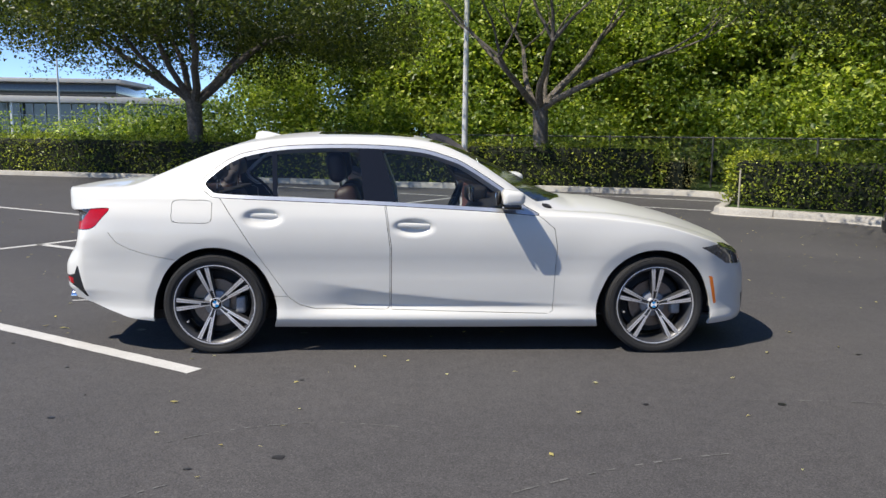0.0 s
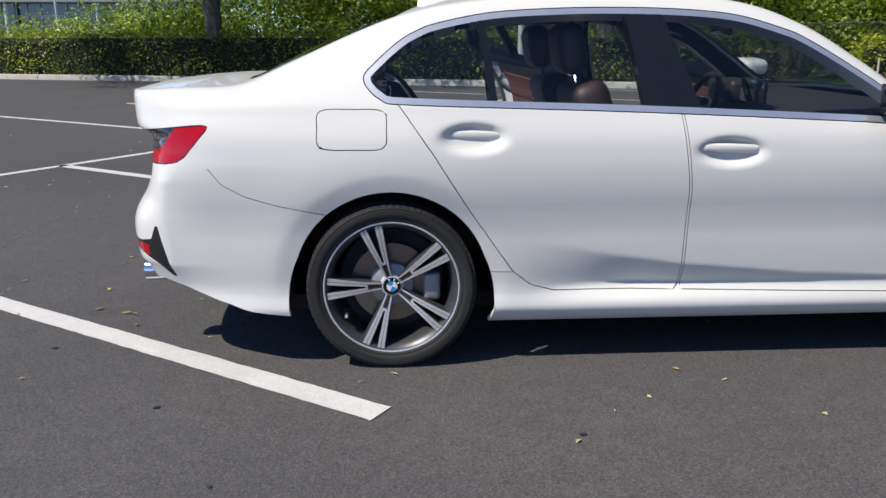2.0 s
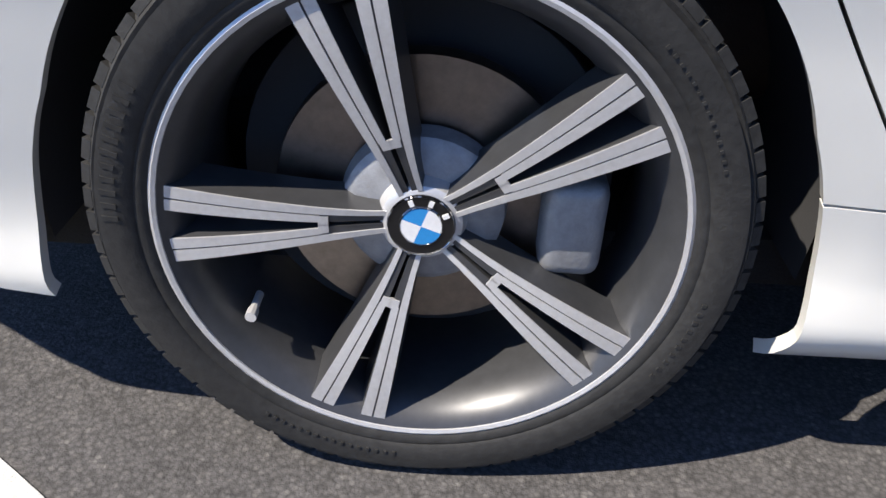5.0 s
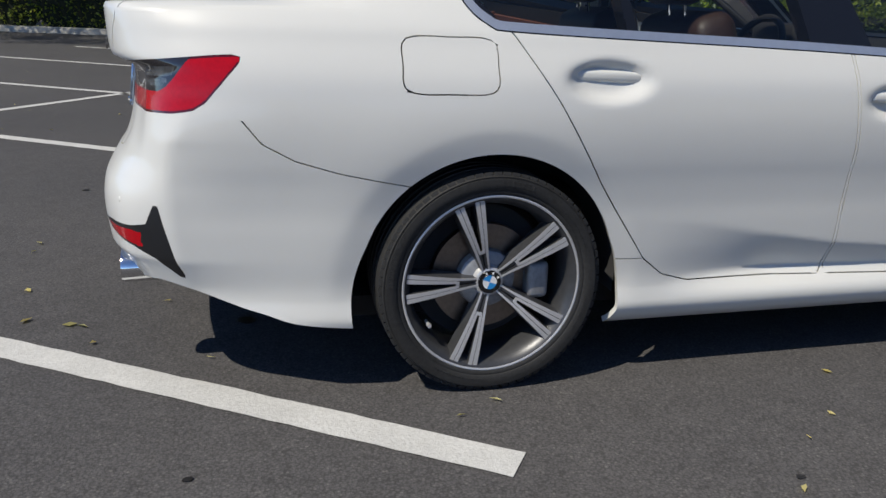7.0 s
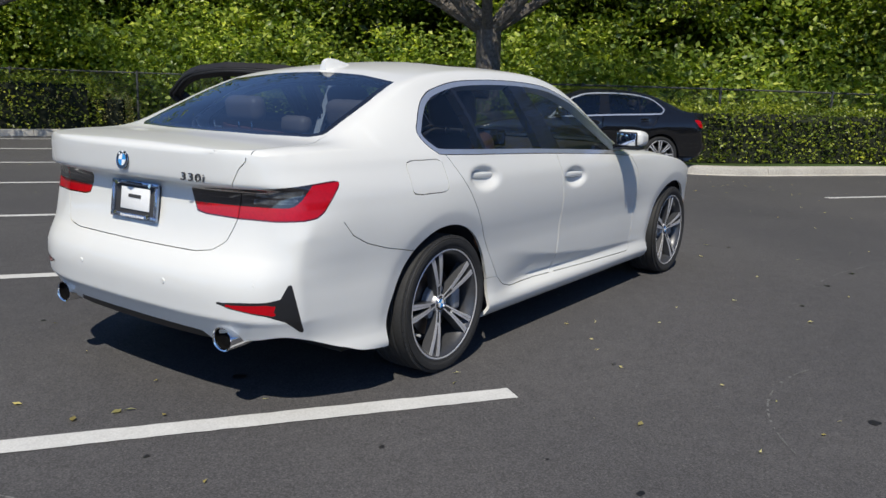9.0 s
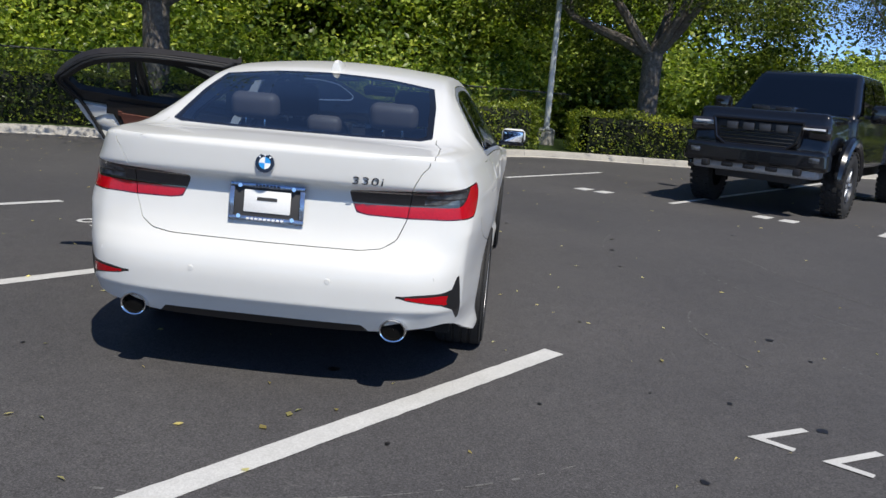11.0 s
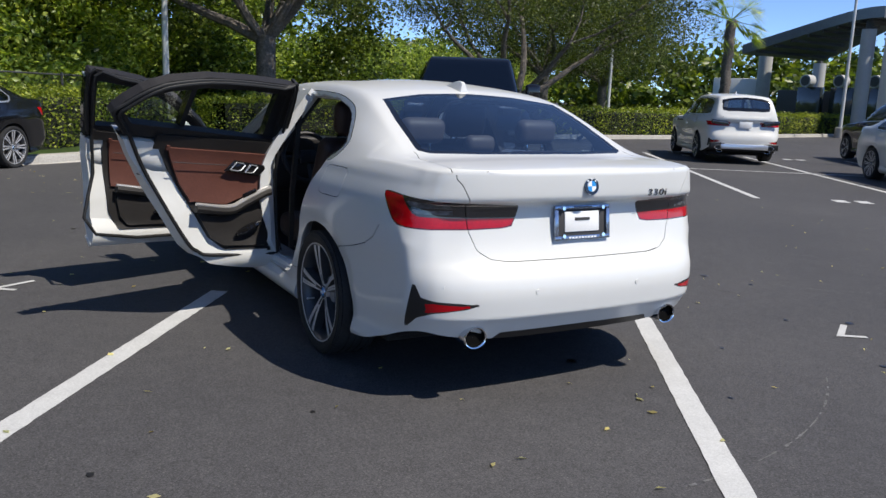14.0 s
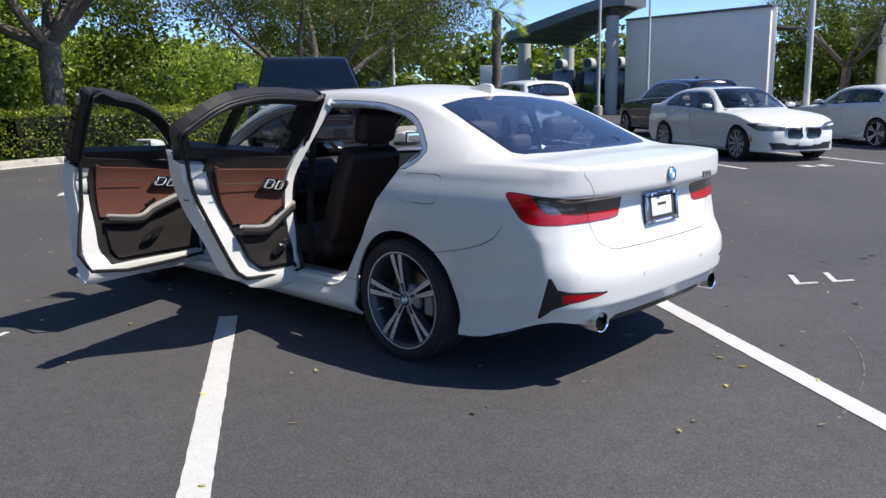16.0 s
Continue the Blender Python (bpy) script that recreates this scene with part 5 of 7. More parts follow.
    for fx, low, high, wide, thin in ((0.0, 0.0, 0.004, 0.030, 0.024), (0.012, 0.0, 0.052, 0.034, 0.011), (0.025, 0.0, 0.062, 0.036, 0.010), (0.06, 0.0, 0.062, 0.037, 0.010), (0.10, 0.0, 0.055, 0.037, 0.011), (0.16, 0.0, 0.034, 0.034, 0.013), (0.21, 0.0, 0.015, 0.028, 0.012), (0.245, 0.0, 0.003, 0.016, 0.006)):
        rows.append([fin.verts.new((fx, p, q)) for p, q in ((-wide, low), (-wide * 0.62 - thin * 0.2, high * 0.35), (-thin, high * 0.93), (0, high), (thin, high * 0.93), (wide * 0.62 + thin * 0.2, high * 0.35), (wide, low))])
    for p, q in zip(rows, rows[1:]):
        for k in range(6):
            fin.faces.new((p[k], p[k + 1], q[k + 1], q[k]))
    fin.faces.new(rows[0])
    fin.faces.new(rows[-1][::-1])
    part("shark_fin_aerial", out_faces(fin), paint_mat, car, angle=40).matrix_local = Matrix.Translation((0.125, 0, float(skin.centre(0.125)) - 0.006)) @ pose(0, 0, 0, 0, -6.5, 0)
    interior(car, colour)
    return car, skin

SEDAN_BASE = panels(SEDAN, 1.4)
main_car, SKIN = sedan("white_sedan", Matrix.Identity(4), WHITE, "white four-door sedan, two doors open, brown leather inside", True, 1.4, SEDAN, SEDAN_BASE, wheel_turns=(0, 20, 10, -8))


def main_details(car, skin):
    # rear badges, number plate, trunk grip
    roundel(car, 0.040, Matrix.Translation((-1.0235, 0, 0.966)) @ pose(0, 0, 0, 0, 0, -90) @ pose(0, 0, 0, -8, 0, 0), (0, 2))
    cu = bpy.data.curves.new("model_badge", "FONT")
    cu.body, cu.size, cu.extrude, cu.align_x, cu.space_character, cu.shear = "330i", 0.052, 0.0015, "CENTER", 1.15, 0.1
    tmp = new("badge_text", cu)
    me = bpy.data.meshes.new_from_object(tmp.evaluated_get(bpy.context.evaluated_depsgraph_get()))
    bpy.data.objects.remove(tmp)
    me.materials.clear()
    me.materials.append(GUNMETAL)
    b = new("model_badge", me)
    b.parent = car
    b["label"] = "chrome model number badge"
    b.matrix_local = Matrix.Translation((-1.0065, -0.415, 0.914)) @ pose(0, 0, 0, 0, 0, -90) @ pose(0, 0, 0, 0, 0, 5) @ pose(0, 0, 0, 93, 0, 0) @ Matrix.Diagonal((1.3, 0.85, 1, 1))
    pf = bmesh.new()
    box(pf, -0.012, 0.0, -0.157, 0.157, -0.078, -0.058, 0.003)
    box(pf, -0.012, 0.0, -0.157, 0.157, 0.060, 0.078, 0.003)
    box(pf, -0.012, 0.0, -0.157, -0.137, -0.058, 0.060, 0.003)
    box(pf, -0.012, 0.0, 0.137, 0.157, -0.058, 0.060, 0.003)
    f = part("plate_frame", pf, PLATE_FRAME, car, "chromed licence plate frame with dealer lettering")
    f.matrix_local = Matrix.Translation((-0.972, 0, 0.797)) @ pose(0, 0, 0, 0, 7, 0)
    part("plate_holder", boxed(0.0, 0.012, -0.15, 0.15, -0.07, 0.07, 0.003), LINER, f)
    part("paper_plate", boxed(-0.006, 0.0, -0.098, 0.098, -0.042, 0.050, 0.003), PLATE_WHITE, f, "white paper insert with a dark bar")
    part("bar", boxed(-0.008, -0.005, -0.042, 0.042, 0.008, 0.022), LINER, f)
    for k in range(9):
        part("bar", boxed(-0.0135, -0.011, -0.075 + k * 0.018, -0.063 + k * 0.018, -0.072, -0.064), ENAMEL, f)
    for k in range(7):
        part("bar", boxed(-0.0135, -0.011, -0.05 + k * 0.015, -0.04 + k * 0.015, 0.066, 0.073), LINER, f)
    for s in (-1, 1):
        for z in (-0.06, 0.065):
            sc = bmesh.new()
            tube(sc, [(0, 0, 0), (-0.008, 0, 0)], 0.009, 12)
            part("plate_screw", sc, BRIGHT, f).matrix_local = Matrix.Translation((-0.012, s * 0.112, z))
    # body side behind the open doors: pillar, sills, seals, seat belt
    P = SEDAN
    pl = [(0.865, 1.315), (1.03, 1.315), (1.16, 0.95), (1.21, 0.30), (0.985, 0.30), (0.955, 0.60), (0.945, 0.92)]
    o = part("door_pillar", patch(skin, pl, 0.035), WHITE, car, "white centre pillar between the door openings")
    thick(o, 0.05)
    for d in ("rear_door", "front_door"):
        ol = [(x, skin.y_at(x, z) - 0.075, z) for x, z in P[d]]
        rim_o = [(x, skin.y_at(x, z) - 0.012, z) for x, z in P[d]]
        bm = bmesh.new()
        n = len(ol)
        cx, cz = np.mean([p[0] for p in ol]), np.mean([p[2] for p in ol])
        a = [bm.verts.new(p) for p in rim_o]
        b2 = [bm.verts.new((cx + (x - cx) * 0.955, y, cz + (z - cz) * 0.965)) for x, y, z in ol]
        for k in range(n):
            bm.faces.new((a[k], a[(k + 1) % n], b2[(k + 1) % n], b2[k]))
        thick(part("door_frame", out_faces(bm), WHITE, car, "white painted door frame", angle=60), 0.012)
        sl = [(cx + (x - cx) * 0.94, y - 0.012, cz + (z - cz) * 0.955) for x, y, z in ol]
        loop_tube("frame_seal", [tuple(q) for q in smoothed(sl + [sl[0]], 3)], 0.012, SEAL, car, 8, False)
    for x0, x1 in ((0.62, 1.0), (1.3, 2.1)):
        part("sill_plate", boxed(x0, x1, 0.70, 0.80, 0.335, 0.345, 0.003), CHROME, car)
    part("inner_sill", boxed(0.5, 2.2, 0.66, 0.835, 0.2, 0.335, 0.02), WHITE, car)
    for a, b in (((0.55, 1.06), (0.9, 1.10)),):
        bt = bmesh.new()
        tube(bt, [(0.98, 0.66, 1.2), (1.0, 0.70, 0.7), (1.02, 0.70, 0.36)], [0.02, 0.02, 0.02], 4)
        part("seat_belt", bt, HIDE, car)
    # heater lines of the rear window are too fine to see; high brake light strip
    part("high_brake_light", boxed(-0.005, 0.005, -0.14, 0.14, -0.008, 0.008, 0.002), SMOKE, car).matrix_local = Matrix.Translation((0.07, 0, 1.325))


main_details(main_car, SKIN)

# ---- kerbs, verge, hedges, fence, poles, trees ----
KERB_LINE = [(-60, 33), (-40, 28.5), (-20, 23.6), (-9, 20.4), (-2, 18.0), (6.4, 15.2), (8.7, 14.2), (9.1, 13.0), (7.9, 10.4), (7.35, 9.3), (7.7, 8.8), (9.3, 7.4), (9.95, 5), (10.4, 2.8), (11.2, 1.1), (12.6, 0.0), (14.2, -1.2), (14.9, -2.6),
             (15.3, -4.6), (16.4, -8.4), (19.0, -13.6), (19.5, -15.2), (20.0, -21), (22.4, -31), (24.6, -41), (26, -52)]


def offset_line(pts, d):
    """The line moved d metres to its left side."""
    p = np.array(pts, float)
    t = np.gradient(p, axis=0)
    t /= np.linalg.norm(t, axis=1)[:, None]
    return p + np.stack([-t[:, 1], t[:, 0]], 1) * d


def between(x0, x1, pts):
    return [p for p in pts if x0 <= p[0] <= x1]


def kerbs():
    """Concrete kerb stones along the lot's edge, each with its joint."""
    line = np.array(smoothed(KERB_LINE, 10))
    seg = np.r_[0, np.cumsum(np.linalg.norm(np.diff(line, axis=0), axis=1))]
    at = lambda s: Vector((np.interp(s, seg, line[:, 0]), np.interp(s, seg, line[:, 1]), 0))
    base = bmesh.new()
    tube(base, [(*p, -0.02) for p in line[::4]], 0.05, 4)
    kerb = tagged(link("kerb", base, KERB), "pale concrete kerb along the edge of the car park", "kerb", kind="structure")
    s, step = 0.0, 3.0
    while s < seg[-1] - step:
        bm = bmesh.new()
        rows = []
        for k in range(7):
            p, q = at(s + 0.006 + (step - 0.012) * k / 6), at(s + 0.05 + (step - 0.012) * k / 6)
            d = (q - p).normalized()
            n = Vector((-d.y, d.x, 0))
            rows.append([bm.verts.new(p + n * o + Vector((0, 0, z))) for o, z in ((0, -0.02), (0.01, 0.10), (0.03, 0.135), (0.06, 0.145), (0.20, 0.148), (0.22, 0.13), (0.22, -0.02))])
        for a, b in zip(rows, rows[1:]):
            for i in range(6):
                bm.faces.new((a[i], a[i + 1], b[i + 1], b[i]))
        bm.faces.new(rows[0])
        bm.faces.new(rows[-1][::-1])
        out_faces(bm)
        link("kerb_stone", bm, KERB, kerb)
        s += step


def verge():
    bm = bmesh.new()
    inner = [tuple(p) for p in offset_line(smoothed(KERB_LINE, 4), 0.15)]
    outer = [(60, -80), (140, -60), (140, 140), (-120, 160), (-120, 60)]
    vs = [bm.verts.new((x, y, 0.10)) for x, y in inner + outer]
    f = bm.faces.new(vs)
    bmesh.ops.triangulate(bm, faces=[f])
    out_faces(bm)
    if sum(f.normal.z for f in bm.faces) < 0:
        bmesh.ops.reverse_faces(bm, faces=bm.faces)
    tagged(link("verge", bm, GRASS, smooth=False), "grass and leaf litter behind the kerb", "verge", kind="structure")


def hedge(pts, height, depth, seed, density=330, label="clipped green hedge behind a concrete kerb", leaf=0.06, mat=None, ragged=0.12):
    """A clipped hedge: leaves all over a near-black core that stands for the inner shade."""
    rng = np.random.default_rng(seed)
    line = np.array(smoothed(pts, 6))
    seg = np.r_[0, np.cumsum(np.linalg.norm(np.diff(line, axis=0), axis=1))]
    L = seg[-1]
    h = thing("hedge", Matrix.Identity(4), label, "hedge", "hedges")
    t = np.gradient(line, axis=0)
    t /= np.linalg.norm(t, axis=1)[:, None]
    nrm = np.stack([-t[:, 1], t[:, 0]], 1)
    n = int(L * (height * 2 + depth) * density)
    s = rng.uniform(0, L, n)
    base = np.stack([np.interp(s, seg, line[:, i]) for i in (0, 1)], 1)
    nn = np.stack([np.interp(s, seg, nrm[:, i]) for i in (0, 1)], 1)
    u = rng.uniform(0, 1, n) * (2 * height + depth)
    wob = ragged * (np.sin(s * 2.1 + seed) * 0.4 + np.sin(s * 5.3) * 0.3 + rng.normal(0, 0.45, n))
    front, top = u < height, (u >= height) & (u < height + depth)
    off = np.where(front, -wob * 0.6, np.where(top, u - height, depth + wob * 0.6))
    z = np.where(front, u, np.where(top, height + wob, u - height - depth))
    z = np.clip(z, 0.02, None) + 0.12
    c = np.concatenate([base + nn * off[:, None], z[:, None]], 1)
    m = int(depth * height * density * 1.6)
    for e in (0, -1):  # the ends
        b = line[e] + nrm[e] * rng.uniform(0, depth, m)[:, None] + t[e] * rng.normal(0, 0.06, m)[:, None]
        c = np.concatenate([c, np.column_stack([b, 0.12 + rng.uniform(0, height, m)])])
    v, f = leaves(c, leaf, rng, 1.0)
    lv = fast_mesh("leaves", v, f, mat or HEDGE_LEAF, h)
    tagged(lv, kind="stuff")
    # dark sheet in place of the shade between the inner leaves
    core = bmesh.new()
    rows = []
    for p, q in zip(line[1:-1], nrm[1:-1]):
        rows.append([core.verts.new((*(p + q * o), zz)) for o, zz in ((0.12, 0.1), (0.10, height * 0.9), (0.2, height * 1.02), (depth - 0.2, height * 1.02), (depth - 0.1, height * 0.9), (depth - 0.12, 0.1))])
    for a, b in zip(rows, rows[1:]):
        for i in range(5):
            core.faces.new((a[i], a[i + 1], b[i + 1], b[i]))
    part("core", core, HEDGE_INNER_SHADE, h)
    return h


# near-black: the hedge's inner shade put into a colour
HEDGE_INNER_SHADE = simple("hedge_core", (0.012, 0.017, 0.006), 0.95, 0, 0.5, 30, 0.5)


def branchy(bm, rng, p, d, r, length, depth, tips):
    """A limb that bends and forks."""
    pts, radii = [p], [r]
    n = 5
    for k in range(n):
        d = (d + Vector((rng.uniform(-0.22, 0.22), rng.uniform(-0.22, 0.22), rng.uniform(-0.08, 0.16)))).normalized()
        p = p + d * length / n
        pts.append(p)
        radii.append(r * (1 - 0.45 * (k + 1) / n))
        if depth <= 1 and k >= 1:
            tips.append(p)
    tube(bm, pts, radii, 8 if r > 0.05 else 5, False)
    tips.append(p)
    if depth > 0:
        for _ in range(rng.choice((2, 3))):
            e = (d + Vector((rng.uniform(-0.8, 0.8), rng.uniform(-0.8, 0.8), rng.uniform(-0.25, 0.5)))).normalized()
            branchy(bm, rng, p, e, radii[-1] * rng.uniform(0.6, 0.85), length * rng.uniform(0.55, 0.8), depth - 1, tips)


def oak(x, y, fork, seed, r=0.24, limbs=5, reach=2.6, leaf_n=26000, spread=1.5, lean=(0, 0), leaf=0.085, droop=0.0, skirt=None, mat=None, label="mature shade tree with grey trunk and dark green crown", z_from=2.6):
    rng = random.Random(seed)
    npr = np.random.default_rng(seed)
    t = thing("tree", Matrix.Translation((x, y, 0)), label, "tree", "trees round the car park")
    bm = bmesh.new()
    top = Vector((lean[0] * fork, lean[1] * fork, fork))
    tube(bm, [(0, 0, -0.1), (0.01, 0, 0.08), (0.01, 0, 0.35), top * 0.5 + Vector((0.03, -0.02, 0)), top], [r * 1.7, r * 1.45, r * 1.08, r * 0.95, r * 0.98], 14)
    tips = []
    for k in range(limbs):
        a = 2 * math.pi * (k + rng.uniform(-0.25, 0.25)) / limbs
        up = rng.uniform(0.45, 1.15)
        branchy(bm, rng, top - Vector((0, 0, 0.15)), Vector((math.cos(a), math.sin(a), up)).normalized(), r * rng.uniform(0.45, 0.62), reach * rng.uniform(0.8, 1.15), 2, tips)
    part("trunk", bm, BARK, t, "grey-brown trunk with spreading limbs")
    tp = np.array([tuple(p) for p in tips])
    cl = tp[npr.integers(0, len(tp), leaf_n // 55)] + npr.normal(0, spread * 0.36, (leaf_n // 55, 3)) * [1, 1, 0.65] + [0, 0, 0.25 - droop]
    idx = npr.integers(0, len(cl), leaf_n)
    c = cl[idx] + npr.normal(0, 0.26, (leaf_n, 3)) * [1.1, 1.1, 0.7]
    c = c[c[:, 2] > z_from]
    if skirt:  # the low outer boughs
        rad, z0, z1, m = skirt
        k = m // 90
        a, q = npr.uniform(0, 6.283, k), rad * npr.uniform(0.03, 1, k) ** 0.55
        low = z0 + (z1 - z0) * npr.uniform(0, 1, k) + 0.5 * np.sin(a * 3 + seed) * q / rad
        sc = np.stack([q * np.cos(a), q * np.sin(a), low], 1)
        c = np.concatenate([c, sc[npr.integers(0, k, m)] + npr.normal(0, 0.3, (m, 3)) * [1.2, 1.2, 0.6]])
    v, f = leaves(c, leaf, npr, 0.5)
    tagged(fast_mesh("crown", v, f, mat or OAK, t), kind="stuff")
    return t


def woods(name, centres, radii, counts, size, mat, seed, label, category="woodland", clump=0.46):
    """Crowns made of clumps of leaves, with dark gaps between the clumps."""
    npr = np.random.default_rng(seed)
    out = []
    for c, r, n in zip(centres, radii, counts):
        m = max(4, n // 60)
        d = npr.normal(size=(m, 3))
        d /= np.linalg.norm(d, axis=1)[:, None]
        rad = npr.uniform(0.25, 1.0, m) ** 0.45
        lump = 1 + 0.22 * np.sin(d[:, 0] * 5 + c[0]) * np.sin(d[:, 1] * 4 + c[1] * 2) + 0.15 * np.sin(d[:, 2] * 7 + c[0] * 3)
        at = np.array(c) + d * (rad * lump)[:, None] * np.array(r)
        big = npr.uniform(0.6, 1.3, m)
        i = npr.integers(0, m, n)
        out.append(at[i] + npr.normal(0, clump, (n, 3)) * big[i][:, None] * [1.0, 1.0, 0.6])
    p = np.concatenate(out)
    p = p[p[:, 2] > 0.1]
    v, f = leaves(p, size, npr, 1.3)
    tagged(fast_mesh(name, v, f, mat), label, category, kind="stuff")


def pole(x, y, h, r=0.075, lean=0.0, base=True):
    t = thing("light_pole", Matrix.Translation((x, y, 0)), "tall pale grey metal light pole on a concrete footing", "light pole", "light poles")
    bm = bmesh.new()
    tube(bm, [(0, 0, 0.0), (0, 0, h * 0.5), (lean, 0, h)], [r, r * 0.85, r * 0.62], 20)
    part("post", bm, POLE, t)
    if base:
        b = bmesh.new()
        tube(b, [(0, 0, -0.05), (0, 0, 0.5), (0, 0, 0.53)], [0.24, 0.24, 0.2], 20)
        part("footing", b, KERB, t)
        part("flange", boxed(-0.16, 0.16, -0.16, 0.16, 0.525, 0.55, 0.01), GALV, t)
    arm = bmesh.new()
    tube(arm, [(lean, 0, h - 0.1), (lean + 0.5, 0, h)], 0.03, 8)
    part("lamp_arm", arm, POLE, t)
    part("lamp_head", boxed(lean + 0.4, lean + 1.0, -0.16, 0.16, h - 0.02, h + 0.1, 0.02), GALV, t)


WIRE = simple("weathered_wire", (0.07, 0.073, 0.07), 0.7, 0.2, 0.1, 50)


def fence(pts, h):
    """Chain-link fence: posts, top rail and woven wire."""
    line = np.array(smoothed(pts, 8))
    seg = np.r_[0, np.cumsum(np.linalg.norm(np.diff(line, axis=0), axis=1))]
    at = lambda s: Vector((np.interp(s, seg, line[:, 0]), np.interp(s, seg, line[:, 1]), 0))
    f = thing("fence", Matrix.Identity(4), "galvanised chain-link fence behind the hedge", "fence")
    s = 0.0
    while s < seg[-1]:
        bm = bmesh.new()
        tube(bm, [at(s) + Vector((0, 0, -0.1)), at(s) + Vector((0, 0, h + 0.05))], 0.03, 10)
        part("post", bm, WIRE, f)
        s += 3.0
    bm = bmesh.new()
    tube(bm, [(*p, h) for p in line], 0.02, 6)
    part("top_rail", bm, WIRE, f)
    v, q = [], []
    step, w = 0.065, 0.0016
    for sgn in (1, -1):
        for k in range(int((seg[-1] + h) / step)):
            s0 = k * step - (h if sgn > 0 else 0)
            s1 = s0 + sgn * h if sgn > 0 else s0 - h
            z0, z1 = 0.05, h
            lo, hi = (s0, s1)
            if min(lo, hi) < 0 or max(lo, hi) > seg[-1]:
                continue
            m = 5
            for j in range(m):
                a, b = at(lo + (hi - lo) * j / m), at(lo + (hi - lo) * (j + 1) / m)
                za, zb = z0 + (z1 - z0) * j / m, z0 + (z1 - z0) * (j + 1) / m
                i = len(v)
                v += [(a.x, a.y, za - w), (b.x, b.y, zb - w), (b.x, b.y, zb + w), (a.x, a.y, za + w)]
                q += [(i, i + 1, i + 2), (i, i + 2, i + 3)]
    tagged(fast_mesh("wire_mesh", np.array(v), np.array(q), WIRE, f), kind="stuff")


verge()
kerbs()
KL = smoothed(KERB_LINE, 10)
back = lambda lo, hi, d: [tuple(p) for p in offset_line(KL, d)[lo:hi:5]]
hedge(back(10, 58, 0.7), 1.15, 1.1, 1, 220, leaf=0.08)
hedge([(8.0, 10.4), (8.7, 9.6), (9.9, 8.6), (10.7, 7.0), (11.1, 4.8), (11.5, 3.0), (12.2, 1.75), (13.4, 0.8), (14.9, -0.4), (15.5, -1.5)], 1.0, 1.2, 2, 420, leaf=0.07)
hedge([(15.8, -2.4), (16.1, -4.4), (17.3, -8.0), (19.9, -13.0)], 0.95, 1.2, 5, 360, leaf=0.07)
hedge([(20.5, -14.4), (20.9, -20.8), (23.3, -30.8), (25.4, -40.6)], 0.95, 1.1, 6, 300, leaf=0.08)
hedge([(3.0, 17.4), (4.6, 16.8), (6.6, 16.1)], 1.0, 1.0, 7, 420)
hedge([(7.2, 15.9), (8.2, 15.5), (8.9, 15.0)], 0.8, 0.9, 8, 260, "straggly brown-green shrub at the end of a hedge", 0.05, DRY_LEAF, 0.3)
fence([(2, 20.2), (9, 17.2), (12.0, 13.6), (13.2, 9.5), (13.8, 5), (15.4, 2.2), (17.6, 0.6), (19.6, -2.4)], 1.5)
for x, y, h, r in ((3.1, 16.7, 9.5, 0.085), (18.1, -1.75, 9.5, 0.085), (26.1, -23.3, 9.5, 0.08), (22.8, -36.0, 9.5, 0.09), (18.9, -34.6, 9.0, 0.075), (5.1, -18.7, 9.5, 0.085), (-26, 62, 8, 0.1), (-40, 80, 8, 0.12)):
    pole(x, y, h, r)
oak(-5.2, 20.3, 2.5, 11, 0.25, 7, 3.2, 60000, 2.6, z_from=3.1, droop=0.9, leaf=0.105, skirt=(7.2, 4.1, 6.2, 64000))
oak(5.25, 16.9, 2.35, 12, 0.22, 7, 2.9, 34000, 2.4, z_from=5.0, leaf=0.1, mat=WOOD_LEAF)
oak(11.2, 6.1, 2.6, 13, 0.26, 7, 3.0, 44000, 2.4, z_from=3.2, droop=0.6, skirt=(5.5, 3.6, 5.5, 26000))
oak(17.9, -4.3, 2.75, 14, 0.27, 6, 3.0, 40000, 2.4, z_from=3.4, droop=0.5, skirt=(4.8, 3.9, 6.0, 30000))
oak(20.9, -14.5, 1.3, 15, 0.25, 6, 3.6, 40000, 2.2, z_from=3.0, droop=0.5, skirt=(5.0, 4.2, 6.0, 20000))
oak(27.5, -20.5, 2.6, 16, 0.25, 7, 3.0, 44000, 2.4, z_from=2.4, droop=0.8, skirt=(4.5, 3.0, 6.0, 26000))
oak(31, -27, 2.4, 17, 0.25, 7, 3.0, 44000, 2.6, z_from=2.2, droop=0.9, skirt=(4.5, 2.6, 6.0, 26000))
oak(13.0, -46.5, 2.6, 18, 0.25, 6, 3.0, 22000, 2.2, z_from=2.8)


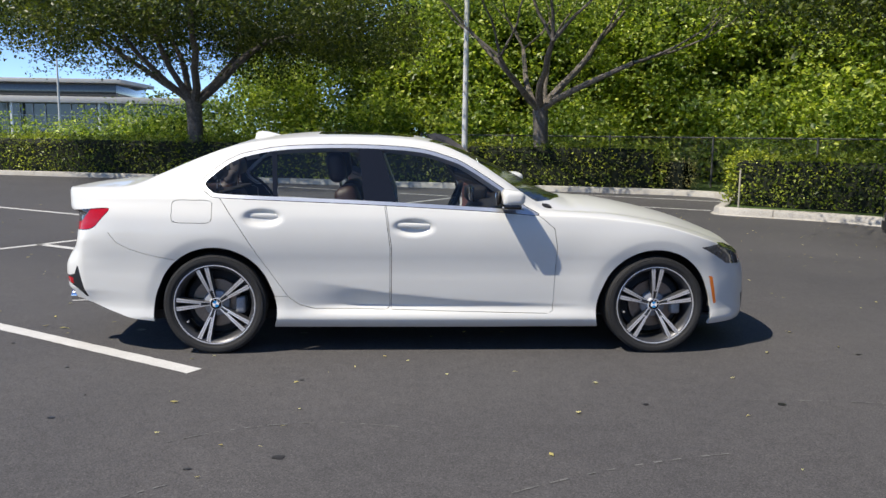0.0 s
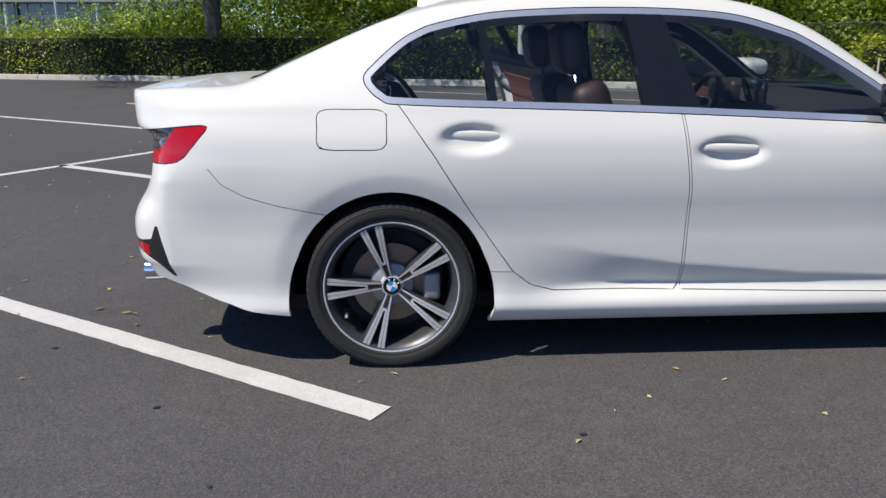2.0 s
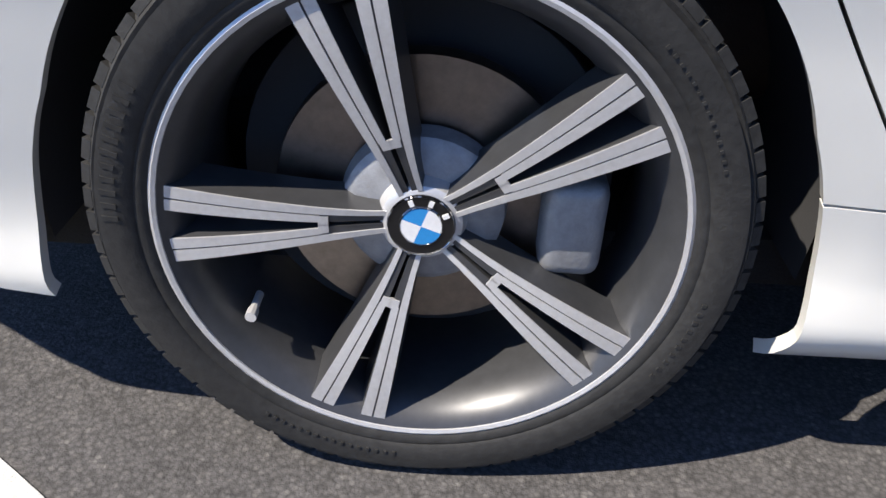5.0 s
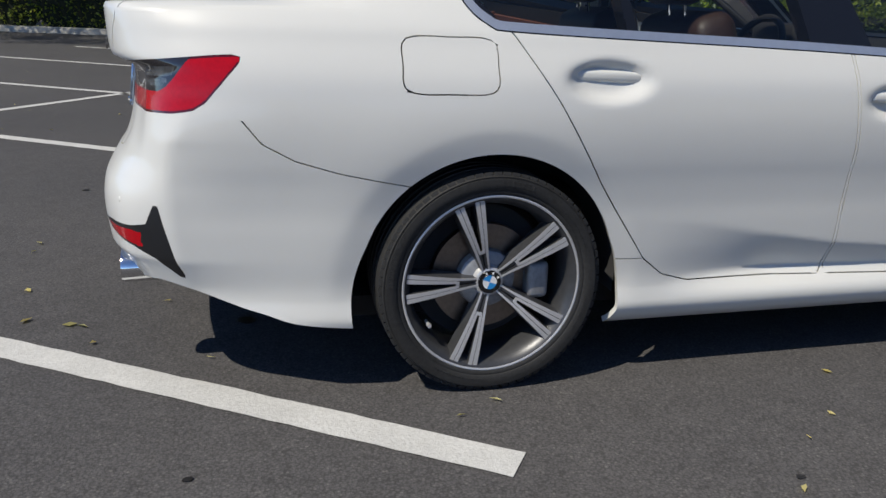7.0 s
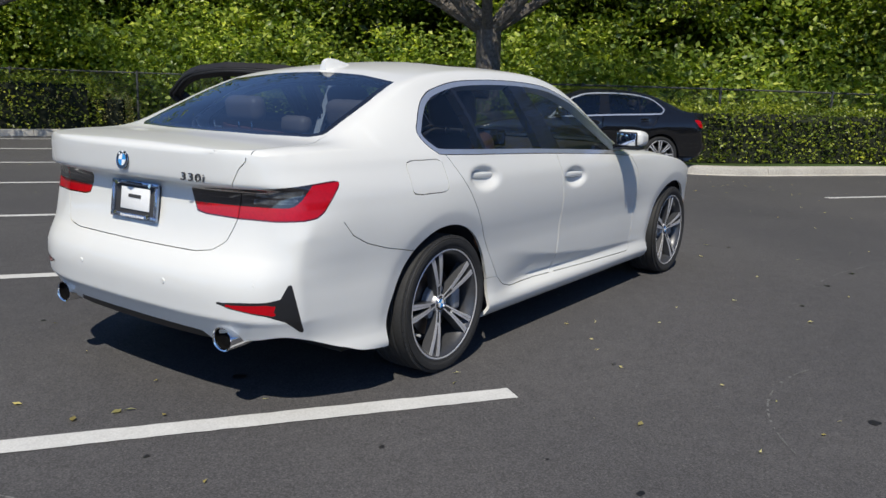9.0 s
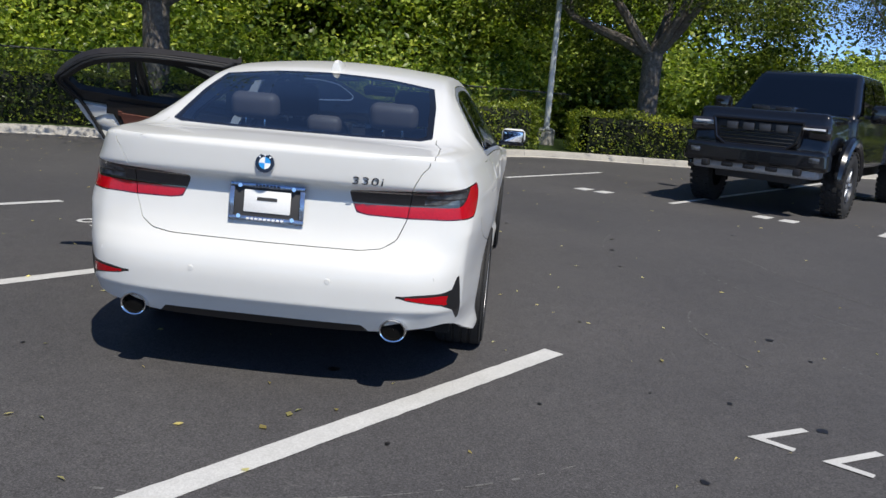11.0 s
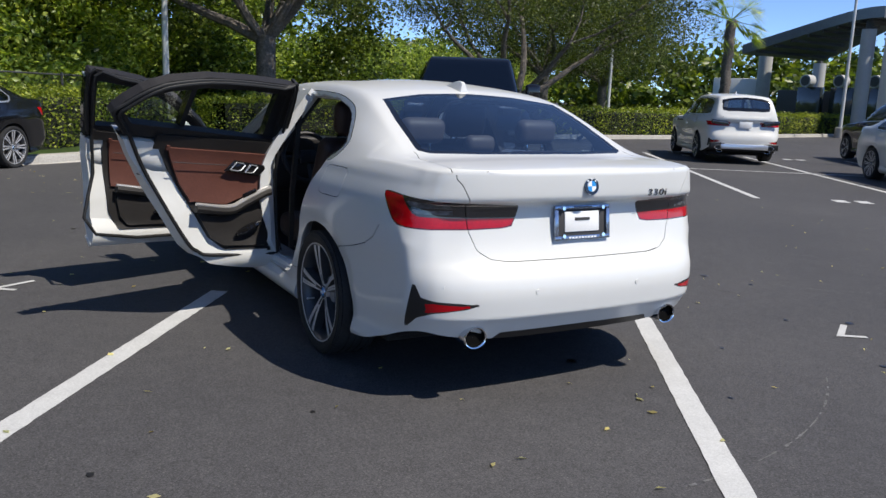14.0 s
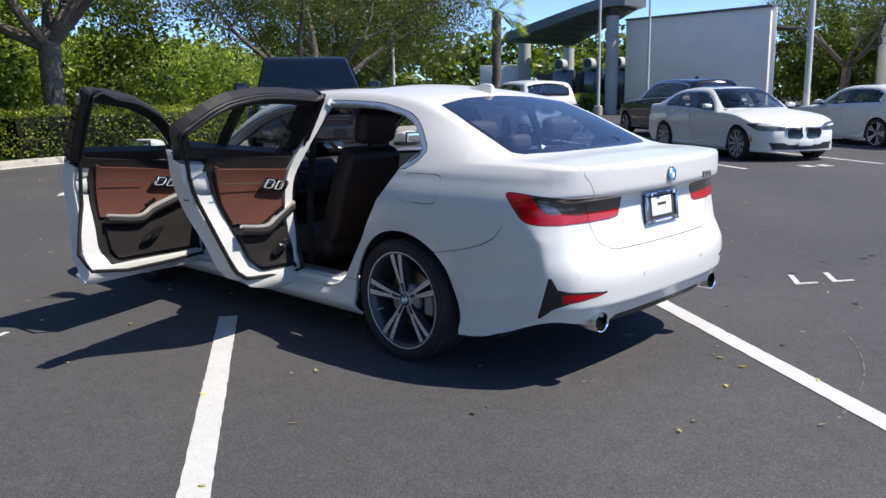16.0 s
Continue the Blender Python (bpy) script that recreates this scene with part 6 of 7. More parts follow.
def woodland():
    rng = np.random.default_rng(77)
    line = np.array(smoothed([(-3.5, 27), (3, 23.8), (9, 20.5), (14, 15.5), (17, 9), (19, 3), (22.5, -3.5), (26, -8.5), (29.5, -13.5)], 10))
    c, r, n = [], [], []
    for k in range(230):
        p = line[rng.integers(0, len(line))]
        depth = rng.uniform(0, 9)
        q = p + depth * np.array([0.62, 0.78]) + rng.normal(0, 0.6, 2)
        z = rng.uniform(0.6, 2.2) if depth < 2.5 else rng.uniform(1.5, 7.5)
        rad = rng.uniform(0.8, 1.5) if depth < 2.5 else rng.uniform(1.2, 2.3)
        c.append((*q, z)), r.append((rad, rad, rad * rng.uniform(0.8, 1.3))), n.append(int(1150 * rad))
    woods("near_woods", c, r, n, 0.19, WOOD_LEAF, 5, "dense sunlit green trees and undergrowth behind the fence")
    # shaded leaf colour behind, so that the gaps look dark
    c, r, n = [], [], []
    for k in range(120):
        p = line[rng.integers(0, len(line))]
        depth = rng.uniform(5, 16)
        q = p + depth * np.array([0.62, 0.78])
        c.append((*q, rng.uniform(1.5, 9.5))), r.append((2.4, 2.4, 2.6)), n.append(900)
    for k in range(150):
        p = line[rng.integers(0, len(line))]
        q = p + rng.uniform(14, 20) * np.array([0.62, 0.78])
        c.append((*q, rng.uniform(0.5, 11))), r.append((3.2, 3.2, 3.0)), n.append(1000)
    woods("deep_woods", c, r, n, 0.42, SHADED_LEAF, 6, "dark green depth of the woods", clump=0.8)
    # lower growth where sky shows above it
    line = np.array(smoothed([(27, -9), (33, -18), (40, -28), (50, -36)], 10))
    c, r, n = [], [], []
    for k in range(190):
        p = line[rng.integers(0, len(line))] + rng.uniform(0, 16) * np.array([0.8, 0.4])
        rad = rng.uniform(0.9, 1.7)
        c.append((*p, rng.uniform(0.5, 3.3))), r.append((rad * 1.2, rad * 1.2, rad)), n.append(int(800 * rad))
    woods("far_shrubs", c, r, n, 0.18, WOOD_LEAF, 7, "sunlit shrubs and low trees beyond the car park")
    line = np.array(smoothed([(-44, 42), (-24, 34), (-12, 29), (-5, 26.5)], 10))
    c, r, n = [], [], []
    for k in range(46):
        u = rng.uniform(0, 1) ** 0.45
        p = line[int(u * (len(line) - 1))] + rng.uniform(0, 4) * np.array([0.2, 1])
        rad = rng.uniform(0.7, 1.3) * (0.55 + 0.6 * u)
        c.append((*p, rng.uniform(0.4, 1.0 + 1.6 * u * u))), r.append((rad * 1.3, rad * 1.3, rad)), n.append(int(700 * rad))
    woods("side_shrubs", c, r, n, 0.15, WOOD_LEAF, 8, "sunlit shrubs behind the hedge")
    c, r, n = [], [], []
    for k in range(40):  # young trees that close the gap behind the first oak
        rad = rng.uniform(0.8, 1.4)
        c.append((rng.uniform(-5.6, 2.0), rng.uniform(29.0, 33.0), rng.uniform(0.8, 5.2))), r.append((rad, rad, rad)), n.append(int(1000 * rad))
    woods("young_trees", c, r, n, 0.17, WOOD_LEAF, 11, "sunlit young trees and shrubs behind the hedge")
    # two trees added in the shaded leaf colour to darken this edge
    c, r, n = [], [], []
    for x, y, high, wide in ((23.0, -8.6, 5.4, 1.25), (22.4, -3.6, 3.6, 1.0)):
        for k in range(9):
            rad = rng.uniform(0.8, 1.25) * wide * (1 - 0.07 * k)
            c.append((x + rng.normal(0, 0.45), y + rng.normal(0, 0.45), 0.7 + (high - 0.7) * k / 8)), r.append((rad, rad, rad * 0.8)), n.append(int(1100 * rad))
    woods("shade_trees", c, r, n, 0.15, SHADED_LEAF, 12, "dark green dense trees at the edge of the woods")
    c = [(x, y, 3.5) for x, y in ((-72, 160), (-58, 165), (-50, 168), (-85, 158), (-40, 170), (60, -85), (50, -95), (75, -70), (95, -50), (110, -20), (40, -100), (28, -98), (20, -92), (12, -95), (52, -72), (60, -66), (66, -60), (46, -78), (72, -54), (80, -44), (4, -98), (86, -34))]
    k = [(x, y, z) for x, y in ((17.5, -53), (15.2, -54), (19.5, -57), (13.5, -57), (16.5, -59)) for z in (1.6, 3.8, 6.0)]
    woods("yard_trees", k, [(2.2, 2.2, 1.6)] * len(k), [1500] * len(k), 0.24, SHADED_LEAF, 10, "dark green trees between two buildings")
    woods("distant_trees", c, [(9, 9, 4.5)] * len(c), [2200] * len(c), 0.9, SHADED_LEAF, 9, "distant line of dark green trees", clump=1.2)


woodland()


def palm(x, y, h, seed, n=26):
    rng = random.Random(seed)
    t = thing("palm_tree", Matrix.Translation((x, y, 0)), "palm tree with rough grey trunk and fan fronds", "palm tree")
    bm = bmesh.new()
    pts = [(0.03 * math.sin(k), 0, h * k / 24) for k in range(25)]
    tube(bm, pts, [0.34 if k == 0 else 0.24 + 0.03 * (k % 2) for k in range(25)], 12)
    part("trunk", bm, BARK, t)
    fr = bmesh.new()
    for k in range(n):
        a, up = rng.uniform(0, 6.28), rng.uniform(-0.7, 0.9)
        d = Vector((math.cos(a) * math.cos(up), math.sin(a) * math.cos(up), math.sin(up)))
        tip = Vector((0, 0, h)) + d * rng.uniform(0.9, 1.3)
        tube(fr, [(0, 0, h), tip], 0.015, 4, False)
        side = d.orthogonal().normalized()
        for j in range(16):
            b = (j - 7.5) / 7.5 * 1.5
            e = (d * math.cos(b) + side * math.sin(b)).normalized() + Vector((0, 0, -0.35))
            p = [tip, tip + e * 0.5 + d.cross(side) * 0.03, tip + e * 0.9]
            w = d.cross(e).normalized() * 0.02
            vs = [fr.verts.new(tip), fr.verts.new(p[1] + w), fr.verts.new(p[2]), fr.verts.new(p[1] - w)]
            fr.faces.new(vs)
    tagged(part("fronds", fr, WOOD_LEAF, t, smooth=False), kind="stuff")


palm(25.6, -30.4, 5.6, 3)
for i, (x, y) in enumerate(((-62, 96), (-57, 92), (-54, 97))):
    palm(x, y, 5.5, 20 + i, 18)
# marker stake by the kerb
st = boxed(-0.012, 0.012, -0.012, 0.012, 0.0, 0.78, 0.003)
sk = link("marker_stake", st, simple("stake_wood", (0.5, 0.46, 0.36), 0.8, 0, 0.2, 40))
sk.location = (7.7, 9.0, 0.1)
tagged(sk, "thin pale wooden marker stake behind the kerb", "stake")


def litter():
    """Fallen leaves and specks on the asphalt."""
    rng = np.random.default_rng(8)
    n = 420
    c = np.stack([rng.uniform(-6, 12, n), rng.uniform(-7, 12, n), np.full(n, 0.012)], 1)
    close = rng.uniform([-5.5, -5.5], [2.5, 5.5], (130, 2))
    c = np.concatenate([c, np.column_stack([close, np.full(130, 0.012)])])
    near = rng.normal([8.5, 3.5], [2.0, 3.5], (260, 2))
    c = np.concatenate([c, np.column_stack([near, np.full(260, 0.012)])])
    v, f = leaves(c, 0.042, rng, 0.0)
    v[:, 2] = 0.006 + np.abs(v[:, 2] - 0.012) * 0.35
    tagged(fast_mesh("fallen_leaves", v, f, DRY_LEAF), "scattered dry fallen leaves on the asphalt", "leaves", kind="stuff")


litter()


def scuffs():
    """Faint pale tyre scuffs and dark oil spots on the asphalt."""
    rng = np.random.default_rng(21)
    pale = simple("scuffed_asphalt", (0.16, 0.158, 0.155), 0.85, 0, 0.35, 60, 0.4)
    oil = simple("oil_spot", (0.018, 0.017, 0.017), 0.35, 0, 0.3, 40, 0.1)
    v, f = [], []
    for x, y, a0, r, span in ((1.6, -3.0, 100, 3.2, 40), (2.6, -3.4, 95, 4.5, 30), (1.2, -4.1, 110, 2.6, 30), (0.6, -2.2, 70, 1.1, 60), (-1.8, -0.6, 180, 2.4, 40), (-2.4, 1.6, 160, 3.0, 34), (4.0, -2.0, 60, 3.5, 30), (-0.2, -3.3, 120, 1.6, 50), (3.2, -4.6, 100, 2.2, 24)):
        n = 46
        for k in range(n):
            if rng.uniform() < 0.45:
                continue
            a, b = radians(a0 + span * k / n), radians(a0 + span * (k + 0.9) / n)
            w = rng.uniform(0.002, 0.007)
            i = len(v)
            cx, cy = x - r * math.cos(radians(a0 + span / 2)), y - r * math.sin(radians(a0 + span / 2))
            for q, d in ((a, -w), (b, -w), (b, w), (a, w)):
                v.append((cx + (r + d) * math.cos(q), cy + (r + d) * math.sin(q), 0.003))
            f += [(i, i + 1, i + 2), (i, i + 2, i + 3)]
    tagged(fast_mesh("tyre_scuffs", np.array(v), np.array(f), pale), "faint pale curved tyre scuffs on the asphalt", "scuff marks", kind="stuff")
    v, f = [], []
    for _ in range(44):
        x, y = rng.normal([-0.7, -1.9], [1.2, 1.3]) if rng.uniform() < 0.5 else rng.uniform([-4, -5], [6, 5])
        s, i, m = rng.uniform(0.006, 0.028), len(v), 12
        v.append((x, y, 0.0035))
        for k in range(m):
            q = s * rng.uniform(0.7, 1.2)
            v.append((x + q * 1.3 * math.cos(6.2832 * k / m), y + q * math.sin(6.2832 * k / m), 0.0035))
        f += [(i, i + 1 + k, i + 1 + (k + 1) % m) for k in range(m)]
    tagged(fast_mesh("oil_spots", np.array(v), np.array(f), oil), "small dark oil spots on the asphalt", "oil spots", kind="stuff")


scuffs()

# ---- other vehicles ----
def vary(P, **kw):
    Q = dict(P)
    Q.update(kw)
    return Q


def zmap(P, knots):
    """The same curves with heights mapped."""
    xs, ys = zip(*knots)
    g = lambda z: float(np.interp(z, xs, ys))
    Q = dict(P)
    for k in ("bottom", "top", "centre"):
        Q[k] = [(x, g(z)) for x, z in P[k]]
    for k in ("side", "rear", "front"):
        Q[k] = [(g(z), d) for z, d in P[k]]
    Q["rail"] = [(x, y, g(z)) for x, y, z in P["rail"]]
    for k in ("dlo", "rear_door", "front_door", "bpillar"):
        Q[k] = [(x, g(z)) for x, z in P[k]]
    Q["handles"] = [(x, g(z)) for x, z in P["handles"]]
    Q["extra"] = {n: (pl, [(a, g(z)) if pl != "xy" else (a, z) for a, z in poly], rule) for n, (pl, poly, rule) in P["extra"].items() if n not in ("marker",)}
    Q["seams"] = []
    return Q


PLAIN = vary(SEDAN, seams=[SEDAN["seams"][1], SEDAN["seams"][2]], crease=[(0, 0.3), (3, 0.3)])
PLAIN_BASE = panels(PLAIN, 0.5, 0.004)
KNOTS = [(0, 0.0), (0.18, 0.24), (0.325, 0.37), (0.68, 0.80), (1.0, 1.12), (1.44, 1.66), (1.6, 1.85)]
SUV = zmap(SEDAN, KNOTS)
SUV.update(
    wheel_z=0.36, arch=0.40, crease=[(0, 0.3), (3, 0.3)], belt_z=1.05,
    top=[(-1.1, 1.06), (-0.9, 1.10), (-0.6, 1.14), (0.1, 1.12), (0.94, 1.11), (1.75, 1.08), (2.06, 1.05), (2.4, 1.04), (2.85, 1.0), (3.15, 0.93), (3.35, 0.86), (3.5, 0.80), (3.7, 0.74)],
    rail=[(-1.02, 0.62, 1.09), (-0.97, 0.66, 1.15), (-0.85, 0.62, 1.42), (-0.75, 0.60, 1.56), (-0.5, 0.60, 1.60), (0.4, 0.60, 1.63), (0.9, 0.60, 1.63), (1.34, 0.60, 1.60), (1.61, 0.635, 1.50), (1.84, 0.69, 1.34), (2.05, 0.748, 1.14),
          (2.2, 0.752, 1.08), (2.6, 0.72, 1.06), (3.0, 0.66, 1.0), (3.3, 0.56, 0.91), (3.5, 0.43, 0.84), (3.62, 0.25, 0.78)],
    centre=[(-1.03, 1.08), (-0.98, 1.16), (-0.88, 1.42), (-0.78, 1.60), (-0.68, 1.63), (-0.3, 1.655), (0.47, 1.68), (1.14, 1.67), (1.35, 1.64), (1.6, 1.56), (1.95, 1.38), (2.2, 1.21), (2.33, 1.14), (2.72, 1.12), (3.13, 1.04),
            (3.45, 0.93), (3.6, 0.84), (3.68, 0.76)],
    dlo=[(-0.72, 1.20), (-0.66, 1.38), (-0.55, 1.50), (0.0, 1.57), (0.65, 1.59), (1.15, 1.585), (1.34, 1.56), (1.5, 1.51), (1.61, 1.465), (1.84, 1.30), (1.98, 1.16), (2.045, 1.075), (1.75, 1.09), (0.94, 1.125), (0.1, 1.135), (-0.5, 1.15)],
    rear_door=[(1.075, 1.11), (1.11, 0.8), (1.11, 0.37), (0.62, 0.37), (0.48, 0.46), (0.30, 0.75), (0.05, 1.0), (0.02, 1.15), (0.1, 1.55), (0.65, 1.57), (0.975, 1.565)],
    front_door=[(1.085, 1.11), (1.12, 0.8), (1.12, 0.36), (2.15, 0.36), (2.19, 0.8), (2.075, 1.06), (1.83, 1.28), (1.605, 1.45), (1.33, 1.54), (0.985, 1.565)],
    bpillar=((0.95, 1.56), (0.98, 1.12), (1.14, 1.12), (1.05, 1.56)), divider=(0.0, 0.06),
    backlight=[(-0.945, 0), (-0.94, 0.4), (-0.925, 0.54), (-0.90, 0.56), (-0.815, 0.53), (-0.80, 0.4), (-0.795, 0)],
    windscreen=[(2.33, 0), (2.28, 0.3), (2.18, 0.56), (2.06, 0.70), (1.80, 0.645), (1.55, 0.58), (1.40, 0.53), (1.44, 0.3), (1.46, 0)],
)
SUV_BASE = panels(SUV, 0.5, 0.004)


def parked(d, n, turn, length=4.7, **kw):
    """Pose of a parked car whose middle lies at d, n in the lot."""
    x, y = dn(d, n)
    k = length / 4.71
    return pose(x, y, 0, 0, 0, turn) @ Matrix.Diagonal((k, 1, 1, 1)) @ Matrix.Translation((-1.32, 0, 0))


def front_detail(car, kidney=True, plate=True):
    for s in (-1, 1):
        if kidney:
            g = bmesh.new()
            ring = [(3.655 - 0.03 * abs(y) - 0.02, s * y, z) for y, z in ((0.04, 0.47), (0.10, 0.43), (0.33, 0.45), (0.37, 0.54), (0.34, 0.63), (0.05, 0.64))]
            tube(g, ring + [ring[0]], 0.012, 8)
            part("grille_surround", g, BRIGHT, car, "chrome grille surround")
            for k in range(7):
                b = bmesh.new()
                tube(b, [(3.64, s * (0.08 + 0.04 * k), 0.46), (3.635, s * (0.08 + 0.04 * k), 0.63)], 0.006, 6)
                part("grille_slat", b, GLOSS, car)
        lamp = bmesh.new()
        tube(lamp, [(3.36, s * 0.80, 0.69), (3.52, s * 0.66, 0.675), (3.58, s * 0.52, 0.665)], [0.012, 0.02, 0.014], 8)
        part("lamp_strip", lamp, ENAMEL, car)
    if not plate:
        return
    pl = boxed(0, 0.012, -0.15, 0.15, -0.06, 0.06, 0.004)
    part("front_plate", pl, PLATE_WHITE, car).matrix_local = Matrix.Translation((3.68, 0, 0.36))


D_ANG, U_ANG = -34.0, 146.0
white5, _ = sedan("white_saloon", parked(10.65, -7.35, U_ANG, 4.94), WHITE, "white executive saloon parked across the aisle", False, 0.5, PLAIN, PLAIN_BASE, doors=True, spokes=10, rear_kit=False)
front_detail(white5)
black_car, _ = sedan("black_sedan", parked(5.5, 9.5, 140, 4.63), BLACK_PAINT, "black compact sedan parked backed against the kerb", False, 0.5, PLAIN, PLAIN_BASE, doors=True, spokes=8, rear_kit=False, colour=HIDE)
front_detail(black_car, False, False)
white_far, _ = sedan("white_saloon", parked(12.1, -11.9, D_ANG, 4.9), WHITE, "white saloon parked nose-in beside a light pole", False, 0.5, PLAIN, PLAIN_BASE, spokes=5, rear_kit=True)
white_back, _ = sedan("white_saloon", parked(17.5, -10.6, U_ANG, 4.7), WHITE, "white saloon in the back row of the car park", False, 0.5, PLAIN, PLAIN_BASE, spokes=5, rear_kit=False)
front_detail(white_back)
black_back, _ = sedan("black_coupe", parked(25.5, -14.0, 60, 4.7), BLACK_PAINT, "black saloon in the far part of the car park", False, 0.5, PLAIN, PLAIN_BASE, spokes=5, rear_kit=False)
suv, _ = sedan("white_suv", parked(17.0, -4.65, D_ANG, 4.72), WHITE, "white sport utility vehicle seen from behind", False, 0.5, SUV, SUV_BASE, spokes=5, rear_kit=True)
navy, _ = sedan("navy_suv", parked(17.0, -9.4, D_ANG, 4.75), NAVY_PAINT, "dark navy sport utility vehicle in the back row", False, 0.5, SUV, SUV_BASE, spokes=5, rear_kit=True)
for s in (-1, 1):
    w = boxed(-0.02, 0.02, -0.19, 0.19, -0.05, 0.05, 0.018, 3)
    for v in w.verts:
        v.co.x += 0.22 * max(0, s * v.co.y) ** 1.2
        v.co.z += 0.10 * s * v.co.y
    part("dark_lens", w, SMOKE, suv, "smoked dark tail light").matrix_local = Matrix.Translation((-0.985, s * 0.60, 0.985))
    ex = bmesh.new()
    lathe(ex, [(0.06, 0.1), (0.062, 0.0), (0.05, 0.0), (0.048, 0.1)], "x", 24)
    part("exhaust_tip", out_faces(ex), BRIGHT, suv).matrix_local = Matrix.Translation((-1.06, s * 0.6, 0.40)) @ Matrix.Diagonal((1, 1.5, 0.9, 1))
part("lower_trim", boxed(-0.06, 0.06, -0.80, 0.80, -0.09, 0.07, 0.03, 3), TRIM, suv).matrix_local = Matrix.Translation((-0.98, 0, 0.44))
part("number_plate", boxed(-0.01, 0, -0.15, 0.15, -0.075, 0.075, 0.004), PLATE_WHITE, suv).matrix_local = Matrix.Translation((-1.0, 0, 0.93))
part("bumper_trim", boxed(-0.05, 0.05, -0.55, 0.55, -0.06, 0.06, 0.02), CHROME, suv).matrix_local = Matrix.Translation((-1.03, 0, 0.42))


def pickup(m):
    """A big black pickup: cab, box, bonnet with scoop, grille, steel bumper, knobbly tyres."""
    t = thing("pickup_truck", m, "big black off-road pickup truck with knobbly tyres", "truck")

    def shaped(x0, x1, y, z0, z1, taper, bev=0.06, front=0.0, rear=0.0):
        bm = boxed(x0, x1, -y, y, z0, z1, 0, 2)
        for v in bm.verts:
            if v.co.z > (z0 + z1) / 2:
                v.co.y *= taper
                v.co.x += -front if v.co.x > (x0 + x1) / 2 else rear
        bmesh.ops.subdivide_edges(bm, edges=bm.edges, cuts=3, use_grid_fill=True)
        bmesh.ops.bevel(bm, geom=[e for e in bm.edges if e.calc_face_angle(0) > 0.6], offset=bev, segments=4, profile=0.6, affect="EDGES")
        return bm

    B = BLACK_PAINT
    part("cab", shaped(-0.9, 1.55, 0.98, 0.62, 1.28, 0.97), B, t)
    roof = shaped(-0.85, 1.45, 0.93, 1.24, 1.89, 0.80, 0.13, 0.72, 0.10)
    part("roof", roof, B, t)
    part("box", shaped(-2.75, -0.92, 0.99, 0.62, 1.36, 0.985, 0.05), B, t)
    part("bonnet", shaped(1.35, 2.82, 0.94, 0.78, 1.30, 0.93, 0.09, 0.10), B, t)
    sc = boxed(1.75, 2.35, -0.30, 0.30, 1.28, 1.36, 0.03, 3)
    part("bonnet_scoop", sc, B, t)
    for y in (-0.15, 0.15):
        part("scoop_vent", boxed(2.33, 2.36, y - 0.11, y + 0.11, 1.30, 1.345, 0.006), TRIM, t)
    # windows
    ws = bmesh.new()
    q = [ws.verts.new(p) for p in ((1.44, -0.86, 1.30), (1.44, 0.86, 1.30), (0.83, 0.70, 1.82), (0.83, -0.70, 1.82))]
    ws.faces.new(q)
    part("windscreen", out_faces(ws), DARK_GLASS, t).location = (0.03, 0, 0.01)
    for s in (-1, 1):
        for x0, x1, a, b in ((0.32, 1.20, 0.36, 0.72), (-0.62, 0.24, -0.56, 0.24)):
            w = bmesh.new()
            w.faces.new([w.verts.new(p) for p in ((x0, s * 0.945, 1.32), (x1, s * 0.945, 1.32), (b, s * 0.79, 1.79), (a, s * 0.79, 1.79))])
            part("side_window", out_faces(w), DARK_GLASS, t)
        fl = bmesh.new()
        for ax in (1.88, -1.80):
            pts = [(ax + 0.56 * math.cos(a), s * 1.02, 0.46 + 0.52 * math.sin(a)) for a in (math.pi * k / 14 for k in range(15))]
            f2 = bmesh.new()
            tube(f2, pts, [0.05] + [0.075] * 13 + [0.05], 8)
            part("fender_flare", f2, B, t)
        mb = boxed(-0.09, 0.09, -0.13, 0.13, -0.13, 0.11, 0.05, 4)
        part("door_mirror", mb, GLOSS, t, "large black door mirror").matrix_local = Matrix.Translation((1.12, s * 1.16, 1.36))
        part("mirror_arm", boxed(1.06, 1.16, s * 1.0 - 0.06, s * 1.0 + 0.06, 1.28, 1.33, 0.01), TRIM, t)
        hl = boxed(-0.06, 0.03, -0.20, 0.20, -0.08, 0.09, 0.03, 3)
        part("headlight", hl, SMOKE, t, "clear headlight in black housing").matrix_local = Matrix.Translation((2.80, s * 0.74, 1.06)) @ pose(0, 0, 0, 0, 0, s * -14)
        part("lamp_strip", boxed(2.84, 2.87, s * 0.72 - 0.15, s * 0.72 + 0.15, 1.09, 1.115, 0.004), ENAMEL, t)
        part("fog_lamp", boxed(2.86, 2.93, s * 0.80 - 0.07, s * 0.80 + 0.07, 0.70, 0.77, 0.015), HEADLENS, t)
        for ax in (1.88, -1.80):
            ty = bmesh.new()
            lathe(ty, [(0.22, -0.10), (0.27, -0.135), (0.36, -0.14), (0.405, -0.12), (0.418, -0.08), (0.418, 0.08), (0.405, 0.12), (0.36, 0.14), (0.22, 0.12)], "y", 40)
            w = part("wheel", out_faces(ty), RUBBER, t, "knobbly off-road tyre on dark rim")
            w.matrix_local = Matrix.Translation((ax, s * 0.93, 0.425)) @ pose(0, 0, 0, 0, 0, 0 if s < 0 else 180)
            kn = bmesh.new()
            for k in range(30):
                for row, y in enumerate((-0.115, -0.04, 0.04, 0.115)):
                    a = 2 * math.pi * (k + 0.5 * (row % 2)) / 30
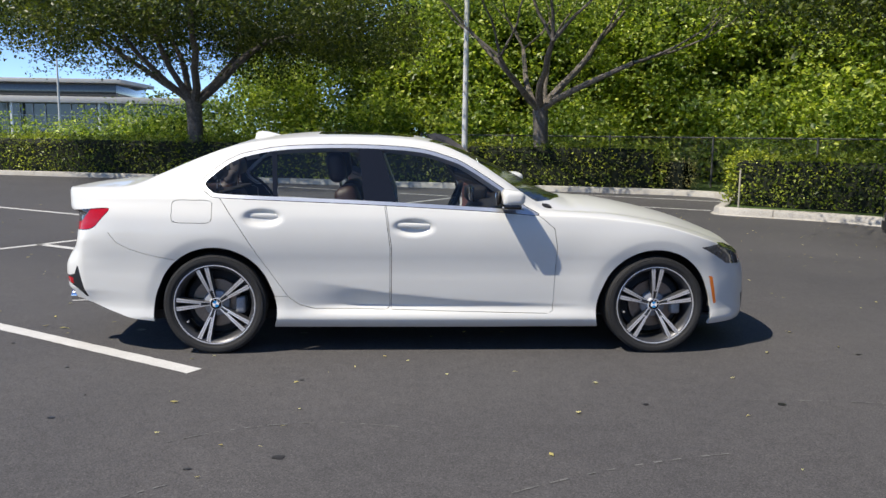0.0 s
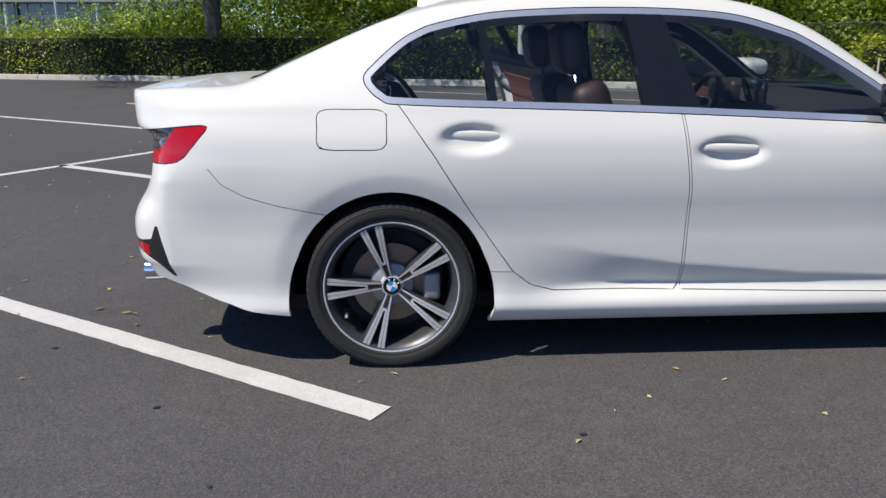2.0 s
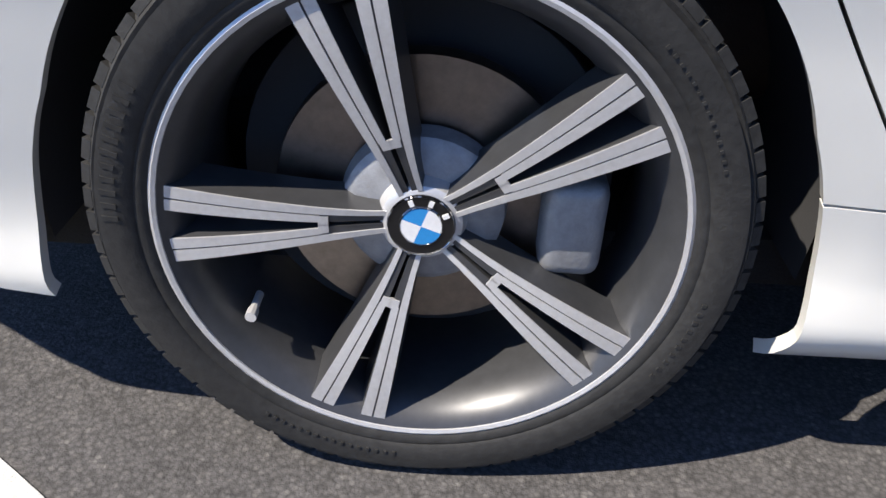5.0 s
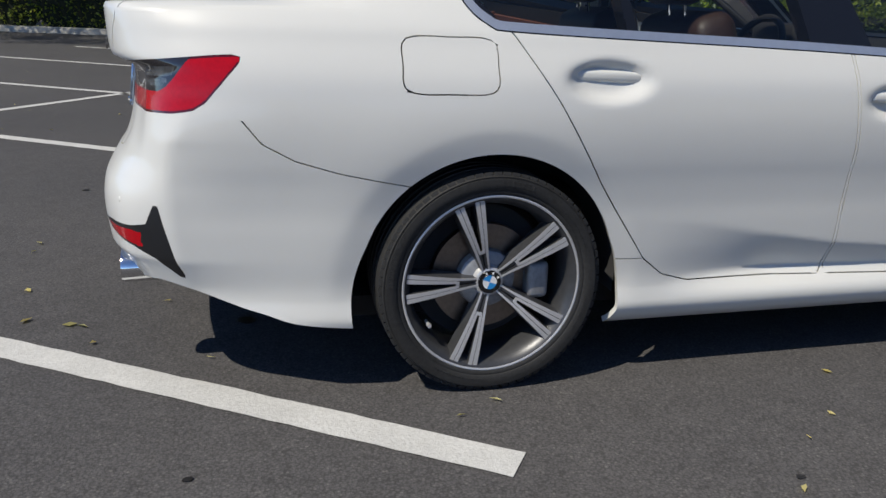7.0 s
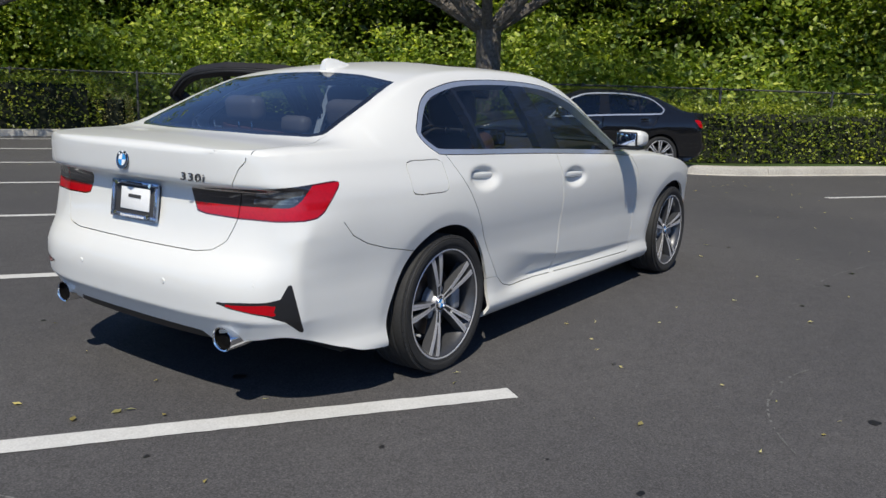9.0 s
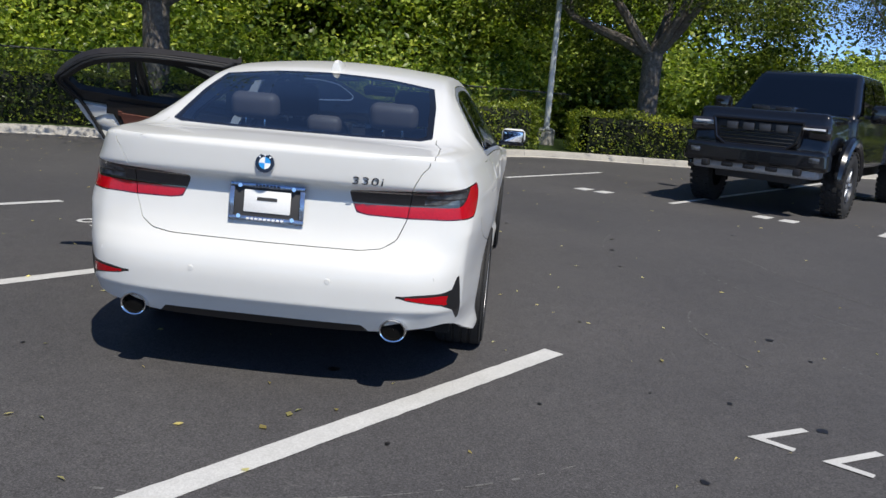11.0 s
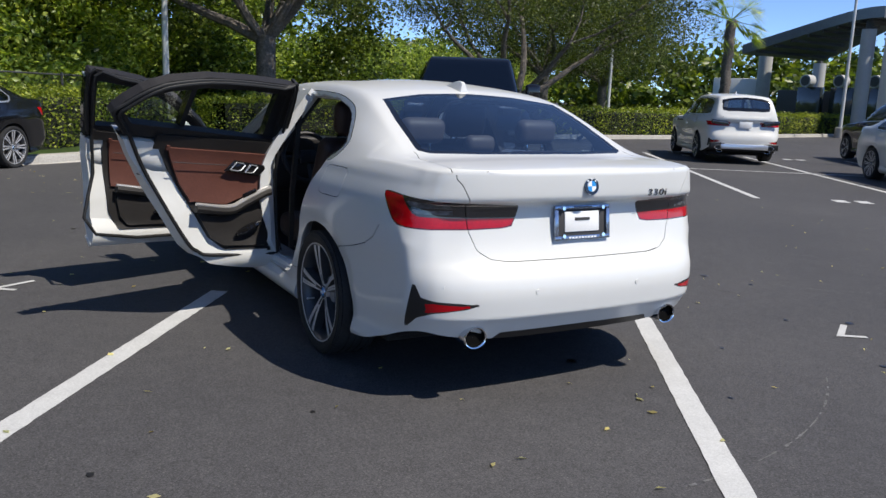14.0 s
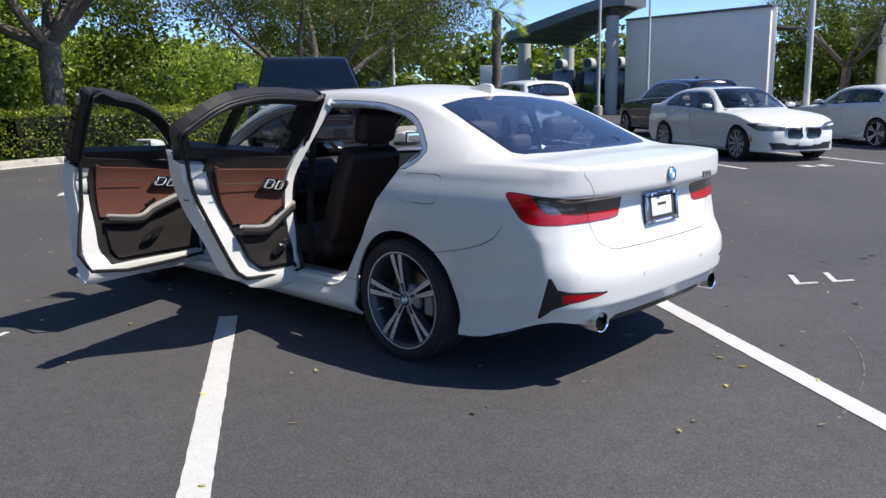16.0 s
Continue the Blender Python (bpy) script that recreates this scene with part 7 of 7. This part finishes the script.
                    bmesh.ops.create_cube(kn, size=1, matrix=pose(0, 0, 0, 0, math.degrees(-a), 0) @ Matrix.Translation((0.42, y, 0)) @ Matrix.Diagonal((0.022, 0.055, 0.055, 1)))
            tagged(part("tread", kn, RUBBER, w, smooth=False), kind="stuff")
            rim = bmesh.new()
            lathe(rim, [(0.225, -0.11), (0.215, -0.125), (0.20, -0.10), (0.17, -0.05), (0.10, -0.075), (0.07, -0.10), (0.001, -0.10)], "y", 32)
            part("rim", out_faces(rim), GUNMETAL, w)
            for k in range(6):
                sp = boxed(0.06, 0.21, -0.112, -0.085, -0.022, 0.022, 0.008)
                part("spoke", sp, CHROME, w).matrix_local = pose(0, 0, 0, 0, 60 * k, 0)
    gr = shaped(2.72, 2.86, 0.56, 0.84, 1.16, 1.06, 0.05)
    part("grille", gr, TRIM, t, "black mesh grille")
    sur = bmesh.new()
    ring = [(2.875, y, z) for y, z in ((-0.60, 1.17), (0.60, 1.17), (0.54, 0.92), (0.40, 0.83), (-0.40, 0.83), (-0.54, 0.92))]
    tube(sur, ring + [ring[0]], 0.028, 8)
    part("grille_surround", sur, GLOSS, t)
    for k, y in enumerate((0.33, 0.11, -0.11, -0.33)):
        part("bar", boxed(2.885, 2.91, y - 0.075, y + 0.075, 1.03, 1.12, 0.008), GUNMETAL, t)
    for k in range(5):
        part("grille_bar", boxed(2.865, 2.88, -0.5, 0.5, 0.86 + 0.045 * k, 0.872 + 0.045 * k), GLOSS, t)
    lo = shaped(2.62, 2.92, 0.97, 0.60, 0.84, 0.98, 0.05)
    part("front_panel", lo, B, t)
    bp = boxed(2.70, 2.99, -0.86, 0.86, 0.50, 0.66, 0.05, 3)
    for v in bp.verts:
        v.co.x -= 0.16 * (abs(v.co.y) / 0.86) ** 2
    part("bumper", bp, simple("bumper_grey", (0.44, 0.45, 0.46), 0.5, 0.2, 0.1, 60), t, "grey steel bumper with tow hooks")
    for y in (-0.62, 0.62):
        part("tow_hook", boxed(2.88, 2.99, y - 0.05, y + 0.05, 0.53, 0.62, 0.02), TRIM, t)
    for y in (-0.3, 0.0, 0.3):
        part("skid_slot", boxed(2.975, 2.995, y - 0.08, y + 0.08, 0.55, 0.61, 0.02), TRIM, t)
    part("chassis", boxed(-2.6, 2.6, -0.6, 0.6, 0.40, 0.64, 0.03), LINER, t)
    for y, x in ((-0.2, 0.35), (0.2, 0.35)):
        part("roof_marker", boxed(x - 0.03, x + 0.03, y - 0.05, y + 0.05, 1.87, 1.90, 0.01), SMOKE, t)


pickup(pose(*dn(AISLE + 3.4, 1.72), 0, 0, 0, 147) @ Matrix.Diagonal((1.04, 1.0, 1.09, 1)))

# ---- buildings ----
STUCCO = simple("cream_stucco", (0.92, 0.87, 0.78), 0.9, 0, 0.08, 25, 0.2, 0, 0.2, 0.6)
WHITE_STUCCO = simple("white_stucco", (0.82, 0.82, 0.80), 0.9, 0, 0.06, 25, 0.2, 0, 0.2, 0.6)
METAL_ROOF = simple("grey_metal_roof", (0.16, 0.17, 0.17), 0.5, 0.4, 0.12, 12, 0.05)
# soffit grey, also the painted darkness of the recess under the canopy
SOFFIT_RECESS = simple("dark_soffit", (0.06, 0.06, 0.058), 0.7, 0, 0.1, 10)
WINDOW = simple("window_glass", (0.03, 0.04, 0.045), 0.06, 0.0, 0.2, 3, 0, 0.6)
CONCRETE_COL = simple("column_grey", (0.44, 0.44, 0.42), 0.8, 0, 0.1, 20, 0.1)
DOOR_BLUE = simple("blue_door", (0.03, 0.06, 0.22), 0.4, 0, 0.1, 20)


def wall_between(name, a, b, z0, z1, t, mat, parent, label=""):
    a, b = Vector((*a, 0)), Vector((*b, 0))
    L = (b - a).length
    ob = part(name, boxed(0, L, -t / 2, t / 2, z0, z1, 0.02), mat, parent, label)
    ob.matrix_local = Matrix.Translation(a) @ pose(0, 0, 0, 0, 0, math.degrees(math.atan2(b.y - a.y, b.x - a.x)))
    return ob


def service_building():
    b = thing("service_building", Matrix.Identity(4), "cream stucco building with curved drive-through canopy", "building")
    w = wall_between("wall", (22.6, -38.8), (13.81, -37.61), 0, 5.3, 0.4, STUCCO, b, "plain cream stucco wall")
    wall_between("wall", (13.81, -37.61), (20.5, -54), 0, 5.3, 0.4, STUCCO, b)
    wall_between("wall", (22.6, -38.8), (27, -55), 0, 5.3, 0.4, STUCCO, b)
    wall_between("parapet", (22.7, -38.78), (13.7, -37.56), 5.3, 5.42, 0.55, METAL_ROOF, b)
    for f in (0.28, 0.56, 0.84):  # wall joints
        part("wall_joint", boxed(8.8 * f, 8.8 * f + 0.03, 0.198, 0.206, 0.2, 4.9), CONCRETE_COL, w)
    win = part("window", boxed(7.1, 8.0, 0.15, 0.26, 1.6, 3.25, 0.01), WINDOW, w, "tall dark window with grey frames")
    for k in range(3):
        part("window_frame", boxed(7.1 + 0.42 * k, 7.16 + 0.42 * k, 0.24, 0.29, 1.6, 3.25), METAL_ROOF, win)
    part("door_panel", boxed(6.4, 6.9, 0.18, 0.26, 0.0, 3.2, 0.01), CONCRETE_COL, w)
    part("roof", boxed(-4, 0, -12, 0, 5.0, 5.15), SOFFIT_RECESS, b).matrix_local = Matrix.Translation((22.4, -39.2, 0)) @ pose(0, 0, 0, 0, 0, -8)
    # canopy: arched roof on round columns
    for x, y, r in ((23.3, -38.1, 0.36), (31.7, -40.6, 0.42), (28.5, -49, 0.42), (34, -49, 0.42)):
        c = bmesh.new()
        tube(c, [(x, y, 0), (x, y, 4.6 if x > 29 else 5.6)], r, 24)
        part("column", c, CONCRETE_COL, b, "round grey column")
        part("column_bracket", boxed(x - 0.14, x + 0.14, y - 0.14, y + 0.14, 4.4 if x > 29 else 5.4, 4.9 if x > 29 else 6.1, 0.02), SOFFIT_RECESS, b)
    can = bmesh.new()
    rows = []
    for k in range(25):
        t = k / 24
        x = 30.4 - 8.6 * t
        y = -38.4 - 1.4 * math.sin(math.pi * t)
        z = 4.45 + 1.65 * math.sin(math.pi * 0.60 * t)
        rows.append([can.verts.new(p) for p in ((x, y + 1.5, z), (x, y + 1.5, z + 0.55), (x, y - 6 + 5.2 * t, z + 0.5), (x, y - 6 + 5.2 * t, z))])
    for p, q in zip(rows, rows[1:]):
        for i in range(4):
            can.faces.new((p[i], p[(i + 1) % 4], q[(i + 1) % 4], q[i]))
    can.faces.new(rows[0][::-1])
    can.faces.new(rows[-1])
    part("canopy", out_faces(can), METAL_ROOF, b, "curved dark grey metal canopy", angle=50)
    for k in range(9):
        t = 0.08 + k * 0.1
        x = 30.4 - 8.6 * t
        z = 4.45 + 1.65 * math.sin(math.pi * 0.60 * t)
        part("canopy_rib", boxed(x - 0.06, x + 0.06, -44.3 + 5.2 * t, -37.0 - 1.4 * math.sin(math.pi * t), z - 0.14, z + 0.02), SOFFIT_RECESS, b)
    # recessed front with doors and round fans; the recess's darkness is in the wall colour
    wall_between("back_wall", (36, -47.5), (25, -51), 0, 2.7, 0.3, SOFFIT_RECESS, b)
    wall_between("side_wall", (34.8, -39.6), (31.9, -41.2), 0, 3.2, 0.3, WHITE_STUCCO, b)
    for k in range(4):
        x, y = 33.0 - 2.1 * k, -47.2 - 0.6 * k
        part("service_door", boxed(x - 0.9, x + 0.9, y, y + 0.4, 0, 2.9, 0.02), WINDOW, b)
        f = bmesh.new()
        tube(f, [(x, y + 0.3, 3.3), (x, y + 0.9, 3.3)], 0.42, 20)
        part("fan_housing", f, CONCRETE_COL, b)
        tube_in = bmesh.new()
        tube(tube_in, [(x, y + 0.86, 3.3), (x, y + 0.92, 3.3)], 0.33, 20)
        part("fan_mouth", tube_in, SOFFIT_RECESS, b)
    part("roof_vent", boxed(16.2, 16.5, -41, -40.6, 4.8, 5.5, 0.02), METAL_ROOF, b)


def side_building():
    b = thing("white_building", Matrix.Identity(4), "white rendered building with a tall blue door", "building")
    w = wall_between("wall", (9.2, -41.0), (-8, -35), 0, 5.6, 0.4, WHITE_STUCCO, b)
    part("door", boxed(1.6, 2.7, 0.16, 0.26, 0.0, 3.6, 0.01), DOOR_BLUE, w, "tall blue door")
    part("door_frame", boxed(1.45, 2.85, 0.12, 0.24, 0.0, 3.75, 0.01), METAL_ROOF, w)
    part("awning", boxed(1.3, 3.0, 0.2, 0.9, 3.75, 3.9, 0.01), DOOR_BLUE, w)
    wall_between("wall", (9.2, -41.0), (14, -56), 0, 5.6, 0.4, WHITE_STUCCO, b)


def showroom():
    b = thing("glass_showroom", Matrix.Identity(4), "distant glass-fronted showroom with flat grey roof", "building")
    part("wall", boxed(-72, -25.0, 104, 120, 0, 5.2), WINDOW, b, "dark glass front")
    part("roof", boxed(-73, -24.0, 101.5, 121, 5.2, 6.0, 0.05), CONCRETE_COL, b, "flat pale grey roof edge")
    part("upper_block", boxed(-66, -36, 106, 119, 6.0, 8.0, 0.05), WINDOW, b)
    part("upper_roof", boxed(-67, -35, 105, 120, 8.0, 8.5, 0.05), CONCRETE_COL, b)
    part("sign_tower", boxed(-66.0, -64.4, 101, 104, 0, 9.6, 0.05), METAL_ROOF, b)
    for k in range(30):
        x = -72 + k * 1.62
        part("mullion", boxed(x - 0.06, x + 0.06, 103.85, 104.0, 0, 5.2), GALV, b)
    for z in (1.8, 3.6):
        part("transom", boxed(-72, -25, 103.8, 103.95, z, z + 0.1), GALV, b)
    for k in range(5):
        c = bmesh.new()
        tube(c, [(-70 + k * 11, 102.2, 0), (-70 + k * 11, 102.2, 5.2)], 0.18, 10)
        part("column", c, ENAMEL, b)


service_building()
side_building()
showroom()
far_lot = bmesh.new()
bmesh.ops.create_grid(far_lot, x_segments=2, y_segments=2, size=1, matrix=Matrix.Translation((-50, 80, 0.11)) @ Matrix.Diagonal((55, 18, 1, 1)))
tagged(link("far_car_park", far_lot, ASPHALT, smooth=False), "asphalt of a distant car park", "ground", kind="structure")
far_a, _ = sedan("white_saloon", pose(-48, 84, 0.11, 0, 0, 20), WHITE, "white saloon parked far off by the showroom", False, 0.5, PLAIN, PLAIN_BASE, doors=False, spokes=5, rear_kit=False)
